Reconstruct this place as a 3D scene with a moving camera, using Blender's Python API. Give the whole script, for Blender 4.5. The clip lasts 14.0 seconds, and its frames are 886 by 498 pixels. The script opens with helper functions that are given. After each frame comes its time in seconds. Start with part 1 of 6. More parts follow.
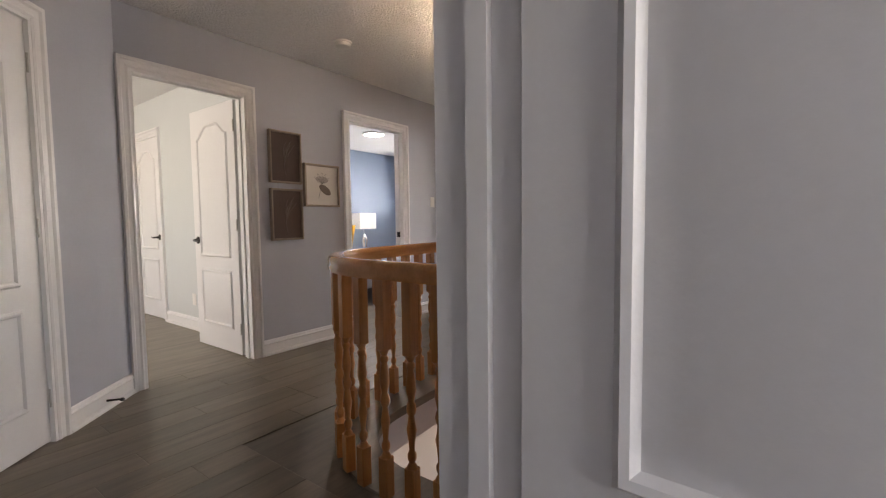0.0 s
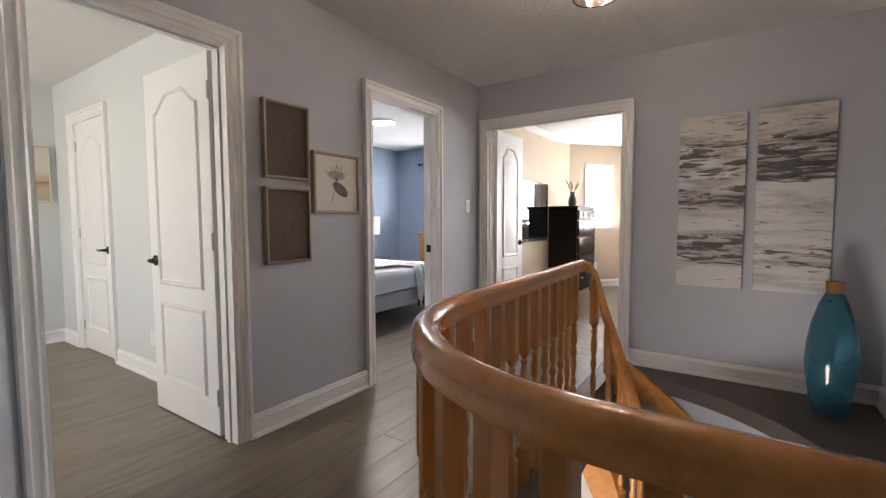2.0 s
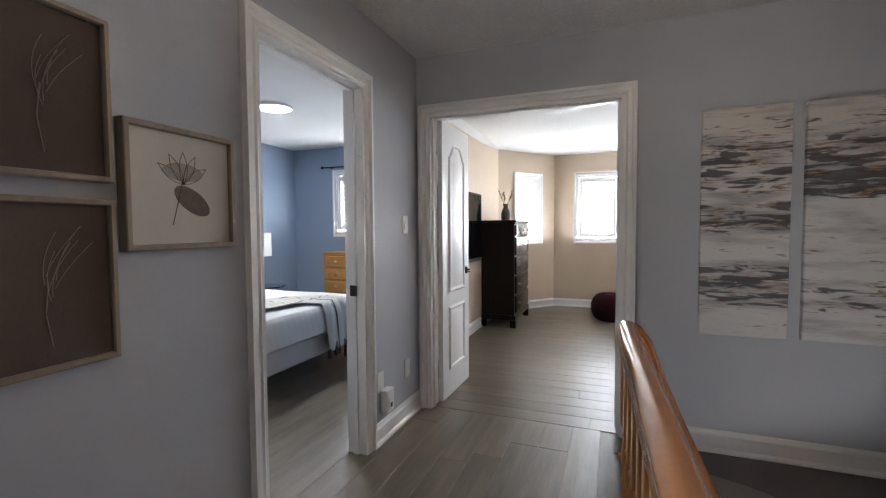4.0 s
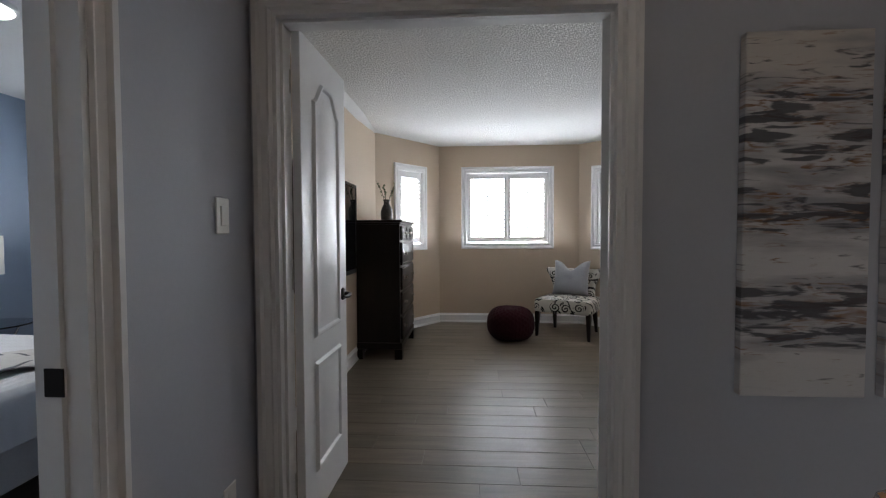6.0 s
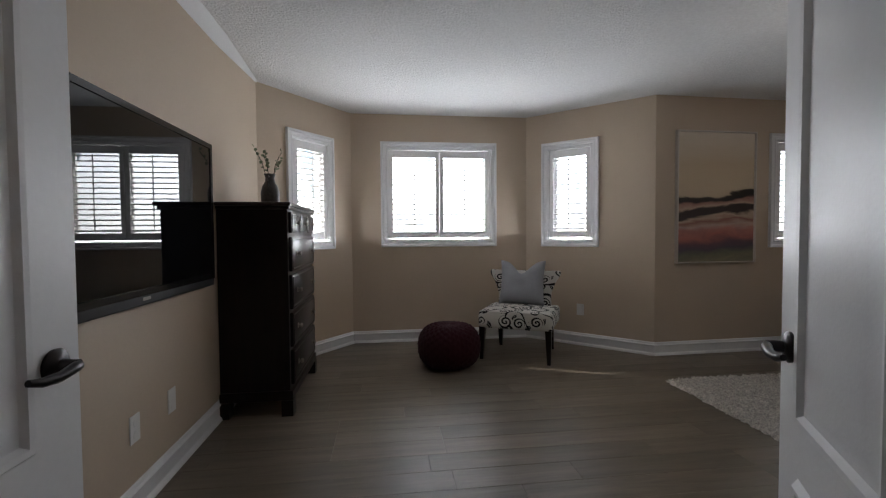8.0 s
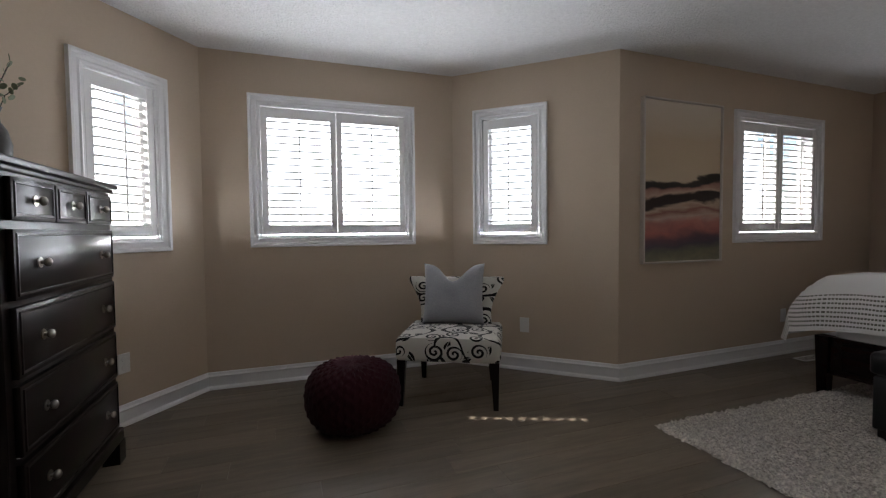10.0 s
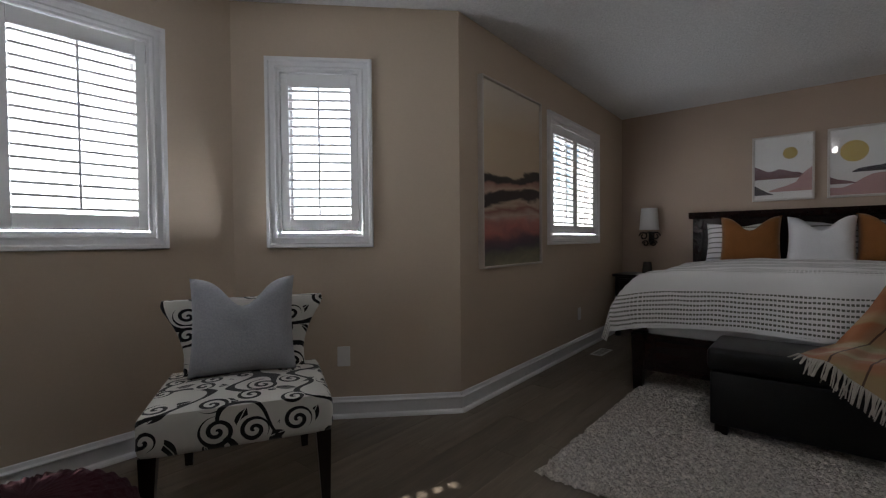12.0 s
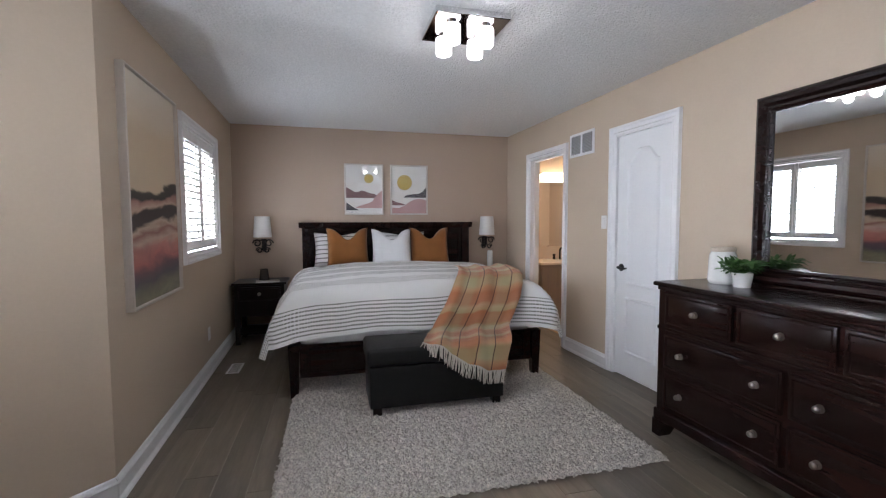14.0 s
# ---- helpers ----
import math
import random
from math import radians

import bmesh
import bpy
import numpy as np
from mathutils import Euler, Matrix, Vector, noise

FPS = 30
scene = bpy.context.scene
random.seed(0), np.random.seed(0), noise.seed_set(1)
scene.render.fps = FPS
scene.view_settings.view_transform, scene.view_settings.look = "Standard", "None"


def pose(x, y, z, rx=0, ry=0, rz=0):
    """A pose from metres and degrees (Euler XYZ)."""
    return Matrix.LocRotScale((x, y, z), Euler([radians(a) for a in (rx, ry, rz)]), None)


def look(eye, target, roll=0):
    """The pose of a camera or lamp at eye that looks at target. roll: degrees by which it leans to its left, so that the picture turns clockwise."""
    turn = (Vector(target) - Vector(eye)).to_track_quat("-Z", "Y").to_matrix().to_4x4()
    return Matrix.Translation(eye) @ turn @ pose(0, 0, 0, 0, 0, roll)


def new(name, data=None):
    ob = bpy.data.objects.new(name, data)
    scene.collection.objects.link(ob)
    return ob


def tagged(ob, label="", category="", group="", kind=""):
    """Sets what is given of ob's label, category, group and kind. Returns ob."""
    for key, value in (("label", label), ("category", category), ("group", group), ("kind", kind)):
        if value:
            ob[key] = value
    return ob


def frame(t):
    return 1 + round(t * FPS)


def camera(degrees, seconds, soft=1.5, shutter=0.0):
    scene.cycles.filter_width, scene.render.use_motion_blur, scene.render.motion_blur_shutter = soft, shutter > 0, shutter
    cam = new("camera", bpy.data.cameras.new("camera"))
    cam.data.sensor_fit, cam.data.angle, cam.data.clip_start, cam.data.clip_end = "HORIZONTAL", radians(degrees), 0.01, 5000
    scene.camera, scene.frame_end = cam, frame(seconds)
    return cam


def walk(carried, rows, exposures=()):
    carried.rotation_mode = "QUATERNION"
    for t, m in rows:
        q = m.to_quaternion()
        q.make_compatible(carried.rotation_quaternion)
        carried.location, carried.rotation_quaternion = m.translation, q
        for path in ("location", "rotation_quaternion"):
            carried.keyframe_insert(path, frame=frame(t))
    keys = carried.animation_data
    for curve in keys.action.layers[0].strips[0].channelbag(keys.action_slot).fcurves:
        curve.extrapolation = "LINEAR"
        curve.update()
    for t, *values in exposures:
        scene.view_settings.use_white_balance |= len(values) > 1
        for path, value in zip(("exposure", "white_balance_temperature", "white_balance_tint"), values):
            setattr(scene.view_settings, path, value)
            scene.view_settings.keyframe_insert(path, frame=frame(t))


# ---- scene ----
# ---- camera and walk ----
cam = camera(90.2, 14.0, soft=1.2)
PATH = [
    (0, (0.561, -0.076, 1.058), (-0.632, 1.525, 0.933), -0.7),
    (0.5, (0.304, 0.081, 1.074), (-0.915, 1.661, 0.947), -0.4),
    (1, (0.066, 0.2, 1.102), (-1.153, 1.78, 0.974), -0.3),
    (1.5, (-0.251, 0.323, 1.126), (-1.438, 1.928, 0.999), -0.1),
    (2, (-0.532, 0.527, 1.153), (-1.658, 2.175, 1.025), -0.2),
    (2.2, (-0.636, 0.618, 1.177), (-1.748, 2.276, 1.048), -0.2),
    (4.3, (-1.526, 1.602, 1.27), (-2.123, 3.509, 1.19), -0.1),
    (4.5, (-1.615, 1.713, 1.277), (-2.124, 3.646, 1.205), 0.1),
    (5, (-1.757, 2.015, 1.267), (-2.063, 3.99, 1.198), -0.1),
    (5.5, (-1.831, 2.351, 1.264), (-2.023, 4.34, 1.194), -0.2),
    (6, (-1.865, 2.668, 1.226), (-1.986, 4.663, 1.156), -0.2),
    (6.5, (-1.916, 3.01, 1.2), (-1.936, 5.008, 1.13), -0.3),
    (7, (-1.911, 3.391, 1.184), (-1.869, 5.389, 1.111), -0.3),
    (7.5, (-1.955, 3.751, 1.176), (-1.838, 5.746, 1.097), -0.3),
    (8, (-1.921, 4.018, 1.152), (-1.669, 6.001, 1.084), -0.4),
    (8.2, (-1.9, 4.143, 1.131), (-1.597, 6.118, 1.06), -0.7),
    (10.5, (-1.741, 5.538, 1.117), (-0.926, 7.363, 1.049), -0.2),
    (11, (-1.727, 5.821, 1.112), (-0.729, 7.554, 1.055), -0.1),
    (11.5, (-1.624, 6.045, 1.055), (-0.371, 7.603, 1.003), -0.4),
    (12, (-1.554, 6.197, 1.05), (-0.027, 7.488, 1.008), -0.5),
    (12.5, (-1.548, 6.416, 1.082), (0.263, 7.265, 1.036), -0.5),
    (13, (-1.588, 6.556, 1.132), (0.39, 6.845, 1.061), -0.3),
    (13.5, (-1.703, 6.708, 1.216), (0.287, 6.535, 1.122), -0.4),
    (14, (-1.755, 6.852, 1.31), (0.18, 6.359, 1.186), -0.2),
]
EXPOSURES = [(0.0, 3.59, 7650, 18), (0.5, 3.47, 8350, 23), (1.0, 3.63, 7500, 19), (1.6, 3.65, 7150, 16), (2.2, 3.66, 6950, 14), (4.3, 3.06, 6400, 10), (5.0, 2.65, 6300, 10), (5.5, 2.28, 6300, 10), (6.5, 1.88, 6450, 11), (8.0, 1.50, 6480, 12), (10.5, 1.41, 6500, 13), (11.5, 1.15, 6350, 12), (12.5, 1.16, 6350, 12), (13.2, 1.96, 6080, 12), (14.0, 2.69, 6020, 13)]
walk(cam, [(t, look(eye, target, roll)) for t, eye, target, roll in PATH], EXPOSURES)

# ---- world, sun, large lights ----
CEIL = 2.42
LEVEL = 0.14  # one dimmer for all lamps and window light
SUN_EL, SUN_AZ = 35.0, 293.6  # the light travels towards +x, -y
world = bpy.data.worlds.new("sky")
scene.world = world
world.use_nodes = True
sky = world.node_tree.nodes.new("ShaderNodeTexSky")
sky.sky_type, sky.sun_disc = "NISHITA", False
sky.sun_elevation, sky.sun_rotation = radians(SUN_EL), radians(SUN_AZ)
world.node_tree.links.new(sky.outputs[0], world.node_tree.nodes["Background"].inputs[0])
world.node_tree.nodes["Background"].inputs[1].default_value = 0.085

sun = new("sun", bpy.data.lights.new("sun", "SUN"))
sun.data.energy, sun.data.angle, sun.data.color = 5.0, radians(0.4), (1.0, 0.95, 0.88)
sun.matrix_world = look((-9, 12, 9), (-9 + 0.916, 12 - 0.40, 9 - math.tan(radians(SUN_EL))))


def area_light(name, eye, target, w, h, watts, colour):
    lamp = new(name, bpy.data.lights.new(name, "AREA"))
    lamp.data.shape, lamp.data.size, lamp.data.size_y = "RECTANGLE", w, h
    lamp.data.energy, lamp.data.color = LEVEL * watts, colour
    lamp.matrix_world = look(eye, target)
    return lamp


def bulb(name, place, watts, colour, radius=0.03):
    lamp = new(name, bpy.data.lights.new(name, "POINT"))
    lamp.data.energy, lamp.data.color, lamp.data.shadow_soft_size = LEVEL * watts, colour, radius
    lamp.location = place
    return lamp


DAY = (0.90, 0.95, 1.0)
WARM = (1.0, 0.77, 0.54)
STRIP_W = 43.0
SKY_W = 170.0  # watts for each square metre of window

# ---- materials ----


def material(name, colour, rough=0.5, metal=0.0, vary=0.08, scale=3.0, fine=60.0, bump=0.0, bump_scale=150.0, coat=0.0, spec=0.5, emit=0.0, emit_colour=None, piece=0.0):
    """A surface with large blotches and fine grain; bump in metres of relief."""
    m = bpy.data.materials.new(name)
    m.use_nodes = True
    nt = m.node_tree
    b = nt.nodes["Principled BSDF"]
    b.inputs["Roughness"].default_value, b.inputs["Metallic"].default_value = rough, metal
    b.inputs["Specular IOR Level"].default_value, b.inputs["Coat Weight"].default_value = spec, coat
    co = nt.nodes.new("ShaderNodeTexCoord")
    n1, n2 = nt.nodes.new("ShaderNodeTexNoise"), nt.nodes.new("ShaderNodeTexNoise")
    n1.inputs["Scale"].default_value, n2.inputs["Scale"].default_value = scale, fine
    n1.inputs["Detail"].default_value, n2.inputs["Detail"].default_value = 4, 3
    add = nt.nodes.new("ShaderNodeMath")
    add.operation = "ADD"
    ramp = nt.nodes.new("ShaderNodeMapRange")
    ramp.inputs["From Min"].default_value, ramp.inputs["From Max"].default_value = 0.6, 1.4
    ramp.inputs["To Min"].default_value, ramp.inputs["To Max"].default_value = 1 - vary, 1 + vary
    mul = nt.nodes.new("ShaderNodeMix")
    mul.data_type, mul.blend_type = "RGBA", "MULTIPLY"
    mul.inputs[0].default_value = 1
    mul.inputs[6].default_value = (*colour, 1)
    L = nt.links.new
    L(co.outputs["Object"], n1.inputs["Vector"]), L(co.outputs["Object"], n2.inputs["Vector"])
    L(n1.outputs[0], add.inputs[0]), L(n2.outputs[0], add.inputs[1]), L(add.outputs[0], ramp.inputs["Value"])
    L(ramp.outputs[0], mul.inputs[7])
    out = mul.outputs[2]
    if piece:
        info, r2 = nt.nodes.new("ShaderNodeObjectInfo"), nt.nodes.new("ShaderNodeMapRange")
        r2.inputs["To Min"].default_value, r2.inputs["To Max"].default_value = 1 - piece, 1 + piece
        m2 = nt.nodes.new("ShaderNodeMix")
        m2.data_type, m2.blend_type = "RGBA", "MULTIPLY"
        m2.inputs[0].default_value = 1
        L(info.outputs["Random"], r2.inputs["Value"]), L(out, m2.inputs[6]), L(r2.outputs[0], m2.inputs[7])
        out = m2.outputs[2]
    L(out, b.inputs["Base Color"])
    if bump:
        n3, bp = nt.nodes.new("ShaderNodeTexNoise"), nt.nodes.new("ShaderNodeBump")
        n3.inputs["Scale"].default_value, n3.inputs["Detail"].default_value = bump_scale, 3
        bp.inputs["Strength"].default_value, bp.inputs["Distance"].default_value = 0.8, bump
        L(co.outputs["Object"], n3.inputs["Vector"]), L(n3.outputs[0], bp.inputs["Height"]), L(bp.outputs[0], b.inputs["Normal"])
    if emit:
        b.inputs["Emission Color"].default_value = (*(emit_colour or colour), 1)
        b.inputs["Emission Strength"].default_value = LEVEL * emit
    return m


def wood(name, light, dark, rough=0.4, grain=14.0, axis=0, coat=0.0, piece=0.12, stretch=14.0, spec=0.5, relief=0.001):
    """Wood with grain that runs along one local axis; each piece differs a little."""
    m = material(name, light, rough, vary=0.06, coat=coat, piece=piece, spec=spec)
    nt = m.node_tree
    L = nt.links.new
    co, mp, nz, wv, mix = (nt.nodes.new("ShaderNode" + k) for k in ("TexCoord", "Mapping", "TexNoise", "TexNoise", "Mix"))
    sc = [grain, grain, grain]
    sc[axis] = grain / stretch
    mp.inputs["Scale"].default_value = sc
    info, off = nt.nodes.new("ShaderNodeObjectInfo"), nt.nodes.new("ShaderNodeVectorMath")
    off.operation = "SCALE"
    off.inputs[0].default_value = (13, 7, 5)
    L(info.outputs["Random"], off.inputs["Scale"]), L(off.outputs[0], mp.inputs["Location"])
    nz.inputs["Scale"].default_value, nz.inputs["Detail"].default_value, nz.inputs["Distortion"].default_value = 1.0, 6, 0.6
    wv.inputs["Scale"].default_value, wv.inputs["Detail"].default_value = 5.0, 4
    add = nt.nodes.new("ShaderNodeMath")
    add.operation = "MULTIPLY_ADD"
    add.inputs[1].default_value = 0.45
    rg = nt.nodes.new("ShaderNodeMapRange")
    rg.inputs["From Min"].default_value, rg.inputs["From Max"].default_value = 0.5, 0.95
    L(co.outputs["Object"], mp.inputs["Vector"]), L(mp.outputs[0], nz.inputs["Vector"]), L(mp.outputs[0], wv.inputs["Vector"])
    L(wv.outputs[0], add.inputs[0]), L(nz.outputs[0], add.inputs[2]), L(add.outputs[0], rg.inputs["Value"])
    mix.data_type = "RGBA"
    mix.inputs[6].default_value, mix.inputs[7].default_value = (*light, 1), (*dark, 1)
    L(rg.outputs[0], mix.inputs[0])
    for n in nt.nodes:
        if n.bl_idname == "ShaderNodeMix" and n.blend_type == "MULTIPLY" and not n.inputs[6].is_linked:
            L(mix.outputs[2], n.inputs[6])
    bp = nt.nodes.new("ShaderNodeBump")
    bp.inputs["Strength"].default_value, bp.inputs["Distance"].default_value = 0.35, relief
    L(rg.outputs[0], bp.inputs["Height"]), L(bp.outputs[0], nt.nodes["Principled BSDF"].inputs["Normal"])
    return m


def glass(name, colour=(1, 1, 1), rough=0.0):
    m = bpy.data.materials.new(name)
    m.use_nodes = True
    b = m.node_tree.nodes["Principled BSDF"]
    b.inputs["Base Color"].default_value, b.inputs["Roughness"].default_value = (*colour, 1), rough
    b.inputs["Transmission Weight"].default_value, b.inputs["IOR"].default_value = 1.0, 1.45
    return m


PAINT_HALL = material("hall paint", (0.435, 0.455, 0.515), 0.6, vary=0.03, bump=0.0006, bump_scale=220)
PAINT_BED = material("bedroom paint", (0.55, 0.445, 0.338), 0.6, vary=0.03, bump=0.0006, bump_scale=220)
# the bedroom paint in a darker tone, used on the bed wall only
PAINT_BED_DARK = material("darker bedroom paint", (0.47, 0.365, 0.285), 0.6, vary=0.03, bump=0.0006, bump_scale=220)
PAINT_BLUE = material("blue paint", (0.27, 0.34, 0.45), 0.6, vary=0.03, bump=0.0006, bump_scale=220)
PAINT_PALE = material("pale grey paint", (0.60, 0.63, 0.64), 0.6, vary=0.03, bump=0.0006, bump_scale=220)
PAINT_BATH = material("bathroom paint", (0.60, 0.52, 0.45), 0.6, vary=0.03)
PAINT_LOW = material("lower hall paint", (0.72, 0.68, 0.66), 0.6, vary=0.03)
STIPPLE = material("stippled ceiling", (0.80, 0.80, 0.80), 0.9, vary=0.09, scale=40, fine=110, bump=0.018, bump_scale=75)
FLATCEIL = material("smooth ceiling", (0.74, 0.74, 0.74), 0.9, vary=0.03, bump=0.001, bump_scale=160)
TRIM = material("white trim paint", (0.78, 0.78, 0.79), 0.32, vary=0.02, bump=0.00005, bump_scale=90)
DOORPAINT = material("white door paint", (0.76, 0.76, 0.77), 0.38, vary=0.025, bump=0.0004, bump_scale=130)
PLANK = wood("grey-brown oak plank x", (0.200, 0.165, 0.124), (0.130, 0.105, 0.078), 0.36, 16, 0, piece=0.16, stretch=10)
PLANK_Y = wood("grey-brown oak plank y", (0.23, 0.195, 0.15), (0.14, 0.115, 0.09), 0.38, 16, 1, piece=0.14, stretch=10)
SUBFLOOR = wood("grey-brown oak base", (0.17, 0.145, 0.115), (0.11, 0.09, 0.072), 0.5, 16, 1, piece=0.0, stretch=10)
OAK = wood("honey oak", (0.66, 0.30, 0.095), (0.50, 0.205, 0.058), 0.28, 22, 2, coat=0.4, piece=0.12)
OAK_RAIL = wood("honey oak rail", (0.68, 0.31, 0.098), (0.54, 0.225, 0.062), 0.22, 16, 1, coat=0.6, piece=0.0, relief=0.0003)
CARPET = material("grey stair carpet", (0.27, 0.26, 0.25), 0.95, vary=0.25, fine=300, bump=0.004, bump_scale=400)
LEDGE = material("dark grey ledge", (0.10, 0.085, 0.08), 0.6, vary=0.2)
ESPRESSO = wood("espresso wood", (0.017, 0.006, 0.0045), (0.007, 0.0035, 0.003), 0.24, 12, 0, coat=0.0, piece=0.15, spec=0.25, relief=0.00012)
BLACKWOOD = wood("black-brown wood", (0.015, 0.009, 0.008), (0.007, 0.005, 0.0045), 0.28, 12, 2, piece=0.15, spec=0.25, relief=0.00015)
BRONZE = material("dark bronze", (0.025, 0.022, 0.022), 0.32, 0.8, vary=0.1)
CHROME = material("chrome", (0.75, 0.75, 0.76), 0.08, 1.0, vary=0.02)
NICKEL = material("aged pewter", (0.42, 0.39, 0.35), 0.3, 1.0, vary=0.1)
PLASTIC = material("white plastic", (0.76, 0.75, 0.73), 0.35, vary=0.02)
GLASS = glass("clear glass")
BLACK = material("black plastic", (0.01, 0.01, 0.011), 0.3, vary=0.02)
STEEL = material("hinge steel", (0.45, 0.44, 0.42), 0.35, 0.9)

# ---- building helpers ----


def box(bm, x0, y0, z0, x1, y1, z1, bevel=0.0, seg=1):
    v = [bm.verts.new(p) for p in ((x0, y0, z0), (x1, y0, z0), (x1, y1, z0), (x0, y1, z0), (x0, y0, z1), (x1, y0, z1), (x1, y1, z1), (x0, y1, z1))]
    f = [bm.faces.new([v[i] for i in q]) for q in ((3, 2, 1, 0), (4, 5, 6, 7), (0, 1, 5, 4), (1, 2, 6, 5), (2, 3, 7, 6), (3, 0, 4, 7))]
    if bevel:
        edges = list({e for a in f for e in a.edges})
        bmesh.ops.bevel(bm, geom=edges, offset=bevel, segments=seg, affect="EDGES", profile=0.5)
    return bm


def boxm(*a, **k):
    return box(bmesh.new(), *a, **k)


def lathe(profile, seg=20, bm=None, at=(0, 0, 0)):
    """A turned body from (radius, height) pairs."""
    bm = bm or bmesh.new()
    rings = []
    for r, z in profile:
        if r < 1e-5:
            rings.append([bm.verts.new((at[0], at[1], at[2] + z))])
        else:
            rings.append([bm.verts.new((at[0] + r * math.cos(2 * math.pi * k / seg), at[1] + r * math.sin(2 * math.pi * k / seg), at[2] + z)) for k in range(seg)])
    for a, b in zip(rings, rings[1:]):
        for k in range(seg):
            p = [a[k % len(a)], a[(k + 1) % seg % len(a)], b[(k + 1) % seg % len(b)], b[k % len(b)]]
            p = [q for n, q in enumerate(p) if q not in p[:n]]
            if len(p) > 2:
                bm.faces.new(p)
    return bm


def tube(points, radius, seg=8, bm=None, cap=True):
    """A round bar along a line of points; radius may be a list."""
    bm = bm or bmesh.new()
    pts = [Vector(p) for p in points]
    rad = radius if isinstance(radius, (list, tuple)) else [radius] * len(pts)
    rings, up = [], Vector((0.13, 0.27, 0.95))
    for i, p in enumerate(pts):
        d = (pts[min(i + 1, len(pts) - 1)] - pts[max(i - 1, 0)]).normalized()
        a = d.cross(up)
        a = (a if a.length > 1e-3 else d.cross(Vector((1, 0, 0)))).normalized()
        b = d.cross(a)
        rings.append([bm.verts.new(p + rad[i] * (math.cos(2 * math.pi * k / seg) * a + math.sin(2 * math.pi * k / seg) * b)) for k in range(seg)])
    for r, s in zip(rings, rings[1:]):
        for k in range(seg):
            bm.faces.new((r[k], r[(k + 1) % seg], s[(k + 1) % seg], s[k]))
    if cap:
        bm.faces.new(rings[0][::-1]), bm.faces.new(rings[-1])
    return bm


def sweep(section, frames, closed=False, bm=None):
    """A section of (side, up) pairs carried along frames of (place, side vector)."""
    bm = bm or bmesh.new()
    rows = [[bm.verts.new(Vector(p) + Vector(sd) * u + Vector((0, 0, w))) for u, w in section] for p, sd in frames]
    n = len(section)
    pairs = list(zip(rows, rows[1:])) + ([(rows[-1], rows[0])] if closed else [])
    for a, b in pairs:
        for k in range(n):
            bm.faces.new((a[k], a[(k + 1) % n], b[(k + 1) % n], b[k]))
    if not closed:
        bm.faces.new(rows[0]), bm.faces.new(rows[-1][::-1])
    return bm


def prism(outline, z0, z1, bm=None, bevel=0.0, axis="z"):
    """A flat outline of (a, b) pairs given a thickness along an axis."""
    bm = bm or bmesh.new()
    put = {"z": lambda a, b, c: (a, b, c), "y": lambda a, b, c: (a, c, b), "x": lambda a, b, c: (c, a, b)}[axis]
    lo = [bm.verts.new(put(a, b, z0)) for a, b in outline]
    hi = [bm.verts.new(put(a, b, z1)) for a, b in outline]
    n = len(outline)
    f = [bm.faces.new(lo[::-1]), bm.faces.new(hi)] + [bm.faces.new((lo[k], lo[(k + 1) % n], hi[(k + 1) % n], hi[k])) for k in range(n)]
    if bevel:
        bmesh.ops.bevel(bm, geom=list({e for a in f[:2] for e in a.edges}), offset=bevel, segments=2, affect="EDGES", profile=0.5)
    return bm


def outline_ring(pts, profile, bm=None, closed=True, y=0.0, fill=False):
    """A moulding round an outline of (x, z) points, anticlockwise: profile of (outward, proud) pairs; proud is towards +y."""
    bm = bm or bmesh.new()
    n = len(pts)
    rows = []
    for i in range(n):
        p = Vector(pts[i])
        a = (p - Vector(pts[i - 1])) if closed or i else None
        b = (Vector(pts[(i + 1) % n]) - p) if closed or i < n - 1 else None
        a, b = (a or b).normalized(), (b or a).normalized()
        na, nb = Vector((a.y, -a.x)), Vector((b.y, -b.x))
        m = (na + nb) / max(0.25, 1 + na.dot(nb))
        rows.append([bm.verts.new((p.x + m.x * d, y + h, p.y + m.y * d)) for d, h in profile])
    for i in range(n if closed else n - 1):
        r, s = rows[i], rows[(i + 1) % n]
        for k in range(len(profile) - 1):
            bm.faces.new((r[k], s[k], s[k + 1], r[k + 1]))
    if not closed:
        bm.faces.new(rows[0]), bm.faces.new(rows[-1][::-1])
    if fill:
        bm.faces.new([r[0] for r in rows][::-1])
    return bm


def rect(x0, z0, x1, z1):
    return [(x0, z0), (x1, z0), (x1, z1), (x0, z1)]


def solid(name, bm, mat, smooth=False):
    bmesh.ops.recalc_face_normals(bm, faces=bm.faces)
    me = bpy.data.meshes.new(name)
    bm.to_mesh(me)
    bm.free()
    me.materials.append(mat)
    if smooth:
        me.shade_smooth()
        me.set_sharp_from_angle(angle=radians(smooth if smooth > 1 else 38))
    return me


def part(name, bm, mat, parent, label="", smooth=False):
    ob = new(name, solid(name, bm, mat, smooth))
    ob.parent = parent
    return tagged(ob, label) if label else ob


def again(name, me, parent, m):
    """One more piece on a mesh that is already there."""
    ob = new(name, me)
    ob.parent, ob.matrix_basis = parent, m
    return ob


def thing(name, m, label, category, group="", kind=""):
    ob = new(name)
    ob.empty_display_size = 0.1
    ob.matrix_basis = m
    return tagged(ob, label, category, group, kind)


def single(name, bm, mat, m, label, category, group="", kind="", smooth=False):
    ob = new(name, solid(name, bm, mat, smooth))
    ob.matrix_basis = m
    return tagged(ob, label, category, group, kind)


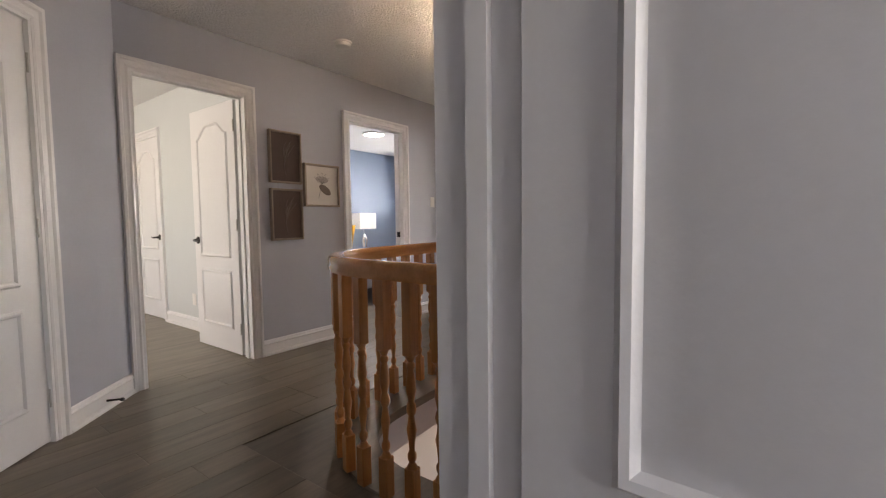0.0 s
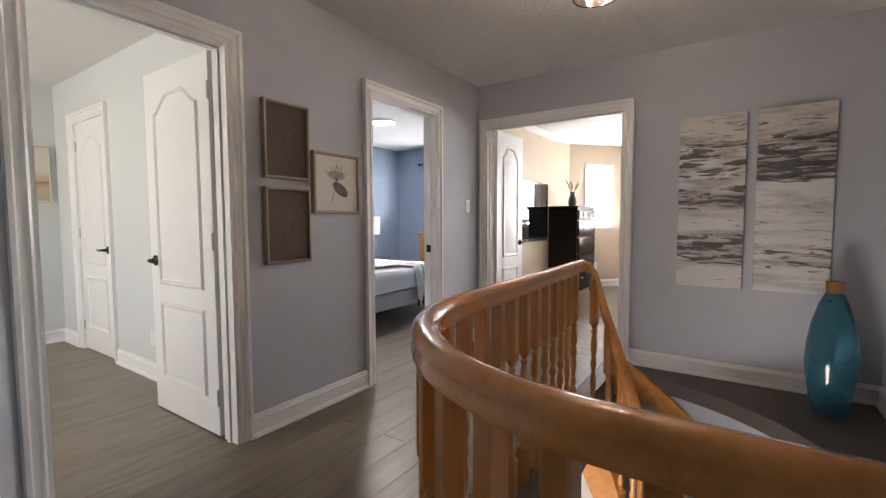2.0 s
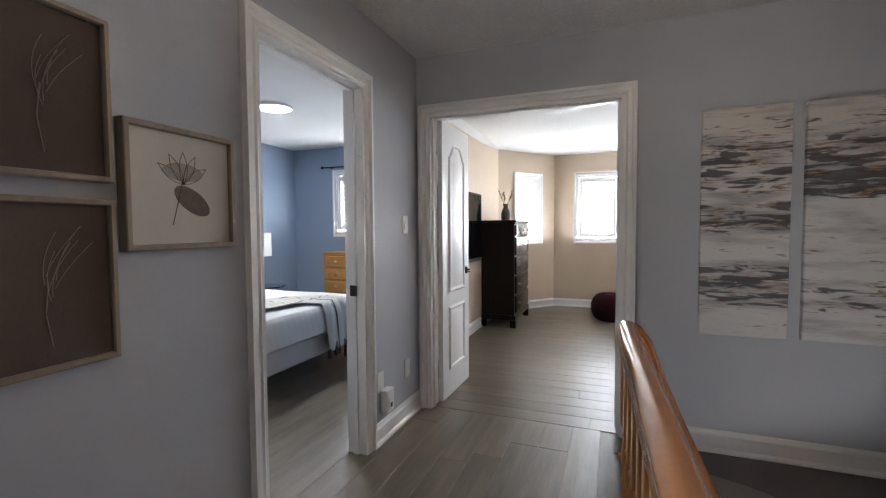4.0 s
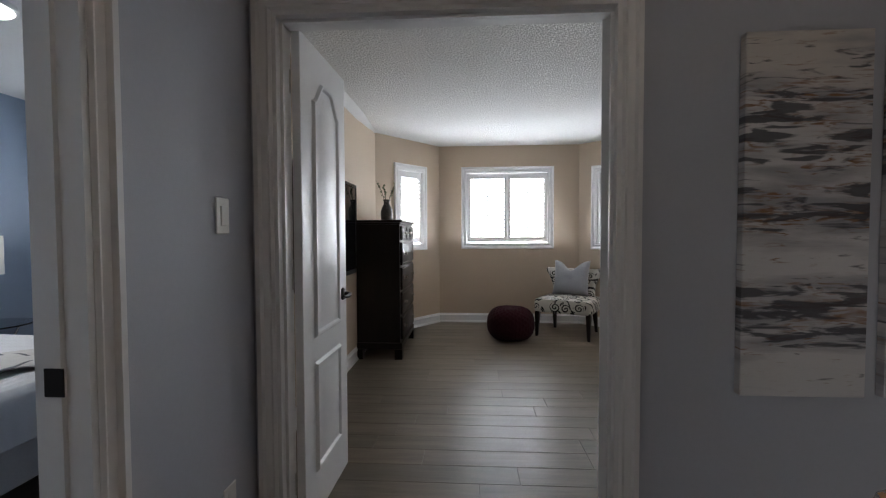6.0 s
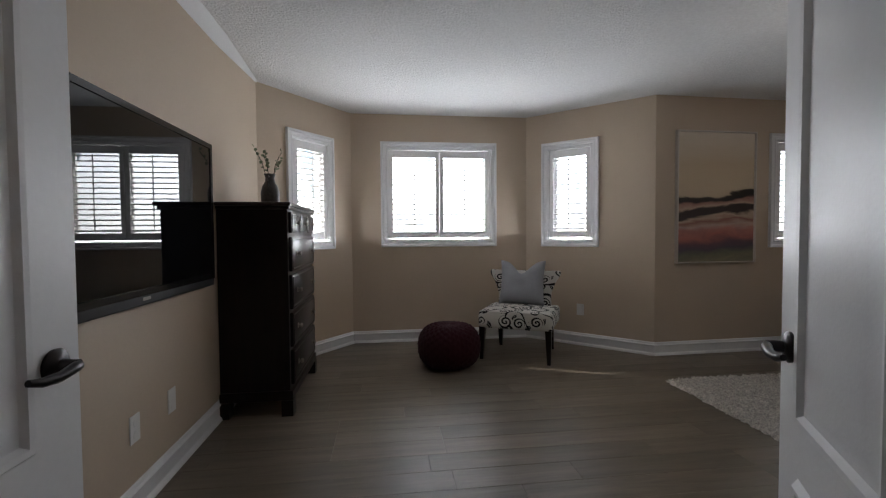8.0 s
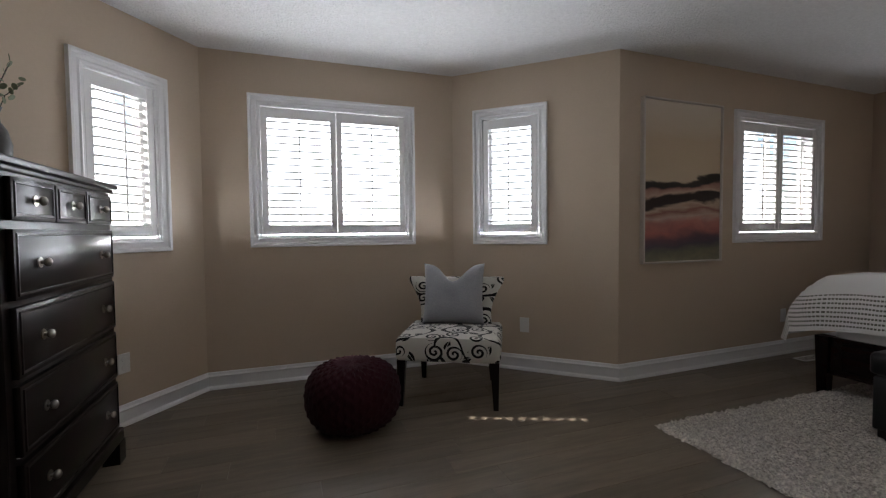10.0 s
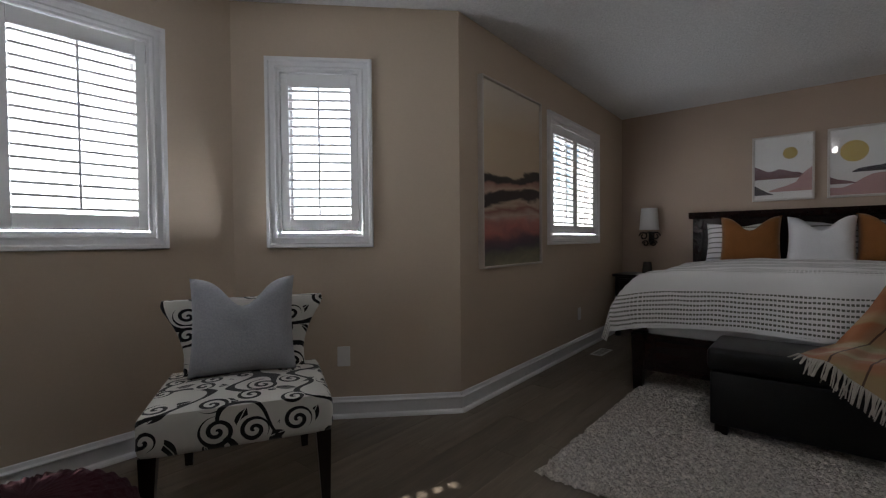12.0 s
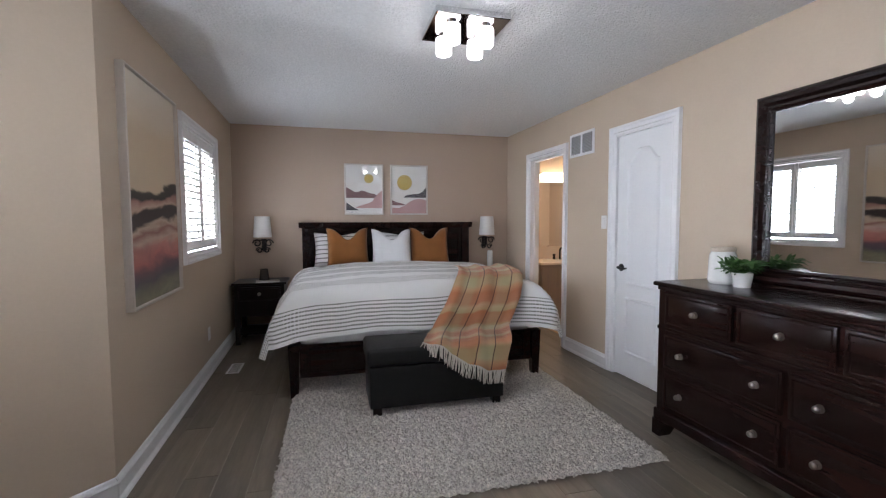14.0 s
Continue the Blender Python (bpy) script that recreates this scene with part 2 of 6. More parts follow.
def line_pose(p, q, s=0.0):
    """Local x runs from p to q, local y into the room on the left of that way."""
    p, q = Vector(p), Vector(q)
    d = (q - p).normalized()
    c = p + d * s
    return pose(c.x, c.y, 0, 0, 0, math.degrees(math.atan2(d.y, d.x)))


# ---- large structure ----
CASE = [(0, 0), (0, 0.010), (0.010, 0.016), (0.020, 0.011), (0.042, 0.014), (0.050, 0.025), (0.066, 0.026), (0.07, 0)]
BASE = [(0, 0), (0.027, 0), (0.027, 0.008), (0.022, 0.018), (0.013, 0.025), (0.012, 0.027), (0.012, 0.086), (0.020, 0.091), (0.021, 0.098), (0.012, 0.106), (0.007, 0.120), (0, 0.124)]


def wall(name, p, q, mat, label, openings=(), th=0.065, ends=(0.0, 0.0), z0=0.0, z1=CEIL, base=True, mitre=(0.0, 0.0)):
    """A wall from p to q, its room on the left; openings of (from, to, bottom, top) along it."""
    m = line_pose(p, q)
    ln = (Vector(q) - Vector(p)).length
    bm = bmesh.new()
    s = -ends[0]
    for a, b, lo, hi in sorted(openings):
        box(bm, s, -th, z0, a, 0, z1)
        if lo > z0:
            box(bm, a, -th, z0, b, 0, lo)
        if hi < z1:
            box(bm, a, -th, hi, b, 0, z1)
        s = b
    box(bm, s, -th, z0, ln + ends[1], 0, z1)
    single(name, bm, mat, m, label, "wall", kind="structure")
    if base:
        bm, s = bmesh.new(), -mitre[0]
        stops = [(a - 0.07, b + 0.07) for a, b, lo, hi in sorted(openings) if lo <= 0.01] + [(ln + mitre[1], ln)]
        for a, b in stops:
            if a - s > 0.02:
                sweep(BASE, [((s, 0, 0), (0, 1, 0)), ((a, 0, 0), (0, 1, 0))], bm=bm)
            s = b
        if bm.verts:
            single("baseboard", bm, TRIM, m, "white stepped wooden baseboard along the wall", "baseboard", kind="structure")
        else:
            bm.free()
    return m


def casing(m, a, b, top, label="white moulded door casing"):
    """Casing round three sides of a doorway, on the room's side of the wall."""
    bm = outline_ring([(b, 0), (b, top), (a, top), (a, 0)], CASE, closed=False)
    return single("trim", bm, TRIM, m, label, "door casing", kind="structure", smooth=20)


def jamb(m, a, b, top, depth, label="white door jamb with stop"):
    """The lining of a doorway, from the room's face to depth behind it."""
    bm = bmesh.new()
    for x0, x1 in ((a, a + 0.016), (b - 0.016, b)):
        box(bm, x0, -depth + 0.002, 0, x1, 0.008, top - 0.016)
    box(bm, a, -depth + 0.002, top - 0.016, b, 0.008, top)
    box(bm, a + 0.016, -depth * 0.62, 0, a + 0.028, -depth * 0.38, top - 0.028)
    box(bm, b - 0.028, -depth * 0.62, 0, b - 0.016, -depth * 0.38, top - 0.028)
    box(bm, a + 0.028, -depth * 0.62, top - 0.028, b - 0.028, -depth * 0.38, top - 0.016)
    return single("trim", bm, TRIM, m, label, "door jamb", kind="structure")


def arch_outline(x0, z0, x1, z1, rise):
    """A panel outline with a cathedral top, anticlockwise."""
    w = x1 - x0
    pts = [(x0, z0), (x1, z0), (x1, z1 - rise)]
    for k in range(1, 16):
        u = k / 16
        t = min(1.0, max(0.0, (0.5 - abs(u - 0.5)) / 0.36))
        pts.append((x1 - w * u, z1 - rise + rise * (3 * t * t - 2 * t ** 3)))
    pts.append((x0, z1 - rise))
    return pts


PANEL = [(-0.058, 0.009), (-0.030, 0.001), (-0.020, 0.001), (-0.012, 0.011), (-0.002, 0.013), (0.008, 0.0)]


def handle_parts(parent, x, z, y, way, side):
    """A lever handle on a round rose; way: +1 or -1, where the lever points; side: the door's face."""
    g = part("door_handle", lathe([(0, 0), (0.031, 0), (0.032, 0.006), (0.024, 0.012), (0.012, 0.014), (0.011, 0.042), (0, 0.042)], 20), BRONZE, parent, "dark bronze lever handle", smooth=40)
    g.matrix_basis = pose(x, y, z, -90 * side, 0, 0)
    pts = [(0, 0, 0.040), (0.02 * way, 0, 0.046), (0.055 * way, 0.004 * side, 0.048), (0.09 * way, 0.002 * side, 0.046), (0.112 * way, -0.004 * side, 0.042)]
    part("lever", tube(pts, [0.010, 0.010, 0.009, 0.008, 0.006], 8), BRONZE, g, smooth=60)
    return g


def door_leaf(name, m, width, label, height=2.02, handle=1, lever=-1, hinges=True, both=True, knob_z=0.92, th=0.035):
    """A moulded two-panel door. Local x runs from the hinge, local y is its thickness, 0 at the face with the hinge pins."""
    d = thing(name, m, label, "door", kind="structure")
    part("door_slab", boxm(0, -th, 0.008, width, 0, height, bevel=0.002), DOORPAINT, d)
    st = 0.115 if width > 0.65 else 0.125
    for side in (1, -1) if both else (1,):
        for k, pts in enumerate((arch_outline(st, 0.79, width - st, 1.88, 0.10), rect(st, 0.21, width - st, 0.67))):
            bm = outline_ring(pts, PANEL, fill=True)
            if side < 0:
                for v in bm.verts:
                    v.co.y = -th - v.co.y
            part("door_panel", bm, DOORPAINT, d, smooth=25)
    hx = width - 0.065
    handle_parts(d, hx, knob_z, 0, lever, 1)
    handle_parts(d, hx, knob_z, -th, lever, -1)
    part("latch_plate", boxm(width - 0.0005, -th * 0.85, knob_z - 0.03, width + 0.0015, -th * 0.15, knob_z + 0.03), BRONZE, d)
    if hinges:
        for z in (0.22, 1.05, 1.82):
            h = part("hinge", tube([(-0.004, 0.006, z - 0.045), (-0.004, 0.006, z + 0.045)], 0.006, 8), STEEL, d, "small steel hinge")
    return d


# bedroom outline, anticlockwise
B_SW, B_SE, B_NE = (-2.97, 4.36), (3.76, 4.56), (3.72, 7.925)
BAY_R1, BAY_R, BAY_L, B_NW = (0.555, 7.845), (-0.39, 8.755), (-2.285, 8.765), (-2.98, 7.86)
HX, HY, HE = -2.665, 4.255, 0.20  # the hall's west, north and east faces


def along(p, q, x, axis=0):
    """How far along p to q the line passes x (or y)."""
    p, q = Vector(p), Vector(q)
    return (x - p[axis]) / (q[axis] - p[axis]) * (q - p).length


SOUTH = lambda x: along(B_SW, B_SE, x)
D3 = (-2.58, -1.338)
D3_IN = -1.24  # the doorway is rebated on the bedroom side
BATH = (2.355, 3.10)
CLOS = (0.915, 1.545)
south = wall("wall_south", B_SW, B_SE, PAINT_BED, "beige painted bedroom wall with doorways", [(SOUTH(D3[0]), SOUTH(D3_IN), 0, 2.03), (SOUTH(CLOS[0]), SOUTH(CLOS[1]), 0, 2.03), (SOUTH(BATH[0]), SOUTH(BATH[1]), 0, 2.03)], ends=(0.06, 0.06), th=0.04)
wall("wall_east", B_SE, B_NE, PAINT_BED_DARK, "darker beige painted wall behind the bed", ends=(0.06, 0.16), th=0.12)
W4 = (along(B_NE, BAY_R1, 2.85), along(B_NE, BAY_R1, 1.82))
NWALL = 0.16
north = wall("wall_north", B_NE, BAY_R1, PAINT_BED, "beige painted wall with a shuttered window", [(W4[0], W4[1], 1.07, 2.03)], ends=(0.16, 0.0), th=NWALL, mitre=(0, 0.008))
WRL = (Vector(BAY_R) - Vector(BAY_R1)).length
WR = (WRL - 0.725, WRL - 0.255)
bay_r = wall("wall_bay_right", BAY_R1, BAY_R, PAINT_BED, "beige painted angled bay wall with a narrow window", [(WR[0], WR[1], 1.08, 2.04)], ends=(0.0, 0.1), th=NWALL, mitre=(0.008, 0))
WC = (along(BAY_R, BAY_L, -0.795), along(BAY_R, BAY_L, -1.91))
bay_c = wall("wall_bay_middle", BAY_R, BAY_L, PAINT_BED, "beige painted bay wall with a double window", [(WC[0], WC[1], 1.085, 2.065)], ends=(0.1, 0.1), th=NWALL)
WL = (0.335, 0.775)
bay_l = wall("wall_bay_left", BAY_L, B_NW, PAINT_BED, "beige painted angled bay wall with a narrow window", [(WL[0], WL[1], 1.08, 2.04)], ends=(0.1, 0.16), th=NWALL)
west = wall("wall_west", B_NW, B_SW, PAINT_BED, "beige painted wall with the television", ends=(0.16, 0.06))

# hall outline
H45A, H45B = (HX, 0.94), (-1.80, -0.02)
D1, D2 = (1.01, 1.77), (2.775, 3.55)
hall_n = wall("wall_hall_north", (HE, HY), (HX, HY), PAINT_HALL, "grey painted hall wall with a double doorway", [(HE - D3[1], HE - D3[0], 0, 2.03)], ends=(0.06, 0.06))
hall_w = wall("wall_hall_west", (HX, HY), H45A, PAINT_HALL, "grey painted hall wall with two doorways", [(HY - D2[1], HY - D2[0], 0, 2.03), (HY - D1[1], HY - D1[0], 0, 2.03)], ends=(0.06, 0.0))
L45 = (Vector(H45B) - Vector(H45A)).length
CL = (0.62, 1.24)
hall_45 = wall("wall_hall_angled", H45A, H45B, PAINT_HALL, "grey painted angled hall wall with a closet door", [(CL[0], CL[1], 0, 2.03)], ends=(0.04, 0.04))
wall("wall_hall_south_west", H45B, (-1.80, -1.3), PAINT_HALL, "plain grey hall wall", ends=(0.04, 0.06))
wall("wall_hall_south", (-1.80, -1.3), (HE, -1.3), PAINT_HALL, "plain grey hall wall", ends=(0.06, 0.06))
DOOR0 = (-0.40, 0.42)
hall_e = wall("wall_hall_east", (HE, -1.3), (HE, HY), PAINT_HALL, "grey painted hall wall beside the stairwell", [(DOOR0[0] + 1.3, DOOR0[1] + 1.3, 0, 2.03)], ends=(0.06, 0.06), z0=-2.75, base=False)
bm = sweep(BASE, [((DOOR0[1] + 1.3 + 0.07, 0, 0), (0, 1, 0)), ((1.06 + 1.3, 0, 0), (0, 1, 0))])
sweep(BASE, [((2.9 + 1.3, 0, 0), (0, 1, 0)), ((HY + 1.3, 0, 0), (0, 1, 0))], bm=bm)
single("baseboard", bm, TRIM, hall_e, "white stepped wooden baseboard along the wall", "baseboard", kind="structure")

# the room that the walk starts from
S_N, S_S, S_E = 0.72, -0.95, 2.4
wall("wall_start_west", (HE + 0.13, S_N), (HE + 0.13, S_S), PAINT_HALL, "plain grey wall with a doorway", [(S_N - DOOR0[1], S_N - DOOR0[0], 0, 2.03)], ends=(0.06, 0.06))
wall("wall_start_south", (HE + 0.13, S_S), (S_E, S_S), PAINT_HALL, "plain grey wall", ends=(0.06, 0.06))
wall("wall_start_east", (S_E, S_S), (S_E, S_N), PAINT_HALL, "plain grey wall with an added opening for a fill lamp", [(0.4, 1.3, 0.9, 2.0)], ends=(0.06, 0.06))
wall("wall_start_north", (S_E, S_N), (HE + 0.13, S_N), PAINT_HALL, "plain grey wall", ends=(0.06, 0.06))

# pale room behind the first doorway
R1W, R1N, R1S = -5.97, 1.96, -1.5
RE = HX - 0.108
C1 = (-5.49, -4.78)
wall("wall_pale_east", (RE, R1S), (RE, R1N), PAINT_PALE, "pale grey wall", [(D1[0] - R1S, D1[1] - R1S, 0, 2.03)], ends=(0.06, 0.06))
pale_n = wall("wall_pale_north", (RE, R1N), (R1W, R1N), PAINT_PALE, "pale grey wall with a closet door", [(RE - C1[1], RE - C1[0], 0, 2.03)], ends=(0.06, 0.06))
pale_w = wall("wall_pale_west", (R1W, R1N), (R1W, R1S), PAINT_PALE, "pale grey wall with a picture", ends=(0.06, 0.06))
wall("wall_pale_south", (R1W, R1S), (RE, R1S), PAINT_PALE, "pale grey wall with an added opening for a lamp", [(1.0, 2.2, 0.9, 2.05)], ends=(0.06, 0.06))

# blue room behind the second doorway
BW, BN, BS = -5.80, 6.80, 2.10
BWIN = (-5.06, -4.0)
BE = -3.11
wall("wall_blue_east", (RE, BS), (RE, 4.30), PAINT_BLUE, "blue painted wall", [(D2[0] - BS, D2[1] - BS, 0, 2.03)], ends=(0.06, 0.0))
wall("wall_blue_step", (RE, 4.30), (BE, 4.30), PAINT_BLUE, "short blue painted wall", ends=(0.0, 0.0), th=0.03)
wall("wall_blue_far_east", (BE, 4.30), (BE, BN), PAINT_BLUE, "blue painted wall", ends=(0.0, 0.06))
blue_n = wall("wall_blue_north", (BE, BN), (BW, BN), PAINT_BLUE, "blue painted wall with a window", [(BE - BWIN[1], BE - BWIN[0], 1.22, 2.03)], ends=(0.06, 0.06), th=NWALL)
wall("wall_blue_west", (BW, BN), (BW, BS), PAINT_BLUE, "blue painted wall behind the bed", ends=(0.06, 0.06))
wall("wall_blue_south", (BW, BS), (RE, BS), PAINT_BLUE, "blue painted wall", ends=(0.06, 0.06))

# bathroom
TS, TE, TW = 2.75, 4.02, 2.0
TN = lambda x: 4.36 + (x + 2.97) * 0.0297 - 0.11
wall("wall_bath_north", (TE, TN(TE)), (TW, TN(TW)), PAINT_BATH, "warm beige bathroom wall", [(TE - BATH[1], TE - BATH[0], 0, 2.03)], ends=(0.06, 0.06))
wall("wall_bath_west", (TW, TN(TW)), (TW, TS), PAINT_BATH, "warm beige bathroom wall", ends=(0.06, 0.06))
wall("wall_bath_south", (TW, TS), (TE, TS), PAINT_BATH, "warm beige bathroom wall", ends=(0.06, 0.06))
wall("wall_bath_east", (TE, TS), (TE, TN(TE)), PAINT_BATH, "warm beige bathroom wall", ends=(0.06, 0.06))

# lower hall under the stairwell
wall("wall_lower_north", (HE, HY), (HX, HY), PAINT_LOW, "white lower hall wall", z0=-2.75, z1=-0.28, base=False, ends=(0.06, 0.06))
wall("wall_lower_west", (HX, HY), (HX, 0.2), PAINT_LOW, "white lower hall wall", z0=-2.75, z1=-0.28, base=False, ends=(0.06, 0.06))
wall("wall_lower_south", (HX, 0.2), (HE, 0.2), PAINT_LOW, "white lower hall wall with an added opening, out of view", [(0.7, 1.9, -2.6, -0.6)], z0=-2.75, z1=-0.28, base=False, ends=(0.06, 0.06))

# floors and ceilings
WELL_X, WELL_Y, WELL_R = -1.275, 1.115, 0.64  # the stairwell's edge


def well_line(off, n=14):
    """The rail's line from the stair top to the east wall; off: outwards from the well."""
    pts = [(WELL_X - 0.06 - off, 3.17), (WELL_X - 0.03 - off, 2.6), (WELL_X - off, WELL_Y + WELL_R)]
    c = (WELL_X + WELL_R, WELL_Y + WELL_R)
    r = WELL_R + off
    pts += [(c[0] - r * math.cos(a), c[1] - r * math.sin(a)) for a in (math.pi / 2 * k / n for k in range(1, n))]
    return pts + [(WELL_X + WELL_R, WELL_Y - off), (HE, WELL_Y - off)]


def slab(name, outline, z0, z1, mat, label, kind_name):
    return single(name, prism(outline, z0, z1), mat, Matrix(), label, kind_name, kind="structure")


hall_floor_outline = [(RE, HY + 0.04)] + [(RE, -1.36), (HE + 0.06, -1.36), (HE + 0.06, WELL_Y)] + [p for p in reversed(well_line(0.0)[:-1])] + [(WELL_X - 0.05, HY + 0.04)]
floor_hall = slab("floor_hall", hall_floor_outline, -0.28, -0.006, SUBFLOOR, "grey-brown oak plank floor in the hall", "floor")
floor_bed = slab("floor_bedroom", [(-3.05, HY + 0.045), (3.85, HY + 0.045), (3.85, 8.05), (0.65, 8.0), (-0.3, 8.92), (-2.35, 8.92), (-3.1, 8.0)], -0.25, -0.006, SUBFLOOR, "grey-brown oak plank floor in the bedroom", "floor")
slab("floor_pale_room", [(R1W - 0.1, R1S - 0.1), (RE, R1S - 0.1), (RE, R1N + 0.07), (R1W - 0.1, R1N + 0.07)], -0.25, 0.0, PLANK_Y, "grey-brown wooden floor", "floor")
slab("floor_blue_room", [(BW - 0.1, BS - 0.06), (RE, BS - 0.06), (RE, 4.30), (BE, 4.30), (BE, BN + 0.17), (BW - 0.1, BN + 0.17)], -0.25, 0.0, PLANK_Y, "grey-brown wooden floor", "floor")
TILE = material("beige floor tile", (0.48, 0.34, 0.22), 0.35, vary=0.1)
slab("floor_bathroom", [(TW - 0.1, TS - 0.1), (TE + 0.1, TS - 0.1), (TE + 0.1, 4.295), (TW - 0.1, 4.295)], -0.25, 0.001, TILE, "beige tiled bathroom floor", "floor")
slab("floor_start", [(HE + 0.06, S_S - 0.1), (S_E + 0.1, S_S - 0.1), (S_E + 0.1, S_N + 0.1), (HE + 0.06, S_N + 0.1)], -0.25, 0.0, PLANK_Y, "grey-brown wooden floor", "floor")
slab("floor_lower", [(HX - 0.1, 0.1), (HE + 0.1, 0.1), (HE + 0.1, HY + 0.1), (HX - 0.1, HY + 0.1)], -2.9, -2.75, TILE, "beige tiled lower hall floor", "floor")
for nm, o, mt in (("ceiling_hall", [(RE, -1.4), (HE + 0.065, -1.4), (HE + 0.065, HY + 0.07), (RE, HY + 0.07)], STIPPLE),
                  ("ceiling_bedroom", [(-3.05, HY + 0.07), (3.95, HY + 0.07), (3.95, 8.15), (0.6, 8.1), (-0.25, 9.0), (-2.4, 9.0), (-3.05, 8.15)], STIPPLE),
                  ("ceiling_pale_room", [(R1W - 0.1, R1S - 0.1), (RE, R1S - 0.1), (RE, R1N + 0.07), (R1W - 0.1, R1N + 0.07)], FLATCEIL),
                  ("ceiling_blue_room", [(BW - 0.1, BS - 0.07), (RE, BS - 0.07), (RE, 4.30), (BE, 4.30), (BE, BN + 0.2), (BW - 0.1, BN + 0.2)], FLATCEIL),
                  ("ceiling_bathroom", [(TW - 0.1, TS - 0.1), (TE + 0.1, TS - 0.1), (TE + 0.1, HY + 0.07), (TW - 0.1, HY + 0.07)], FLATCEIL),
                  ("ceiling_start", [(HE + 0.065, S_S - 0.1), (S_E + 0.1, S_S - 0.1), (S_E + 0.1, S_N + 0.1), (HE + 0.065, S_N + 0.1)], FLATCEIL)):
    slab(nm, o, CEIL, CEIL + 0.12, mt, "white stippled ceiling" if mt is STIPPLE else "plain white ceiling", "ceiling")
bm = bmesh.new()
ends = [[bm.verts.new(p) for p in ((-2.975, y, CEIL - 0.001), (-2.975, y, CEIL - d), (-2.975 + d, y, CEIL - 0.001))] for y, d in ((4.37, 0.075), (7.0, 0.065), (7.86, 0.012))]
for a, b in zip(ends, ends[1:]):
    for k in range(3):
        bm.faces.new((a[k], a[(k + 1) % 3], b[(k + 1) % 3], b[k]))
bm.faces.new(ends[0]), bm.faces.new(ends[-1][::-1])
single("trim", bm, FLATCEIL, Matrix(), "smooth white sloped strip between wall and ceiling", "cornice", kind="structure")
GROUND = material("pale ground outside", (0.30, 0.30, 0.28), 0.9, vary=0.2, scale=0.2)
slab("ground", [(-300, -300), (300, -300), (300, 300), (-300, 300)], -3.3, -3.2, GROUND, "pale ground outside the house", "ground")

# doorways: casing and jamb
for mm, a, b in ((hall_n, HE - D3[1], HE - D3[0]), (hall_w, HY - D2[1], HY - D2[0]), (hall_w, HY - D1[1], HY - D1[0])):
    casing(mm, a, b, 2.03)
    jamb(mm, a, b, 2.03, 0.067 if mm is hall_n else 0.116)
bm = boxm(D3[0], 4.323, 0, D3[0] + 0.016, 4.379, 2.014)
box(bm, D3[0], 4.323, 2.014, D3_IN, 4.379, 2.03)
box(bm, D3_IN - 0.016, 4.375, 0, D3_IN, 4.415, 2.014)
box(bm, D3[1] - 0.002, 4.321, 0, D3_IN, 4.325, 2.014)
single("trim", bm, TRIM, Matrix(), "white rebate of the double doorway", "door jamb", kind="structure")
casing(hall_45, CL[0], CL[1], 2.03)
jamb(hall_45, CL[0], CL[1], 2.03, 0.065)
casing(hall_e, DOOR0[0] + 1.3, DOOR0[1] + 1.3, 2.03)
jamb(hall_e, DOOR0[0] + 1.3, DOOR0[1] + 1.3, 2.03, 0.13)
for a, b in ((D3[0], D3_IN), CLOS, BATH):
    casing(south, SOUTH(a), SOUTH(b), 2.03)
jamb(south, SOUTH(BATH[0]), SOUTH(BATH[1]), 2.03, 0.11)
jamb(south, SOUTH(CLOS[0]), SOUTH(CLOS[1]), 2.03, 0.05)
casing(pale_n, RE - C1[1], RE - C1[0], 2.03)
jamb(pale_n, RE - C1[1], RE - C1[0], 2.03, 0.065)

# doors
door_leaf("door_1", pose(HX - 0.140, D1[1] - 0.026, 0, 0, 0, 180), 0.722, "white moulded two-panel door standing open with a bronze lever", lever=-1)
door_leaf("door_2", pose(D3[0] + 0.02, 4.375, 0, 0, 0, 89), 0.575, "narrow white moulded double-door leaf standing open", lever=-1)
d3r = door_leaf("door_3", pose(-1.375, 4.362, 0, 0, 0, 59.7), 0.575, "narrow white moulded double-door leaf standing open", lever=-1, hinges=False)
door_leaf("door_4", south @ pose(SOUTH(CLOS[0]) + 0.018, -0.012, 0), CLOS[1] - CLOS[0] - 0.036, "closed white moulded closet door with a bronze lever", lever=-1)
door_leaf("door_5", hall_45 @ pose(CL[0] + 0.018, -0.012, 0), CL[1] - CL[0] - 0.036, "closed white moulded closet door in the angled wall", lever=-1)
door_leaf("door_6", pale_n @ pose(RE - C1[0] - 0.018, -0.012, 0) @ pose(0, 0, 0) @ Matrix.Diagonal((-1, 1, 1, 1)), C1[1] - C1[0] - 0.036, "closed white moulded closet door with a bronze lever", lever=-1)
door_leaf("door_7", pose(HE + 0.131, DOOR0[1] - 0.001, 0, 0, 0, -3), 0.76, "white moulded door standing open into the first room", lever=-1, hinges=False)
door_leaf("door_8", pose(RE - 0.005, D2[0] + 0.02, 0, 0, 0, 182), 0.73, "white moulded bedroom door standing open", lever=-1)

single("strike_plate", boxm(-0.022, -0.0015, -0.03, 0.022, 0.0015, 0.03, 0.001), BRONZE, pose(HX - 0.058, D2[1] - 0.0295, 0.92), "dark bronze strike plate on the door jamb", "strike plate", kind="structure")

# windows with plantation shutters
LOUVRE = material("white shutter paint", (0.80, 0.80, 0.80), 0.35, vary=0.02)
SASH = material("white vinyl sash", (0.7, 0.7, 0.7), 0.4, vary=0.02)


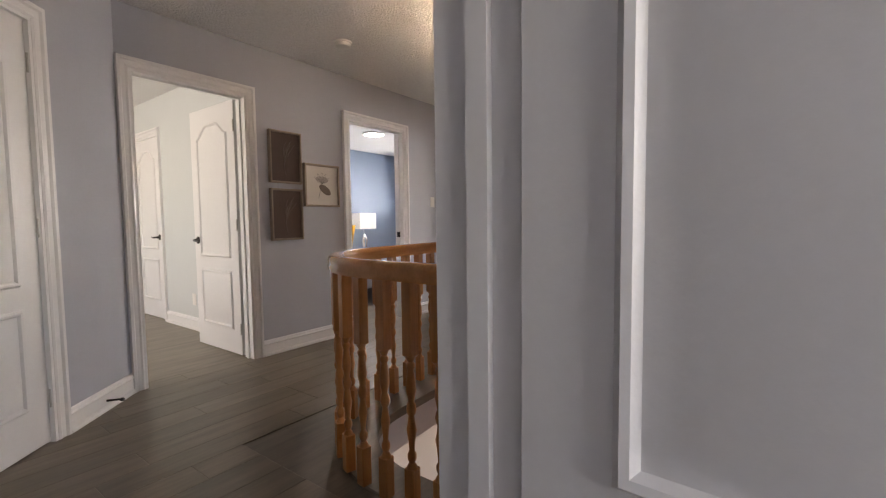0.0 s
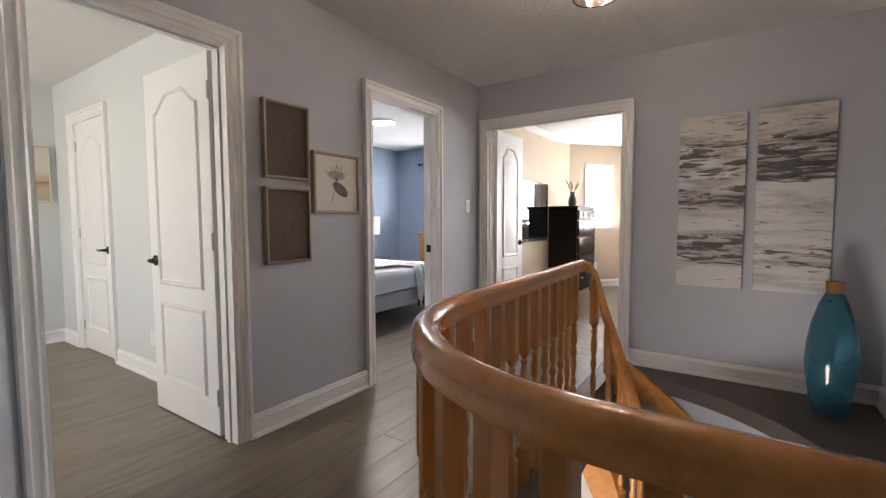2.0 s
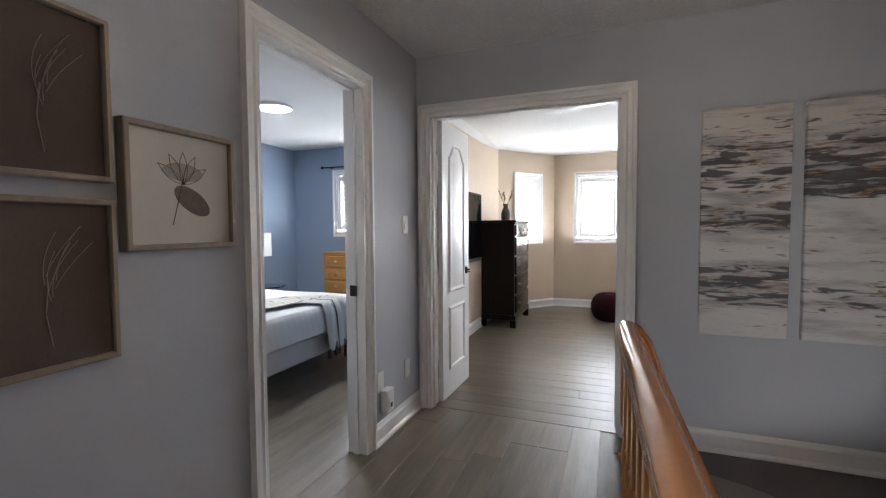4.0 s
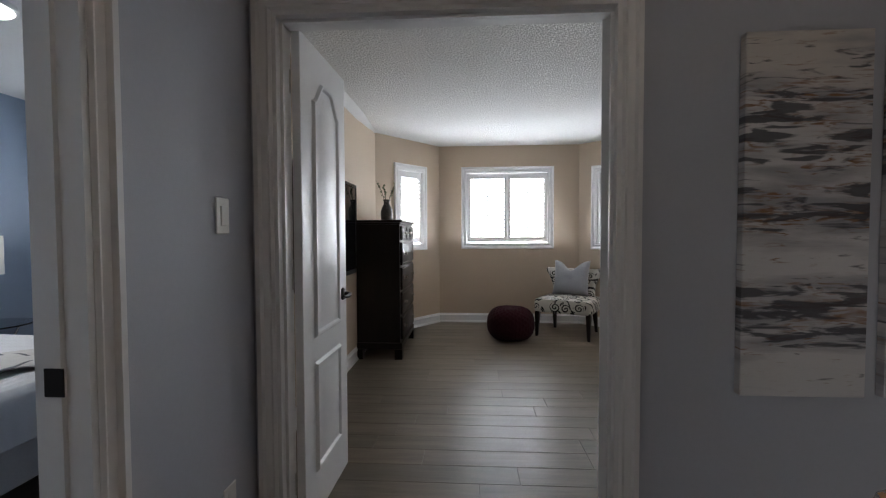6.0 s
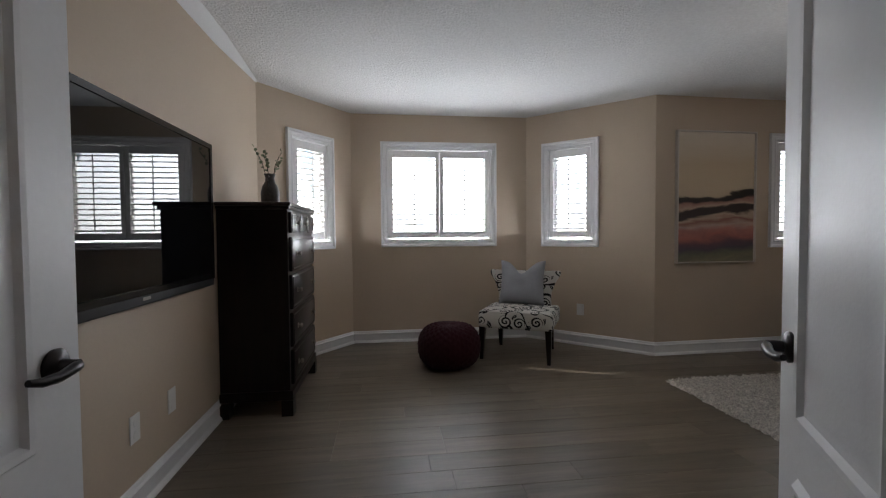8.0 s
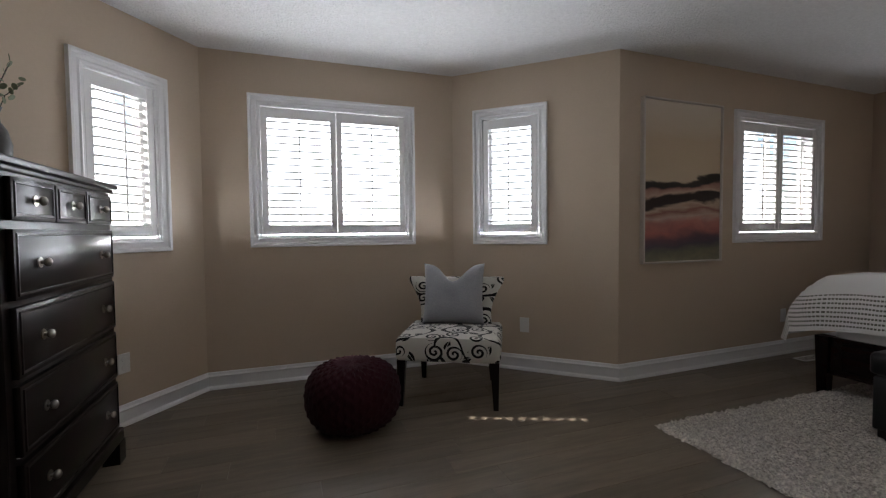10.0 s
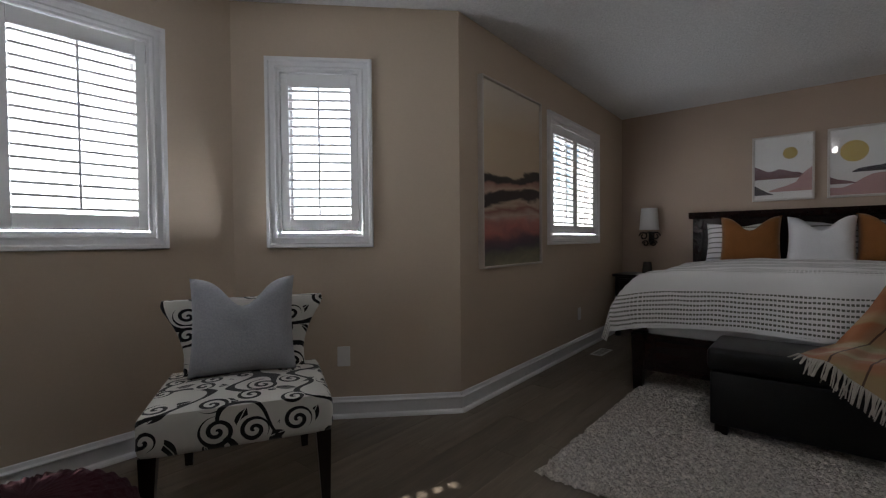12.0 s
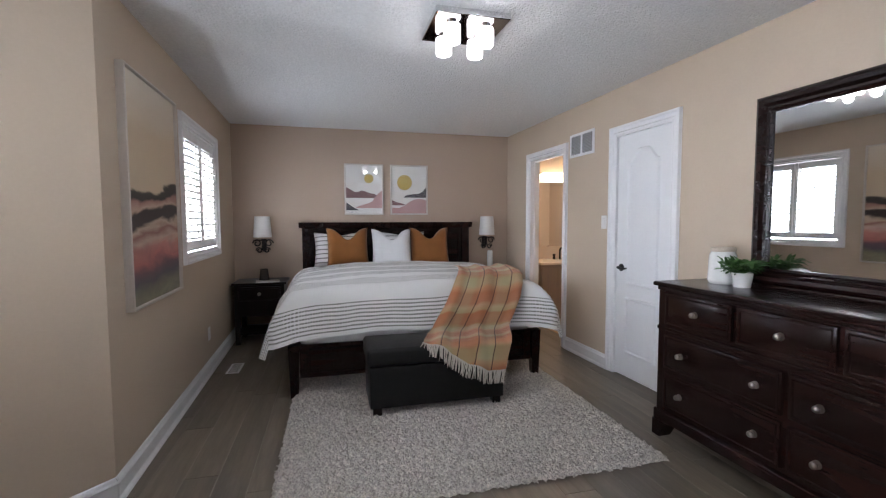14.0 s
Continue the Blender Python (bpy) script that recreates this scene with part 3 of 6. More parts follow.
def shutter_window(name, m, a, b, lo, hi, panels, depth, label, tilt=8.0, slit=0.0, strip=0.85, day=1.0):
    w = thing(name, m, label, "window", kind="structure")
    part("window_frame", outline_ring(rect(a, lo, b, hi), CASE), TRIM, w, smooth=20)
    bm = bmesh.new()
    for x0, x1, z0, z1 in ((a, a + 0.014, lo, hi), (b - 0.014, b, lo, hi), (a + 0.014, b - 0.014, lo, lo + 0.014), (a + 0.014, b - 0.014, hi - 0.014, hi)):
        box(bm, x0, -depth + 0.01, z0, x1, 0.006, z1)
    part("window_lining", bm, TRIM, w)
    # outer sash and glass
    mid = (a + b) / 2
    part("sash", outline_ring(rect(a + 0.06, lo + 0.06, b - 0.06, hi - 0.06), [(0, -depth + 0.03), (0, -depth + 0.065), (0.046, -depth + 0.065), (0.046, -depth + 0.03), (0, -depth + 0.03)]), SASH, w)
    if panels == 2:
        part("mullion", boxm(mid - 0.02, -depth + 0.03, lo + 0.06, mid + 0.02, -depth + 0.06, hi - 0.06), SASH, w)
    pane = part("pane", boxm(a + 0.055, -depth + 0.044, lo + 0.055, b - 0.055, -depth + 0.048, hi - 0.055), GLASS, w)
    pane.visible_shadow = False
    g = 0.016
    pw = (b - a - 2 * g) / panels
    louvre = None
    for k in range(panels):
        x0, x1 = a + g + k * pw + 0.002, a + g + (k + 1) * pw - 0.002
        z0, z1 = lo + 0.02, hi - 0.021
        st, rb, rt = 0.042, 0.075, 0.075
        bm = bmesh.new()
        box(bm, x0, -0.026, z0, x0 + st, 0.0, z1, 0.002)
        box(bm, x1 - st, -0.026, z0, x1, 0.0, z1, 0.002)
        box(bm, x0 + st, -0.024, z0, x1 - st, -0.002, z0 + rb, 0.002)
        box(bm, x0 + st, -0.024, z1 - rt, x1 - st, -0.002, z1, 0.002)
        panel = part("shutter", bm, LOUVRE, w, "white louvred shutter panel")
        n = round((z1 - z0 - rb - rt) / 0.051)
        pitch = (z1 - z0 - rb - rt) / n
        lw = x1 - x0 - 2 * st - 0.004 - slit
        sec = [(0.031, -0.0055), (0.031, 0.0055), (0.012, 0.0065), (-0.012, 0.0065), (-0.031, 0.0055), (-0.031, -0.0055), (-0.012, -0.0065), (0.012, -0.0065)]
        me = solid("slat", prism(sec, -lw / 2, lw / 2, axis="x"), LOUVRE, 40)
        for i in range(n):
            again("slat", me, panel, pose((x0 + x1 + slit) / 2, -0.013, z0 + rb + pitch * (i + 0.5), -tilt + random.uniform(-1, 1)))
        # added slit with blocks across it: cuts the sunbeam into dashes on the floor
        if slit:
            for i in range(n + 1):
                part("slit_block", boxm(x0 + st - 0.001, -0.017, z0 + rb + pitch * i - 0.013, x0 + st + slit + 0.006, -0.009, z0 + rb + pitch * i + 0.013), LOUVRE, panel)
        part("tilt_rod", boxm((x0 + x1) / 2 - 0.005, 0.018, z0 + rb + 0.02, (x0 + x1) / 2 + 0.005, 0.027, z1 - rt - 0.012, 0.002), LOUVRE, panel)
        for z in (z0 + 0.10, z1 - 0.14):
            hx = x0 - 0.003 if k == 0 else x1 + 0.003
            part("hinge", boxm(hx - 0.006, 0.001, z - 0.035, hx + 0.006, 0.008, z + 0.035, 0.002), LOUVRE, panel)
    c = m @ Vector(((a + b) / 2, -depth - 0.30, (lo + hi) / 2 - 0.02))
    t = m @ Vector(((a + b) / 2, 1, (lo + hi) / 2 + 0.62))
    area_light("window_daylight", c, t, b - a + 0.5, hi - lo + 0.5, day * SKY_W * (b - a) * (hi - lo), DAY)
    # added strip lamp in the shutter's bottom gap: lifts the daylight on the ceiling
    c = m @ Vector(((a + b) / 2, -0.004, lo + 0.0165))
    t = m @ Vector(((a + b) / 2, 1, lo + 2.4))
    area_light("sill_daylight", c, t, b - a - 0.04, 0.0035, STRIP_W * strip * (b - a), DAY)
    return w


shutter_window("window_1", bay_l, WL[0], WL[1], 1.08, 2.04, 1, NWALL, "narrow bright window with white louvred shutter", slit=0.042, tilt=2.0)
shutter_window("window_2", bay_c, WC[0], WC[1], 1.085, 2.065, 2, NWALL, "double bright window with two white louvred shutters")
shutter_window("window_3", bay_r, WR[0], WR[1], 1.08, 2.04, 1, NWALL, "narrow bright window with white louvred shutter", strip=1.3)
shutter_window("window_4", north, W4[0], W4[1], 1.07, 2.03, 2, NWALL, "double bright window with two white louvred shutters", strip=0.2, day=0.55)
shutter_window("window_5", blue_n, BE - BWIN[1], BE - BWIN[0], 1.22, 2.03, 2, NWALL, "bright window with white louvred shutters", strip=0.4)
# added warm lamp behind an unseen opening, brightens the pale room
area_light("window_daylight", (-4.4, R1S - 0.15, 1.5), (-4.4, 1, 1.3), 1.2, 1.15, 36, (1.0, 0.94, 0.85))
# likewise added: lights the first room's door through an unseen opening
area_light("window_daylight", (S_E + 0.15, -0.1, 1.45), (0, -0.1, 1.3), 0.9, 1.1, 13, (1.0, 0.95, 0.90))
# added lamp that brightens the lower hall; the real source is unseen
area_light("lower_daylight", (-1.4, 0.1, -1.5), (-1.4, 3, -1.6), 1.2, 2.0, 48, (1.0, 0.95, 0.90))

# ---- pattern helpers ----


class Nodes:
    """A short way to write node formulas."""

    def __init__(self, m):
        self.nt = m.node_tree
        self.bsdf = self.nt.nodes["Principled BSDF"]

    def put(self, socket, v):
        if isinstance(v, (int, float)):
            socket.default_value = v
        elif isinstance(v, tuple):
            socket.default_value = (*v, 1) if len(socket.default_value) == 4 and len(v) == 3 else v
        else:
            self.nt.links.new(v, socket)

    def math(self, op, a, b=0.0, c=0.0):
        n = self.nt.nodes.new("ShaderNodeMath")
        n.operation = op
        for s, v in zip(n.inputs, (a, b, c)):
            self.put(s, v)
        return n.outputs[0]

    def coords(self, kind="Object", scale=(1, 1, 1)):
        co, mp = self.nt.nodes.new("ShaderNodeTexCoord"), self.nt.nodes.new("ShaderNodeMapping")
        mp.inputs["Scale"].default_value = scale
        self.put(mp.inputs[0], co.outputs[kind])
        return mp.outputs[0]

    def split(self, v):
        n = self.nt.nodes.new("ShaderNodeSeparateXYZ")
        self.put(n.inputs[0], v)
        return n.outputs

    def noise(self, vec, scale, detail=4.0, distortion=0.0):
        n = self.nt.nodes.new("ShaderNodeTexNoise")
        self.put(n.inputs["Vector"], vec)
        n.inputs["Scale"].default_value, n.inputs["Detail"].default_value, n.inputs["Distortion"].default_value = scale, detail, distortion
        return n.outputs[0]

    def range(self, v, a, b, c=0.0, d=1.0):
        n = self.nt.nodes.new("ShaderNodeMapRange")
        self.put(n.inputs["Value"], v)
        for k, x in zip(("From Min", "From Max", "To Min", "To Max"), (a, b, c, d)):
            n.inputs[k].default_value = x
        return n.outputs[0]

    def mix(self, f, a, b):
        n = self.nt.nodes.new("ShaderNodeMix")
        n.data_type = "RGBA"
        self.put(n.inputs[0], f), self.put(n.inputs[6], a), self.put(n.inputs[7], b)
        return n.outputs[2]

    def ramp(self, v, stops, step=False):
        n = self.nt.nodes.new("ShaderNodeValToRGB")
        n.color_ramp.interpolation = "CONSTANT" if step else "LINEAR"
        el = n.color_ramp.elements
        while len(el) < len(stops):
            el.new(0.5)
        for e, (p, c) in zip(el, stops):
            e.position, e.color = p, (*c, 1)
        self.put(n.inputs[0], v)
        return n.outputs[0]

    def bump(self, v, dist, strength=0.8):
        n = self.nt.nodes.new("ShaderNodeBump")
        n.inputs["Strength"].default_value, n.inputs["Distance"].default_value = strength, dist
        self.put(n.inputs["Height"], v)
        self.put(self.bsdf.inputs["Normal"], n.outputs[0])

    def base(self, v):
        self.put(self.bsdf.inputs["Base Color"], v)


def cloth(name, colour, rough=0.9, weave=400.0, vary=0.08):
    m = material(name, colour, rough, vary=vary, scale=6, fine=120, bump=0.0015, bump_scale=weave, spec=0.2)
    m.node_tree.nodes["Principled BSDF"].inputs["Sheen Weight"].default_value = 0.2
    return m


def sheet(grid, mat_thick=0.0, uvs=None):
    """A surface through a grid of points; with a thickness it gets a back and closed rims."""
    bm = bmesh.new()
    rows = [[bm.verts.new(p) for p in r] for r in grid]
    uv = bm.loops.layers.uv.new("UVMap") if uvs else None
    for i in range(len(rows) - 1):
        for j in range(len(rows[0]) - 1):
            f = bm.faces.new((rows[i][j], rows[i][j + 1], rows[i + 1][j + 1], rows[i + 1][j]))
            if uv:
                for lp, (a, b) in zip(f.loops, ((i, j), (i, j + 1), (i + 1, j + 1), (i + 1, j))):
                    lp[uv].uv = uvs[a][b]
    if mat_thick:
        bmesh.ops.recalc_face_normals(bm, faces=bm.faces)
        bmesh.ops.solidify(bm, geom=list(bm.faces), thickness=mat_thick)
    return bm


def cushion(w, h, t, chop=0.0, n=18):
    """A filled cushion standing on its lower edge; chop: how deep its top edge is dented. Local x wide, z high, y thick."""
    bm = bmesh.new()
    for s in (1, -1):
        rows = []
        for i in range(n + 1):
            row = []
            for j in range(n + 1):
                u, v = 2 * i / n - 1, 2 * j / n - 1
                body = max(0.0, (1 - u ** 4) * (1 - v ** 4)) ** 0.55
                pull = 1 - 0.07 * (1 - v * v) * abs(u) ** 3
                x = u * w / 2 * pull
                z = h / 2 + v * h / 2 * (1 - 0.05 * (1 - u * u) * abs(v) ** 3)
                dent = chop * math.exp(-(u / 0.42) ** 2) * max(0.0, (v + 0.3) / 1.3) ** 2
                wrinkle = 0.006 * noise.noise((u * 2.1 + w * 9, v * 2.3, s * 3.0 + h * 7))
                row.append(bm.verts.new((x, s * (t / 2 * body + 0.002) + wrinkle * body, max(0.0, z - dent))))
            rows.append(row)
        for i in range(n):
            for j in range(n):
                bm.faces.new((rows[i][j], rows[i + 1][j], rows[i + 1][j + 1], rows[i][j + 1]))
    bmesh.ops.remove_doubles(bm, verts=bm.verts, dist=0.0052)
    return bm


# ---- stairwell ----
NOSING = wood("grey-brown nosing", (0.17, 0.14, 0.115), (0.11, 0.09, 0.07), 0.45, 16, 1, piece=0.0)


def side_frames(pts):
    """Frames for sweep() along flat points: the side points to the right of the way."""
    out = []
    for i, p in enumerate(pts):
        a, b = Vector(pts[max(i - 1, 0)]), Vector(pts[min(i + 1, len(pts) - 1)])
        d = (b - a).normalized()
        out.append(((p[0], p[1], 0), (d.y, -d.x, 0)))
    return out


edge = well_line(0.0)
bm = sweep([(-0.022, -0.05), (-0.022, -0.004), (-0.015, 0.002), (0.17, 0.002), (0.17, -0.05)], side_frames(edge[::-1]))
single("stair_nosing", bm, NOSING, Matrix(), "grey-brown wooden edge board round the stairwell", "floor edge", kind="structure", smooth=30)
FASCIA = material("grey fascia paint", (0.50, 0.49, 0.52), 0.6, vary=0.03)
single("trim", sweep([(-0.012, -0.34), (-0.012, -0.05), (0.03, -0.05), (0.03, -0.34)], side_frames(edge[::-1])), FASCIA, Matrix(), "pale grey painted fascia under the floor edge", "fascia", kind="structure", smooth=30)
SC, RIN, ROUT, STEP_A, RISE = (-1.33, 2.70), 0.47, 1.34, 13.0, 0.19


def on_arc(r, deg):
    a = radians(deg)
    return (SC[0] + r * math.cos(a), SC[1] + r * math.sin(a))


arc = [on_arc(ROUT, d) for d in range(92, -1, -4)]
ledge = [(WELL_X, HY + 0.03)] + arc + [(HE + 0.03, 2.70), (HE + 0.03, HY + 0.03)]
single("stair_ledge", prism(ledge[::-1], -0.10, 0.0), LEDGE, Matrix(), "dark grey floor-level ledge round the curved stair wall", "ledge", kind="structure")
cw = [on_arc(ROUT + 0.005, d) for d in range(92, -61, -4)]
bm = sweep([(0, -2.75), (0, -0.02), (-0.06, -0.02), (-0.06, -2.75)], side_frames(cw))
single("wall_stair_curve", bm, PAINT_HALL, Matrix(), "curved grey painted wall of the stairs", "wall", kind="structure", smooth=30)

stairs = thing("stairs", pose(0, 0, 0), "curved stairs with grey carpet and honey oak stringers", "stairs")
for i in range(1, 14):
    a0, a1 = 91 - STEP_A * (i - 1), 91 - STEP_A * i - 2
    pts = [on_arc(RIN, a0 - k * (a0 - a1) / 4) for k in range(5)] + [on_arc(ROUT, a1 + k * (a0 - a1) / 4) for k in range(5)]
    part("step", prism(pts[::-1], -RISE * i - 0.19, -RISE * i, bevel=0.012), CARPET, stairs, smooth=40)
for nm, r0, r1, up, dn in (("outer_stringer", ROUT - 0.035, ROUT, 0.16, 0.16), ("inner_stringer", RIN - 0.03, RIN + 0.015, 0.14, 0.30)):
    bm, rows = bmesh.new(), []
    for k in range(0, 46):
        d = 91 - k * 4
        z = -RISE * (91 - d) / STEP_A
        p, q = on_arc(r0, d), on_arc(r1, d)
        rows.append([bm.verts.new((*p, min(z + up, 0.0) if k == 0 else z + up)), bm.verts.new((*q, min(z + up, 0.0) if k == 0 else z + up)), bm.verts.new((*q, z - dn)), bm.verts.new((*p, z - dn))])
    for a, b in zip(rows, rows[1:]):
        for k in range(4):
            bm.faces.new((a[k], a[(k + 1) % 4], b[(k + 1) % 4], b[k]))
    bm.faces.new(rows[0]), bm.faces.new(rows[-1][::-1])
    part(nm, bm, OAK_RAIL, stairs, "honey oak stringer", smooth=30)

railing = thing("stair_railing", pose(WELL_X, 3.17, 0), "honey oak stair railing with turned balusters round the stairwell", "railing")
RAIL = [(-0.033, -0.048), (-0.036, -0.030), (-0.030, -0.020), (-0.034, -0.008), (-0.030, 0.008), (-0.018, 0.018), (0, 0.021), (0.018, 0.018), (0.030, 0.008), (0.034, -0.008), (0.030, -0.020), (0.036, -0.030), (0.033, -0.048)]
rail_pts = [(x, y, 0.895) for x, y in well_line(0.012, 20)[::-1]]
rail_frames = [((p[0] - WELL_X, p[1] - 3.17, 0.895), s) for p, (_, s) in zip(rail_pts, side_frames([q[:2] for q in rail_pts]))]
rr = RIN + 0.0
for x, y, z, q in ((-0.068, 0.030, 0.895, 22), (-0.055, 0.058, 0.888, 48), (-0.022, 0.068, 0.872, 70)):
    rail_frames.append(((x, y, z), (math.cos(radians(-q)), math.sin(radians(-q)), 0)))
for k in range(2, 42):
    d = 90 - k * 4
    u = k * 4 / STEP_A * RISE
    ease = 0.07 * (1 - math.exp(-(k - 2) / 3.0)) - 0.045 * math.exp(-(k - 2) / 2.0)
    x, y = on_arc(rr + 0.05 * math.exp(-(k - 2) / 3.0), d)
    rail_frames.append(((x - WELL_X, y - 3.17, 0.895 - u - ease), (math.cos(radians(d + 180)), math.sin(radians(d + 180)), 0)))
part("handrail", sweep(RAIL, rail_frames), OAK_RAIL, railing, "polished honey oak handrail", smooth=50)


def baluster_mesh(h):
    """Square blocks at head and foot with a turned length between, h high."""
    bm = bmesh.new()
    s = 0.022
    foot, head = 0.16, h - 0.27
    box(bm, -s, -s, 0, s, s, foot, 0.003)
    box(bm, -s, -s, head, s, s, h, 0.003)
    L = head - foot
    prof = [(0.021, 0), (0.011, 0.02), (0.017, 0.035), (0.017, 0.05), (0.010, 0.065), (0.013, 0.10), (0.019, 0.22 * L + 0.05), (0.014, 0.40 * L), (0.011, 0.47 * L), (0.016, 0.49 * L), (0.019, 0.53 * L), (0.016, 0.57 * L), (0.011, 0.60 * L), (0.019, 0.70 * L), (0.018, 0.78 * L), (0.012, 0.88 * L), (0.017, 0.905 * L), (0.017, 0.93 * L), (0.011, 0.95 * L), (0.021, L)]
    lathe(prof, 12, bm, (0, 0, foot))
    return bm


BALUSTER = solid("baluster", baluster_mesh(0.845), OAK, 40)
line = well_line(0.012, 40)
acc, nxt = 0.0, 0.098
for a, b in zip(line, line[1:]):
    seg = (Vector(b) - Vector(a)).length
    while nxt <= acc + seg:
        p = Vector(a).lerp(Vector(b), (nxt - acc) / seg)
        d = Vector(b) - Vector(a)
        again("baluster", BALUSTER, railing, pose(p.x - WELL_X, p.y - 3.17, 0.002, 0, 0, math.degrees(math.atan2(d.y, d.x))))
        nxt += 0.132
    acc += seg
for k in range(1, 12):
    d = 90 - (k - 0.45) * STEP_A
    kk = max(2.0, (90 - d) / 4)
    ease = 0.07 * (1 - math.exp(-(kk - 2) / 3.0)) - 0.045 * math.exp(-(kk - 2) / 2.0)
    x, y = on_arc(rr + 0.05 * math.exp(-(kk - 2) / 3.0), d)
    me = solid("baluster", baluster_mesh(0.905 - ease), OAK, 40)
    again("baluster", me, railing, pose(x - WELL_X, y - 3.17, -RISE * (90 - d) / STEP_A - 0.05, 0, 0, d))

VB = material("teal vase glass", (0.05, 0.24, 0.33), 0.06, vary=0.25, coat=0.3)
VB.node_tree.nodes["Principled BSDF"].inputs["Transmission Weight"].default_value = 0.55
vase = thing("floor_vase", pose(-0.085, 3.93, 0.0), "tall teal glass floor vase with a cork neck", "vase")
part("body", lathe([(0, 0.0), (0.075, 0.0), (0.082, 0.01), (0.098, 0.08), (0.118, 0.20), (0.128, 0.30), (0.122, 0.42), (0.100, 0.55), (0.070, 0.66), (0.046, 0.715), (0.040, 0.725)], 40), VB, vase, smooth=50)
CORK = material("cork", (0.30, 0.16, 0.07), 0.9, vary=0.3, fine=120)
part("neck", lathe([(0.041, 0.722), (0.040, 0.74), (0.042, 0.775), (0.044, 0.79), (0.034, 0.79), (0.030, 0.74), (0, 0.74)], 28), CORK, vase, "brown cork neck", smooth=40)

# ---- hall ----


def picture(name, m, w, h, depth, frame_w, frame_mat, art_mat, label, mat_w=0.0, group="", glazed=False):
    """A framed picture; local x wide, z high from 0, y out of the wall, its back at y 0."""
    p = thing(name, m, label, "picture", group)
    prof = [(0, 0.0), (0, depth - 0.006), (0.003, depth), (frame_w - 0.003, depth), (frame_w, depth - 0.003), (frame_w, 0.0)]
    part("picture_frame", outline_ring(rect(-w / 2 + frame_w, frame_w, w / 2 - frame_w, h - frame_w), prof), frame_mat, p)
    part("artwork", boxm(-w / 2 + frame_w - 0.001, 0.002, frame_w - 0.001, w / 2 - frame_w + 0.001, depth * 0.55, h - frame_w + 0.001), art_mat, p)
    return p


def flat_shape(name, pts, y0, y1, mat, parent):
    return part(name, prism(pts, y0, y1, axis="y"), mat, parent)


def ellipse(cx, cz, a, b, deg=0.0, n=28):
    c, s = math.cos(radians(deg)), math.sin(radians(deg))
    return [(cx + a * math.cos(q) * c - b * math.sin(q) * s, cz + a * math.cos(q) * s + b * math.sin(q) * c) for q in (2 * math.pi * k / n for k in range(n))]


FRAME_TAUPE = wood("taupe frame", (0.36, 0.30, 0.24), (0.28, 0.23, 0.18), 0.5, 18, 2, piece=0.05)
FELT = cloth("brown print", (0.115, 0.085, 0.075))
INK = material("pale ink", (0.30, 0.26, 0.24), 0.8, vary=0.2)
PAPER = material("warm white paper", (0.62, 0.59, 0.55), 0.8, vary=0.03)
GREYLEAF = material("grey-brown leaf", (0.16, 0.125, 0.11), 0.8, vary=0.25)
PALELEAF = material("pale leaf", (0.36, 0.33, 0.31), 0.8, vary=0.2)
TWIG = material("dark twig", (0.07, 0.06, 0.055), 0.8)
WESTFACE = lambda y, z: pose(HX, y, z, 0, 0, -90)
for z, k in ((1.385, 0), (0.92, 1)):
    p = picture("picture", WESTFACE(2.087, z), 0.295, 0.42, 0.035, 0.016, FRAME_TAUPE, FELT, "narrow taupe frame with a dark brown botanical print", group="hall prints")
    for q in range(7):
        a0 = radians(62 + q * 9 + 6 * k)
        pts = [(0.012 * math.sin(q * 1.7) + 0.10 * u * math.cos(a0 + u * 0.5), 0.020, 0.17 + 0.04 * q % 0.07 + 0.13 * u * math.sin(a0)) for u in (i / 6 for i in range(7))]
        part("stem", tube(pts, 0.0009, 5), INK, p)
    part("stem", tube([(0.0, 0.020, 0.06), (0.012, 0.020, 0.14), (0.004, 0.020, 0.22)], 0.0012, 5), INK, p)
p = picture("picture", WESTFACE(2.447, 1.20), 0.375, 0.37, 0.035, 0.018, FRAME_TAUPE, PAPER, "square taupe frame with a leaf print on white paper", group="hall prints")
flat_shape("leaf", ellipse(-0.030, 0.150, 0.070, 0.034, 32), 0.019, 0.0205, GREYLEAF, p)
flat_shape("leaf", ellipse(0.0, 0.238, 0.068, 0.028, 2), 0.019, 0.0200, PALELEAF, p)
for a in (35, 62, 90, 115, 145):
    c, s = math.cos(radians(a)), math.sin(radians(a))
    n = (-s, c)
    pts = [(0.0 + 0.10 * u * c + w * 0.014 * math.sin(math.pi * u) * n[0], 0.020, 0.20 + 0.10 * u * s + w * 0.014 * math.sin(math.pi * u) * n[1]) for w in (1, -1) for u in ((i / 8 for i in range(9)) if w > 0 else (1 - i / 8 for i in range(9)))]
    part("leaf_outline", tube(pts, 0.0008, 5), TWIG, p)
part("twig", tube([(0.040, 0.020, 0.075), (0.022, 0.020, 0.14), (0.0, 0.020, 0.225)], 0.0012, 5), TWIG, p)


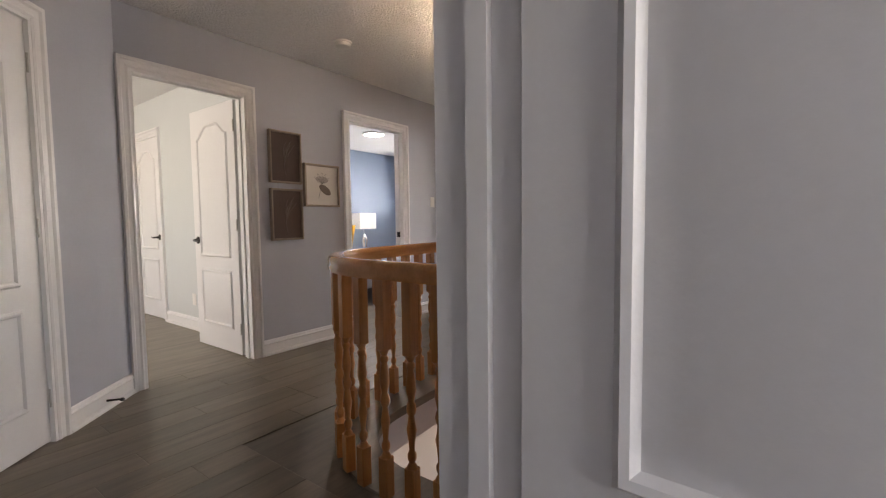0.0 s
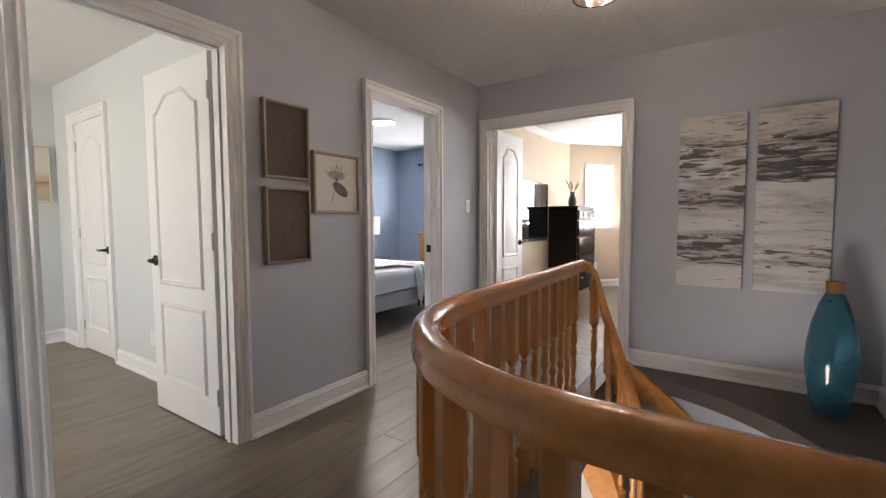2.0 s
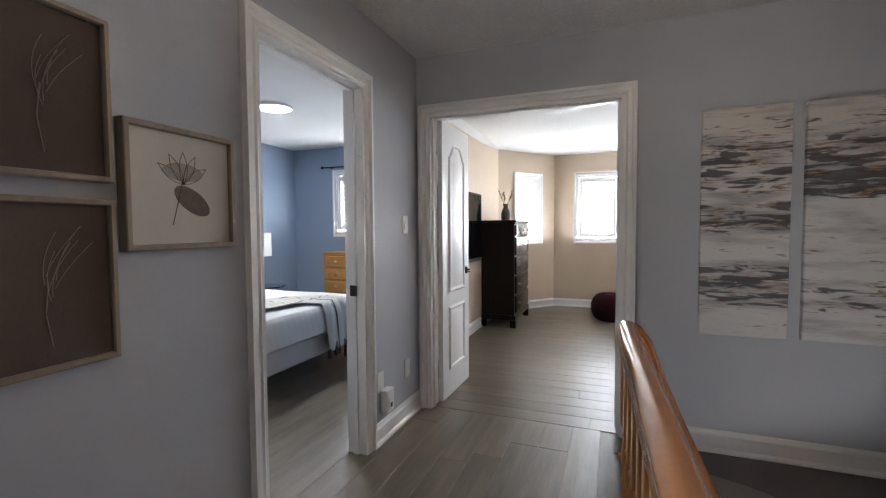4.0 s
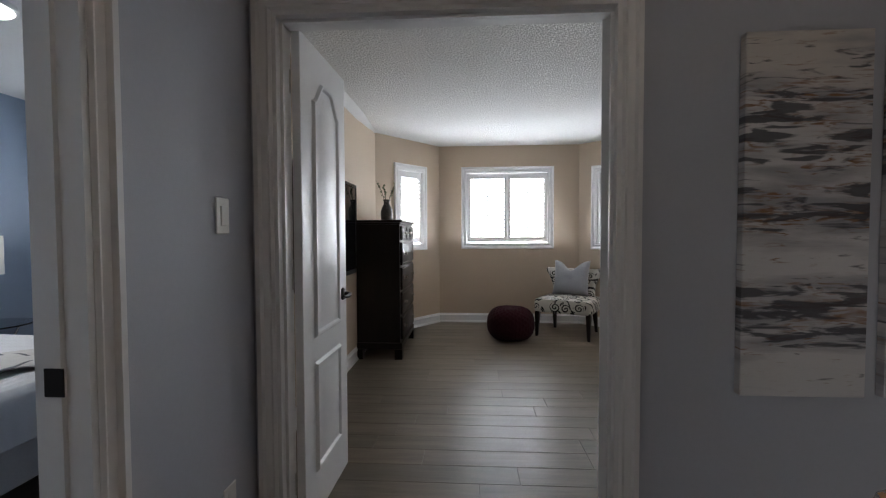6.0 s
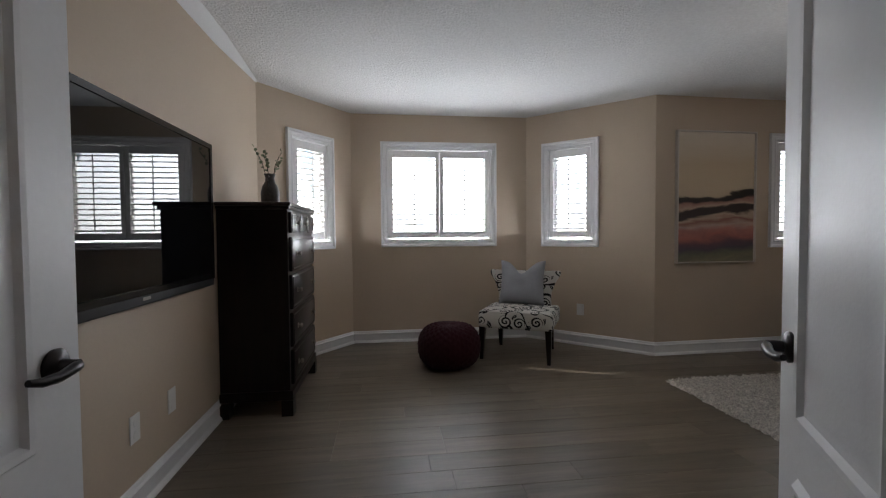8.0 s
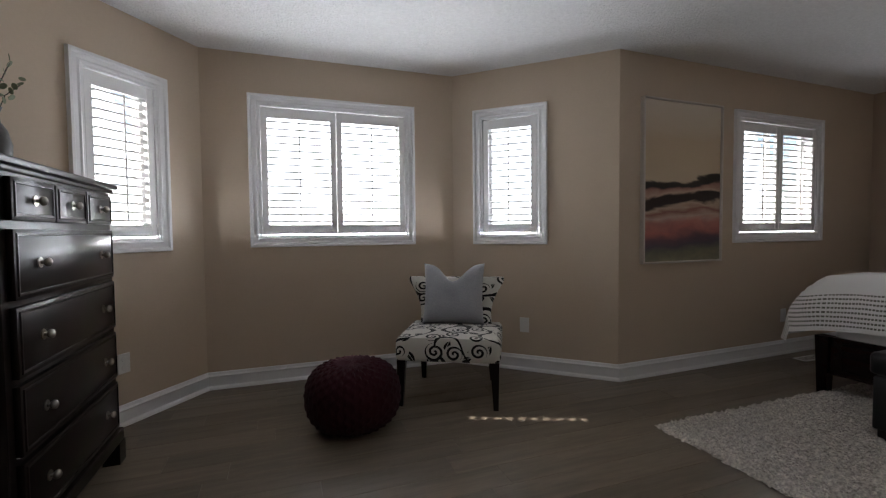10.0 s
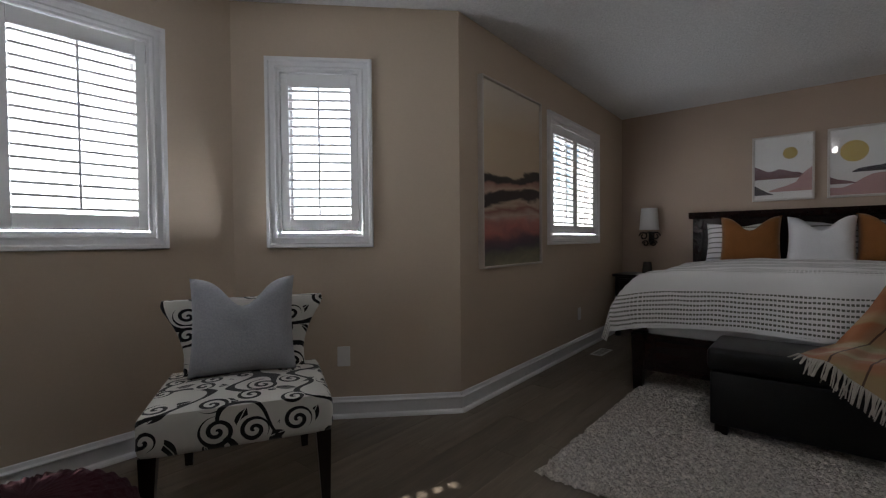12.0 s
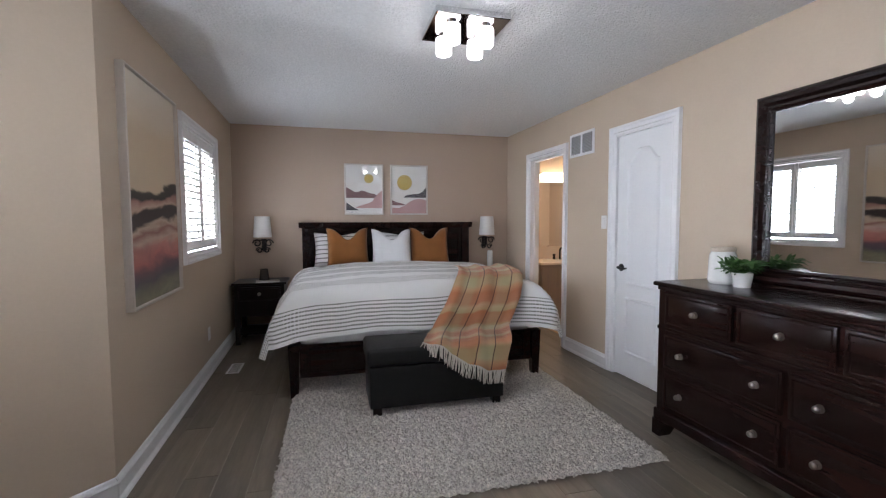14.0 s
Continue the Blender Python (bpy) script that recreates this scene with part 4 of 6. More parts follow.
def streak_art(name, bands, seed):
    """Paint dragged sideways across white, in bands up the height of the canvas."""
    m = material(name, (0.6, 0.6, 0.6), 0.55, vary=0.02)
    N = Nodes(m)
    v = N.coords("Object")
    sx, sy, sz = N.split(v)
    st = N.coords("Object", (4.2, 1.0, 27.0))
    off = N.nt.nodes.new("ShaderNodeVectorMath")
    off.inputs[1].default_value = (seed, seed * 0.7, seed * 1.3)
    N.put(off.inputs[0], st)
    st = off.outputs[0]
    n1, n2, n3 = N.noise(st, 1.5, 7, 0.6), N.noise(st, 2.7, 7, 0.9), N.noise(st, 0.7, 5, 0.3)
    mask = N.split(N.ramp(N.math("DIVIDE", sz, 1.225), bands))[0]
    warm = N.noise(N.coords("Object", (2.2, 1.0, 9.0)), 2.0, 4, 0.4)
    dark = N.range(N.math("ADD", n1, N.math("MULTIPLY", mask, 0.29)), 0.665, 0.74)
    brown = N.range(N.math("ADD", n2, N.math("MULTIPLY", mask, 0.25)), 0.63, 0.73)
    soft = N.range(N.math("ADD", n3, N.math("MULTIPLY", mask, 0.22)), 0.52, 0.75)
    c = N.mix(N.range(sz, 0.85, 1.2, 0.0, 0.55), (0.62, 0.61, 0.62), (0.56, 0.50, 0.44))
    c = N.mix(N.math("MULTIPLY", soft, 0.85), c, (0.30, 0.30, 0.335))
    c = N.mix(N.math("MULTIPLY", brown, N.range(warm, 0.40, 0.60)), c, (0.24, 0.125, 0.06))
    c = N.mix(N.math("MULTIPLY", dark, 0.88), c, (0.05, 0.052, 0.066))
    N.base(c)
    N.bump(N.math("ADD", n1, n2), 0.004)
    return m


G = lambda v: (v, v, v)
ART1 = streak_art("streaked paint one", [(0.0, G(0.0)), (0.12, G(0.05)), (0.20, G(0.75)), (0.28, G(0.75)), (0.34, G(0.1)), (0.44, G(0.15)), (0.50, G(0.75)), (0.56, G(0.6)), (0.60, G(0.2)), (0.66, G(0.5)), (0.80, G(0.65)), (0.86, G(0.55)), (0.90, G(0.2)), (1.0, G(0.15))], 3.1)
ART2 = streak_art("streaked paint two", [(0.0, G(0.0)), (0.10, G(0.2)), (0.16, G(0.5)), (0.24, G(0.5)), (0.28, G(0.05)), (0.42, G(0.15)), (0.58, G(0.05)), (0.62, G(0.8)), (0.74, G(0.85)), (0.82, G(0.7)), (0.88, G(0.2)), (1.0, G(0.0))], 8.7)
CANVAS = material("canvas edge", (0.5, 0.48, 0.47), 0.8)
for x, mt, lb in ((-0.742, ART1, "abstract canvas with three bands of dark streaks"), (-0.275, ART2, "abstract canvas with two bands of dark streaks")):
    single("canvas_painting", boxm(-0.203, 0.0, 0, 0.203, 0.036, 1.225, 0.003), mt, pose(x, HY - 0.002, 0.668, 0, 0, 180), lb, "painting", "diptych canvases in the hall")


def plate(m, label, kind, w=0.075, h=0.118):
    """A switch or socket plate; local y out of the wall."""
    p = thing(kind, m, label, "switch" if "switch" in kind else "outlet")
    part("cover", boxm(-w / 2, 0, -h / 2, w / 2, 0.006, h / 2, 0.003), PLASTIC, p)
    if "switch" in kind:
        part("rocker", boxm(-0.017, 0.006, -0.033, 0.017, 0.010, 0.033, 0.002), PLASTIC, p)
    else:
        for z in (-0.026, 0.026):
            part("socket", lathe([(0, 0.007), (0.015, 0.007), (0.016, 0.005)], 16), PLASTIC, p).matrix_basis = pose(0, 0, z, -90) @ pose(0, 0, 0)
    return p


W_ = lambda y, z: pose(HX, y, z, 0, 0, -90)
plate(W_(4.05, 1.285), "white light switch on the grey hall wall", "light_switch")
plate(W_(4.06, 0.335), "white outlet cover on the grey hall wall", "wall_outlet")
plate(W_(3.70, 0.36), "white outlet on the grey hall wall", "wall_outlet")
plug = thing("plug_in_unit", W_(3.73, 0.245) @ pose(0, 0.006, 0), "white plug-in unit in the hall outlet", "plug-in unit")
part("body", boxm(-0.045, 0, -0.07, 0.045, 0.05, 0.07, 0.008, 2), PLASTIC, plug)
part("face", boxm(-0.03, 0.05, -0.05, 0.03, 0.053, 0.03, 0.002), PLASTIC, plug)
part("socket", boxm(-0.012, 0.053, -0.035, 0.012, 0.0545, -0.01, 0.001), BLACK, plug)
stop = thing("door_stop", hall_45 @ pose(0.27, 0.017, 0.055), "black spring door stop on the baseboard", "door stop")
part("rod", tube([(0, 0, 0), (0, 0.05, 0.004), (0, 0.075, 0.004)], [0.007, 0.006, 0.006], 8), BRONZE, stop)
part("tip", tube([(0, 0.075, 0.004), (0, 0.09, 0.004)], 0.010, 10), BLACK, stop)

smoke = thing("smoke_detector", pose(-2.086, 2.236, CEIL), "round white smoke detector on the ceiling", "smoke detector")
part("base", lathe([(0, -0.010), (0.068, -0.010), (0.068, 0)], 28), PLASTIC, smoke, smooth=40)
part("cover", lathe([(0, -0.042), (0.040, -0.042), (0.055, -0.034), (0.060, -0.010)], 28), PLASTIC, smoke, smooth=40)
hk = thing("ceiling_hook", pose(-1.83, 2.75, CEIL), "small white hook in the ceiling", "hook")
part("plate", lathe([(0, -0.006), (0.012, -0.006), (0.014, 0)], 14), PLASTIC, hk)
part("hook", tube([(0, 0, -0.005), (0, 0, -0.02), (0.01, 0, -0.03), (0.02, 0, -0.022)], 0.0022, 6), PLASTIC, hk)

BULB_GLOW = material("lit bulb", (1.0, 0.86, 0.68), 0.4, emit=45.0, emit_colour=(1.0, 0.80, 0.58))
LX, LY = -1.095, 2.535
hl = thing("ceiling_light", pose(LX, LY, CEIL), "drum ceiling light of clear glass in a dark wire cage, lit", "ceiling light")
part("canopy", lathe([(0, 0), (0.155, 0), (0.155, -0.012), (0.14, -0.022), (0.115, -0.026), (0.112, -0.05), (0.10, -0.055), (0, -0.055)], 36), BRONZE, hl, smooth=40)
gs = part("glass_shade", lathe([(0.100, -0.06), (0.104, -0.075), (0.104, -0.29), (0.098, -0.305), (0.094, -0.302), (0.100, -0.285), (0.100, -0.075), (0.096, -0.06)], 36), GLASS, hl, smooth=40)
gs.visible_shadow = False
for z in (-0.07, -0.14, -0.262):
    part("wire_ring", tube([(0.107 * math.cos(q), 0.107 * math.sin(q), z) for q in (2 * math.pi * k / 36 for k in range(37))], 0.0028, 6), BRONZE, hl)
for k in range(9):
    q = 2 * math.pi * k / 9
    c, s = math.cos(q) * 0.107, math.sin(q) * 0.107
    part("wire", tube([(c, s, -0.05), (c, s, -0.265)], 0.0024, 6), BRONZE, hl)
    if k % 2:
        q2 = q + 0.55
        part("wire", tube([(c, s, -0.20), (0.109 * math.cos(q + 0.3), 0.109 * math.sin(q + 0.3), -0.222), (0.107 * math.cos(q2), 0.107 * math.sin(q2), -0.262)], 0.0022, 6), BRONZE, hl)
part("finial", lathe([(0, -0.30), (0.006, -0.292), (0.020, -0.262), (0.022, -0.235), (0.012, -0.225), (0.010, -0.06)], 6), BRONZE, hl)
for k in range(3):
    q = 2 * math.pi * k / 3 + 0.4
    x, y = 0.052 * math.cos(q), 0.052 * math.sin(q)
    part("socket", lathe([(0, -0.20), (0.012, -0.20), (0.012, -0.235), (0.006, -0.25), (0, -0.25)], 10, None, (x, y, 0)), BRONZE, hl)
    part("bulb", lathe([(0.010, -0.20), (0.017, -0.17), (0.014, -0.13), (0.004, -0.095), (0, -0.094)], 12, None, (x, y, 0)), BULB_GLOW, hl, "glowing candle bulb", smooth=50)
    bulb("hall_bulb", (LX + 1.0 * x, LY + 1.0 * y, CEIL - 0.115), 14.5, WARM, 0.012)

# picture and outlet in the lower hall
lp = picture("picture", pose(-1.95, HY - 0.002, -1.55, 0, 0, 180), 0.45, 0.55, 0.03, 0.02, BLACK, PAPER, "black framed white print in the lower hall")
plate(pose(HX, 3.45, -2.3, 0, 0, -90), "white outlet on the lower hall wall", "wall_outlet")

# ---- bedroom: bed ----
BX0, BX1, BY0, BY1 = 1.60, 3.68, 5.15, 7.17
BC = (BY0 + BY1) / 2
bed = thing("bed", pose(BX0, BC, 0), "king bed with espresso wood headboard and low panelled footboard", "bed")
HW = (BY1 - BY0) / 2
for s in (-1, 1):
    bm = bmesh.new()
    vs = [bm.verts.new((x, s * (HW - 0.04) + y, z)) for x, y, z in ((0.012, -0.028, 0), (0.068, -0.028, 0), (0.068, 0.028, 0), (0.012, 0.028, 0), (0, -0.04, 0.40), (0.08, -0.04, 0.40), (0.08, 0.04, 0.40), (0, 0.04, 0.40))]
    for q in ((3, 2, 1, 0), (4, 5, 6, 7), (0, 1, 5, 4), (1, 2, 6, 5), (2, 3, 7, 6), (3, 0, 4, 7)):
        bm.faces.new([vs[i] for i in q])
    part("leg", bm, ESPRESSO, bed)
part("footboard", boxm(0.02, -HW + 0.08, 0.15, 0.06, HW - 0.08, 0.40, 0.004), ESPRESSO, bed)
for k in range(3):
    y0 = -HW + 0.12 + k * (2 * HW - 0.24) / 3
    part("footboard_panel", outline_ring([(x, z) for x, z in rect(y0 + 0.03, 0.19, y0 + (2 * HW - 0.24) / 3 - 0.03, 0.37)], [(-0.02, 0.002), (-0.008, 0.002), (-0.004, 0.009), (0.004, 0.009), (0.006, 0.0)], fill=True), ESPRESSO, bed).matrix_basis = pose(0.02, 0, 0, 0, 0, 90) @ Matrix.Diagonal((1, 1, 1, 1))
for s in (-1, 1):
    part("side_rail", boxm(0.07, s * (HW - 0.06) - 0.015, 0.17, 2.0, s * (HW - 0.06) + 0.015, 0.38, 0.003), ESPRESSO, bed)
    part("headboard_post", boxm(1.99, s * (HW - 0.045) - 0.045, 0, 2.06, s * (HW - 0.045) + 0.045, 1.24, 0.004), ESPRESSO, bed)
part("headboard", boxm(2.01, -HW + 0.08, 0.25, 2.05, HW - 0.08, 1.24, 0.003), ESPRESSO, bed)
for k in range(3):
    y0 = -HW + 0.10 + k * (2 * HW - 0.20) / 3
    bm = outline_ring(rect(y0 + 0.04, 0.55, y0 + (2 * HW - 0.20) / 3 - 0.04, 1.16), [(-0.03, 0.003), (-0.010, 0.003), (-0.005, 0.014), (0.006, 0.014), (0.008, 0.0)], fill=True)
    part("headboard_panel", bm, ESPRESSO, bed).matrix_basis = pose(2.01, 0, 0, 0, 0, 90)
part("headboard_cap", prism([(1.965, 1.305), (2.085, 1.305), (2.085, 1.27), (2.07, 1.24), (1.985, 1.24), (1.97, 1.27)], -HW - 0.035, HW + 0.035, axis="y"), ESPRESSO, bed, "moulded headboard cap")
MATTRESS = cloth("white mattress ticking", (0.7, 0.7, 0.7))
single("mattress", boxm(-0.98, -0.93, 0, 0.98, 0.93, 0.36, 0.06, 3), MATTRESS, pose(BX0 + 1.02, BC, 0.36), "thick white mattress on the bed frame", "mattress", smooth=40)

DUVET = cloth("striped white duvet", (0.72, 0.71, 0.70), vary=0.03)
N = Nodes(DUVET)
uv = N.coords("UV")
u_, v_, w_ = N.split(uv)
wob = N.math("MULTIPLY", N.math("SUBTRACT", N.noise(uv, 7, 3), 0.5), 0.010)
q = N.math("ADD", v_, wob)
row = N.math("LESS_THAN", N.math("FRACT", N.math("DIVIDE", q, 0.0295)), 0.42)
dash = N.math("LESS_THAN", N.math("FRACT", N.math("ADD", N.math("DIVIDE", u_, 0.019), N.math("MULTIPLY", N.noise(uv, 30, 2), 0.4))), 0.72)
frac = N.math("DIVIDE", v_, 2.0)
dashed = N.split(N.ramp(frac, [(0.0, G(0)), (0.868, G(1)), (0.987, G(0))], True))[0]
dense = N.split(N.ramp(frac, [(0.0, G(0)), (0.62, G(1)), (0.79, G(0))], True))[0]
lines = N.split(N.ramp(frac, [(0.0, G(0)), (0.10, G(1)), (0.20, G(0)), (0.25, G(1)), (0.37, G(0)), (0.42, G(1)), (0.52, G(0))], True))[0]
fine_row = N.math("LESS_THAN", N.math("FRACT", N.math("DIVIDE", q, 0.024)), 0.42)
wide_row = N.math("LESS_THAN", N.math("FRACT", N.math("DIVIDE", q, 0.050)), 0.36)
c = N.mix(N.math("MULTIPLY", N.math("MULTIPLY", dense, fine_row), N.math("MULTIPLY", dash, 0.95)), (0.72, 0.71, 0.70), (0.17, 0.165, 0.14))
c = N.mix(N.math("MULTIPLY", N.math("MULTIPLY", lines, wide_row), 1.0), c, (0.12, 0.12, 0.11))
c = N.mix(N.math("MULTIPLY", N.math("MULTIPLY", dashed, row), dash), c, (0.12, 0.12, 0.10))
N.base(c)
grid, uvs = [], []
LQ, TOP = 1.56, 0.80
for i in range(0, 73):
    p = -1.44 + 2.88 * i / 72
    r, ru = [], []
    for j in range(0, 57):
        qd = 1.99 * j / 56
        oy, ox = max(0.0, abs(p) - 0.93), max(0.0, qd - LQ)
        f = lambda o: 0.10 * (1 - math.exp(-o / 0.07))
        ln = 0.94 * max(oy, ox) + 0.10 * min(oy, ox)
        ln = ln - 0.05 * (1 - math.exp(-ln / 0.05))
        y = (min(abs(p), 0.93) + f(oy) + 0.30 * oy) * (1 if p > 0 else -1)
        x = 3.24 - (min(qd, LQ) + f(ox) + 0.12 * ox)
        crown = 0.05 * (1 - (p / 1.0) ** 2) if abs(p) < 1 else 0.0
        z = TOP + crown + 0.02 * math.exp(-((qd - 0.2) / 0.25) ** 2) - ln
        z += 0.014 * noise.noise((p * 2.2, qd * 2.6, 1.3)) + 0.006 * noise.noise((p * 7, qd * 6, 4.3))
        hang = min(1.0, (oy + ox) / 0.15)
        y += hang * 0.022 * math.sin(qd * 15 + 1.1 * noise.noise((qd * 3, 0, 5))) * (1 if p > 0 else -1) * min(1, oy / 0.1)
        x -= hang * 0.020 * math.sin(p * 11 + 1.5) * min(1, ox / 0.1)
        r.append((x, BC + y, max(0.30, z)))
        ru.append((p, qd))
    grid.append(r), uvs.append(ru)
single("duvet", sheet(grid, 0.0, uvs), DUVET, Matrix(), "white duvet with rows of black stitched dashes, spread over the bed", "duvet", smooth=80)

RUST = cloth("rust velvet", (0.24, 0.095, 0.025), vary=0.15)
WHITE_C = cloth("white cushion cotton", (0.68, 0.68, 0.69))
STRIPE_C = cloth("striped sham", (0.66, 0.66, 0.67))
N = Nodes(STRIPE_C)
sx, sy, sz = N.split(N.coords("Object"))
N.base(N.mix(N.math("LESS_THAN", N.math("FRACT", N.math("DIVIDE", sz, 0.05)), 0.25), (0.66, 0.66, 0.67), (0.2, 0.2, 0.2)))


def pillow_on(name, y, x, z, w, h, t, lean, mat, label, chop, turn=0.0):
    return single(name, cushion(w, h, t, chop), mat, pose(x, y, z, 0, 0, 90 + turn) @ pose(0, 0, 0, lean), label, "pillow", "pillows on the bed", smooth=70)


for y, mt in ((6.76, STRIPE_C), (6.02, STRIPE_C)):
    pillow_on("pillow_sham", y, 3.46, 0.78, 0.56, 0.42, 0.17, 14, mt, "white sham with dark stripes leaning on the headboard", 0.03)
pillow_on("pillow", 6.66, 3.32, 0.80, 0.47, 0.46, 0.17, 16, RUST, "rust-brown velvet cushion with a dented top", 0.15, 3)
pillow_on("pillow", 6.17, 3.27, 0.80, 0.46, 0.45, 0.17, 18, WHITE_C, "white cushion with a dented top", 0.15, -2)
pillow_on("pillow", 5.72, 3.31, 0.80, 0.47, 0.46, 0.17, 16, RUST, "rust-brown velvet cushion with a dented top", 0.15, -4)

LEATHER = material("black leather", (0.0072, 0.0072, 0.0078), 0.38, vary=0.2, bump=0.0012, bump_scale=180, spec=0.25)
bench = thing("storage_bench", pose(1.30, 6.15, 0.02), "black leather storage bench at the foot of the bed", "bench")
part("body", boxm(-0.19, -0.47, 0.05, 0.19, 0.47, 0.33, 0.012, 2), LEATHER, bench, smooth=40)
part("lid", boxm(-0.205, -0.485, 0.335, 0.205, 0.485, 0.455, 0.028, 3), LEATHER, bench, "padded black lid", smooth=40)
for x in (-0.15, 0.15):
    for y in (-0.42, 0.42):
        part("foot", boxm(x - 0.03, y - 0.03, 0, x + 0.03, y + 0.03, 0.052, 0.004), BLACKWOOD, bench)

PLAID = cloth("plaid throw wool", (0.6, 0.4, 0.25))
N = Nodes(PLAID)
uv = N.coords("UV")
u_, v_, w_ = N.split(uv)
wv = N.ramp(N.math("FRACT", N.math("DIVIDE", N.math("ADD", v_, N.math("MULTIPLY", N.noise(uv, 6, 3), 0.05)), 0.44)), [(0.0, (0.35, 0.115, 0.05)), (0.20, (0.38, 0.17, 0.09)), (0.27, (0.36, 0.31, 0.16)), (0.46, (0.40, 0.35, 0.20)), (0.53, (0.46, 0.25, 0.13)), (0.62, (0.34, 0.11, 0.048)), (0.80, (0.37, 0.15, 0.08)), (0.88, (0.46, 0.36, 0.22)), (0.96, (0.40, 0.33, 0.18)), (1.0, (0.35, 0.115, 0.05))])
wu = N.ramp(N.math("FRACT", N.math("DIVIDE", u_, 0.31)), [(0.0, (0.37, 0.17, 0.09)), (0.30, (0.38, 0.20, 0.11)), (0.40, (0.38, 0.33, 0.19)), (0.65, (0.42, 0.34, 0.21)), (0.78, (0.42, 0.18, 0.08)), (1.0, (0.37, 0.17, 0.09))])
stripe = N.math("LESS_THAN", N.math("ABSOLUTE", N.math("SUBTRACT", N.math("FRACT", N.math("ADD", N.math("DIVIDE", u_, 0.13), N.math("MULTIPLY", N.noise(uv, 5, 2), 0.12))), 0.5)), 0.032)
N.base(N.mix(N.math("MULTIPLY", stripe, 0.85), N.mix(0.40, wv, wu), (0.07, 0.035, 0.03)))
path = [(2.15, 0.893, 5.50), (1.95, 0.900, 5.52), (1.78, 0.893, 5.55), (1.66, 0.868, 5.58), (1.565, 0.79, 5.62), (1.525, 0.68, 5.66), (1.512, 0.57, 5.71), (1.49, 0.497, 5.75), (1.40, 0.490, 5.79), (1.25, 0.490, 5.83), (1.12, 0.488, 5.86), (1.075, 0.46, 5.87), (1.068, 0.40, 5.88), (1.066, 0.33, 5.885), (1.066, 0.28, 5.89)]
n = 56
fine_path = []
for k in range(n + 1):
    s = k / n * (len(path) - 1)
    i = min(int(s), len(path) - 2)
    fine_path.append(Vector(path[i]).lerp(Vector(path[i + 1]), s - i))
grid, uvs, tails = [], [], []
for i in range(41):
    w = -0.31 + 0.62 * i / 40
    reach = 1.0 - 0.30 * max(0.0, (w + 0.16) / 0.47)
    r, ru, run, last = [], [], 0.0, None
    for k in range(n + 1):
        s = k * reach
        i0 = min(int(s), n - 1)
        p = fine_path[i0].lerp(fine_path[i0 + 1], s - i0)
        run += (p - last).length if last else 0.0
        last = p
        pin = 0.80 + 0.22 * min(1.0, run / 0.9)
        fold = 0.030 * math.sin(w * 24 + run * 2.6) + 0.016 * noise.noise((w * 8, run * 4, 2))
        r.append((p.x - 0.006 - max(0, fold) * 0.9, p.z + w * pin + 0.10 * max(0.0, run - 0.45), p.y + max(0.0, fold) * 0.8))
        ru.append((w, run))
    grid.append(r), uvs.append(ru), tails.append((Vector(r[-1]), (Vector(r[-1]) - Vector(r[-3])).normalized()))
throw = thing("throw_blanket", Matrix(), "plaid wool throw in rust and sage draped over bed and bench", "blanket")
part("cloth", sheet(grid, 0.006, uvs), PLAID, throw, smooth=80)
FRINGE = cloth("cream fringe", (0.50, 0.46, 0.40))
bm = bmesh.new()
for k in range(80):
    s = k / 79 * 40
    i0 = min(int(s), 39)
    p, d = tails[i0][0].lerp(tails[i0 + 1][0], s - i0), tails[i0][1]
    dy = random.uniform(-0.02, 0.02)
    over = p.x > 1.10
    q1 = p + d * 0.04 + Vector((-0.006, dy * 0.5, 0.004))
    q2 = p + d * 0.085 + Vector((-0.010, dy, 0.004 if over else -0.004))
    tube([p + Vector((0, 0, 0.004)), q1, q2], [0.004, 0.0035, 0.0025], 5, bm)
part("fringe", bm, FRINGE, throw, "cream knotted fringe")

RUGM = material("cream shag rug", (0.58, 0.54, 0.49), 0.95, vary=0.42, scale=45, fine=90, bump=0.03, bump_scale=65, spec=0.1)
bm = bmesh.new()
nx, ny = 150, 150
rows = []
for i in range(nx + 1):
    r = []
    for j in range(ny + 1):
        x, y = 0.20 + 2.1 * i / nx, 5.08 + 2.07 * j / ny
        rim = min(i, nx - i, j, ny - j)
        z = 0.004 + (0.022 + random.uniform(-0.012, 0.016)) * min(1.0, rim / 2.0)
        jx = random.uniform(-0.006, 0.006) + (random.uniform(-0.012, 0.012) if rim == 0 else 0)
        r.append(bm.verts.new((x + jx, y + random.uniform(-0.006, 0.006) + (random.uniform(-0.012, 0.012) if rim == 0 else 0), z)))
    rows.append(r)
for i in range(nx):
    for j in range(ny):
        bm.faces.new((rows[i][j], rows[i + 1][j], rows[i + 1][j + 1], rows[i][j + 1]))
single("shag_rug", bm, RUGM, Matrix(), "cream shag rug under the foot of the bed", "rug", smooth=80)


def knob(parent, m, mat=NICKEL, r=0.016):
    k = part("knob", lathe([(0.006, 0), (0.006, 0.012), (r * 0.7, 0.014), (r, 0.020), (r * 0.9, 0.028), (r * 0.4, 0.033), (0, 0.034)], 14), mat, parent, "round pewter knob", smooth=50)
    k.matrix_basis = m
    back = part("backplate", lathe([(r * 1.15, 0), (r * 1.15, 0.003), (0, 0.004)], 14), mat, k)
    return k


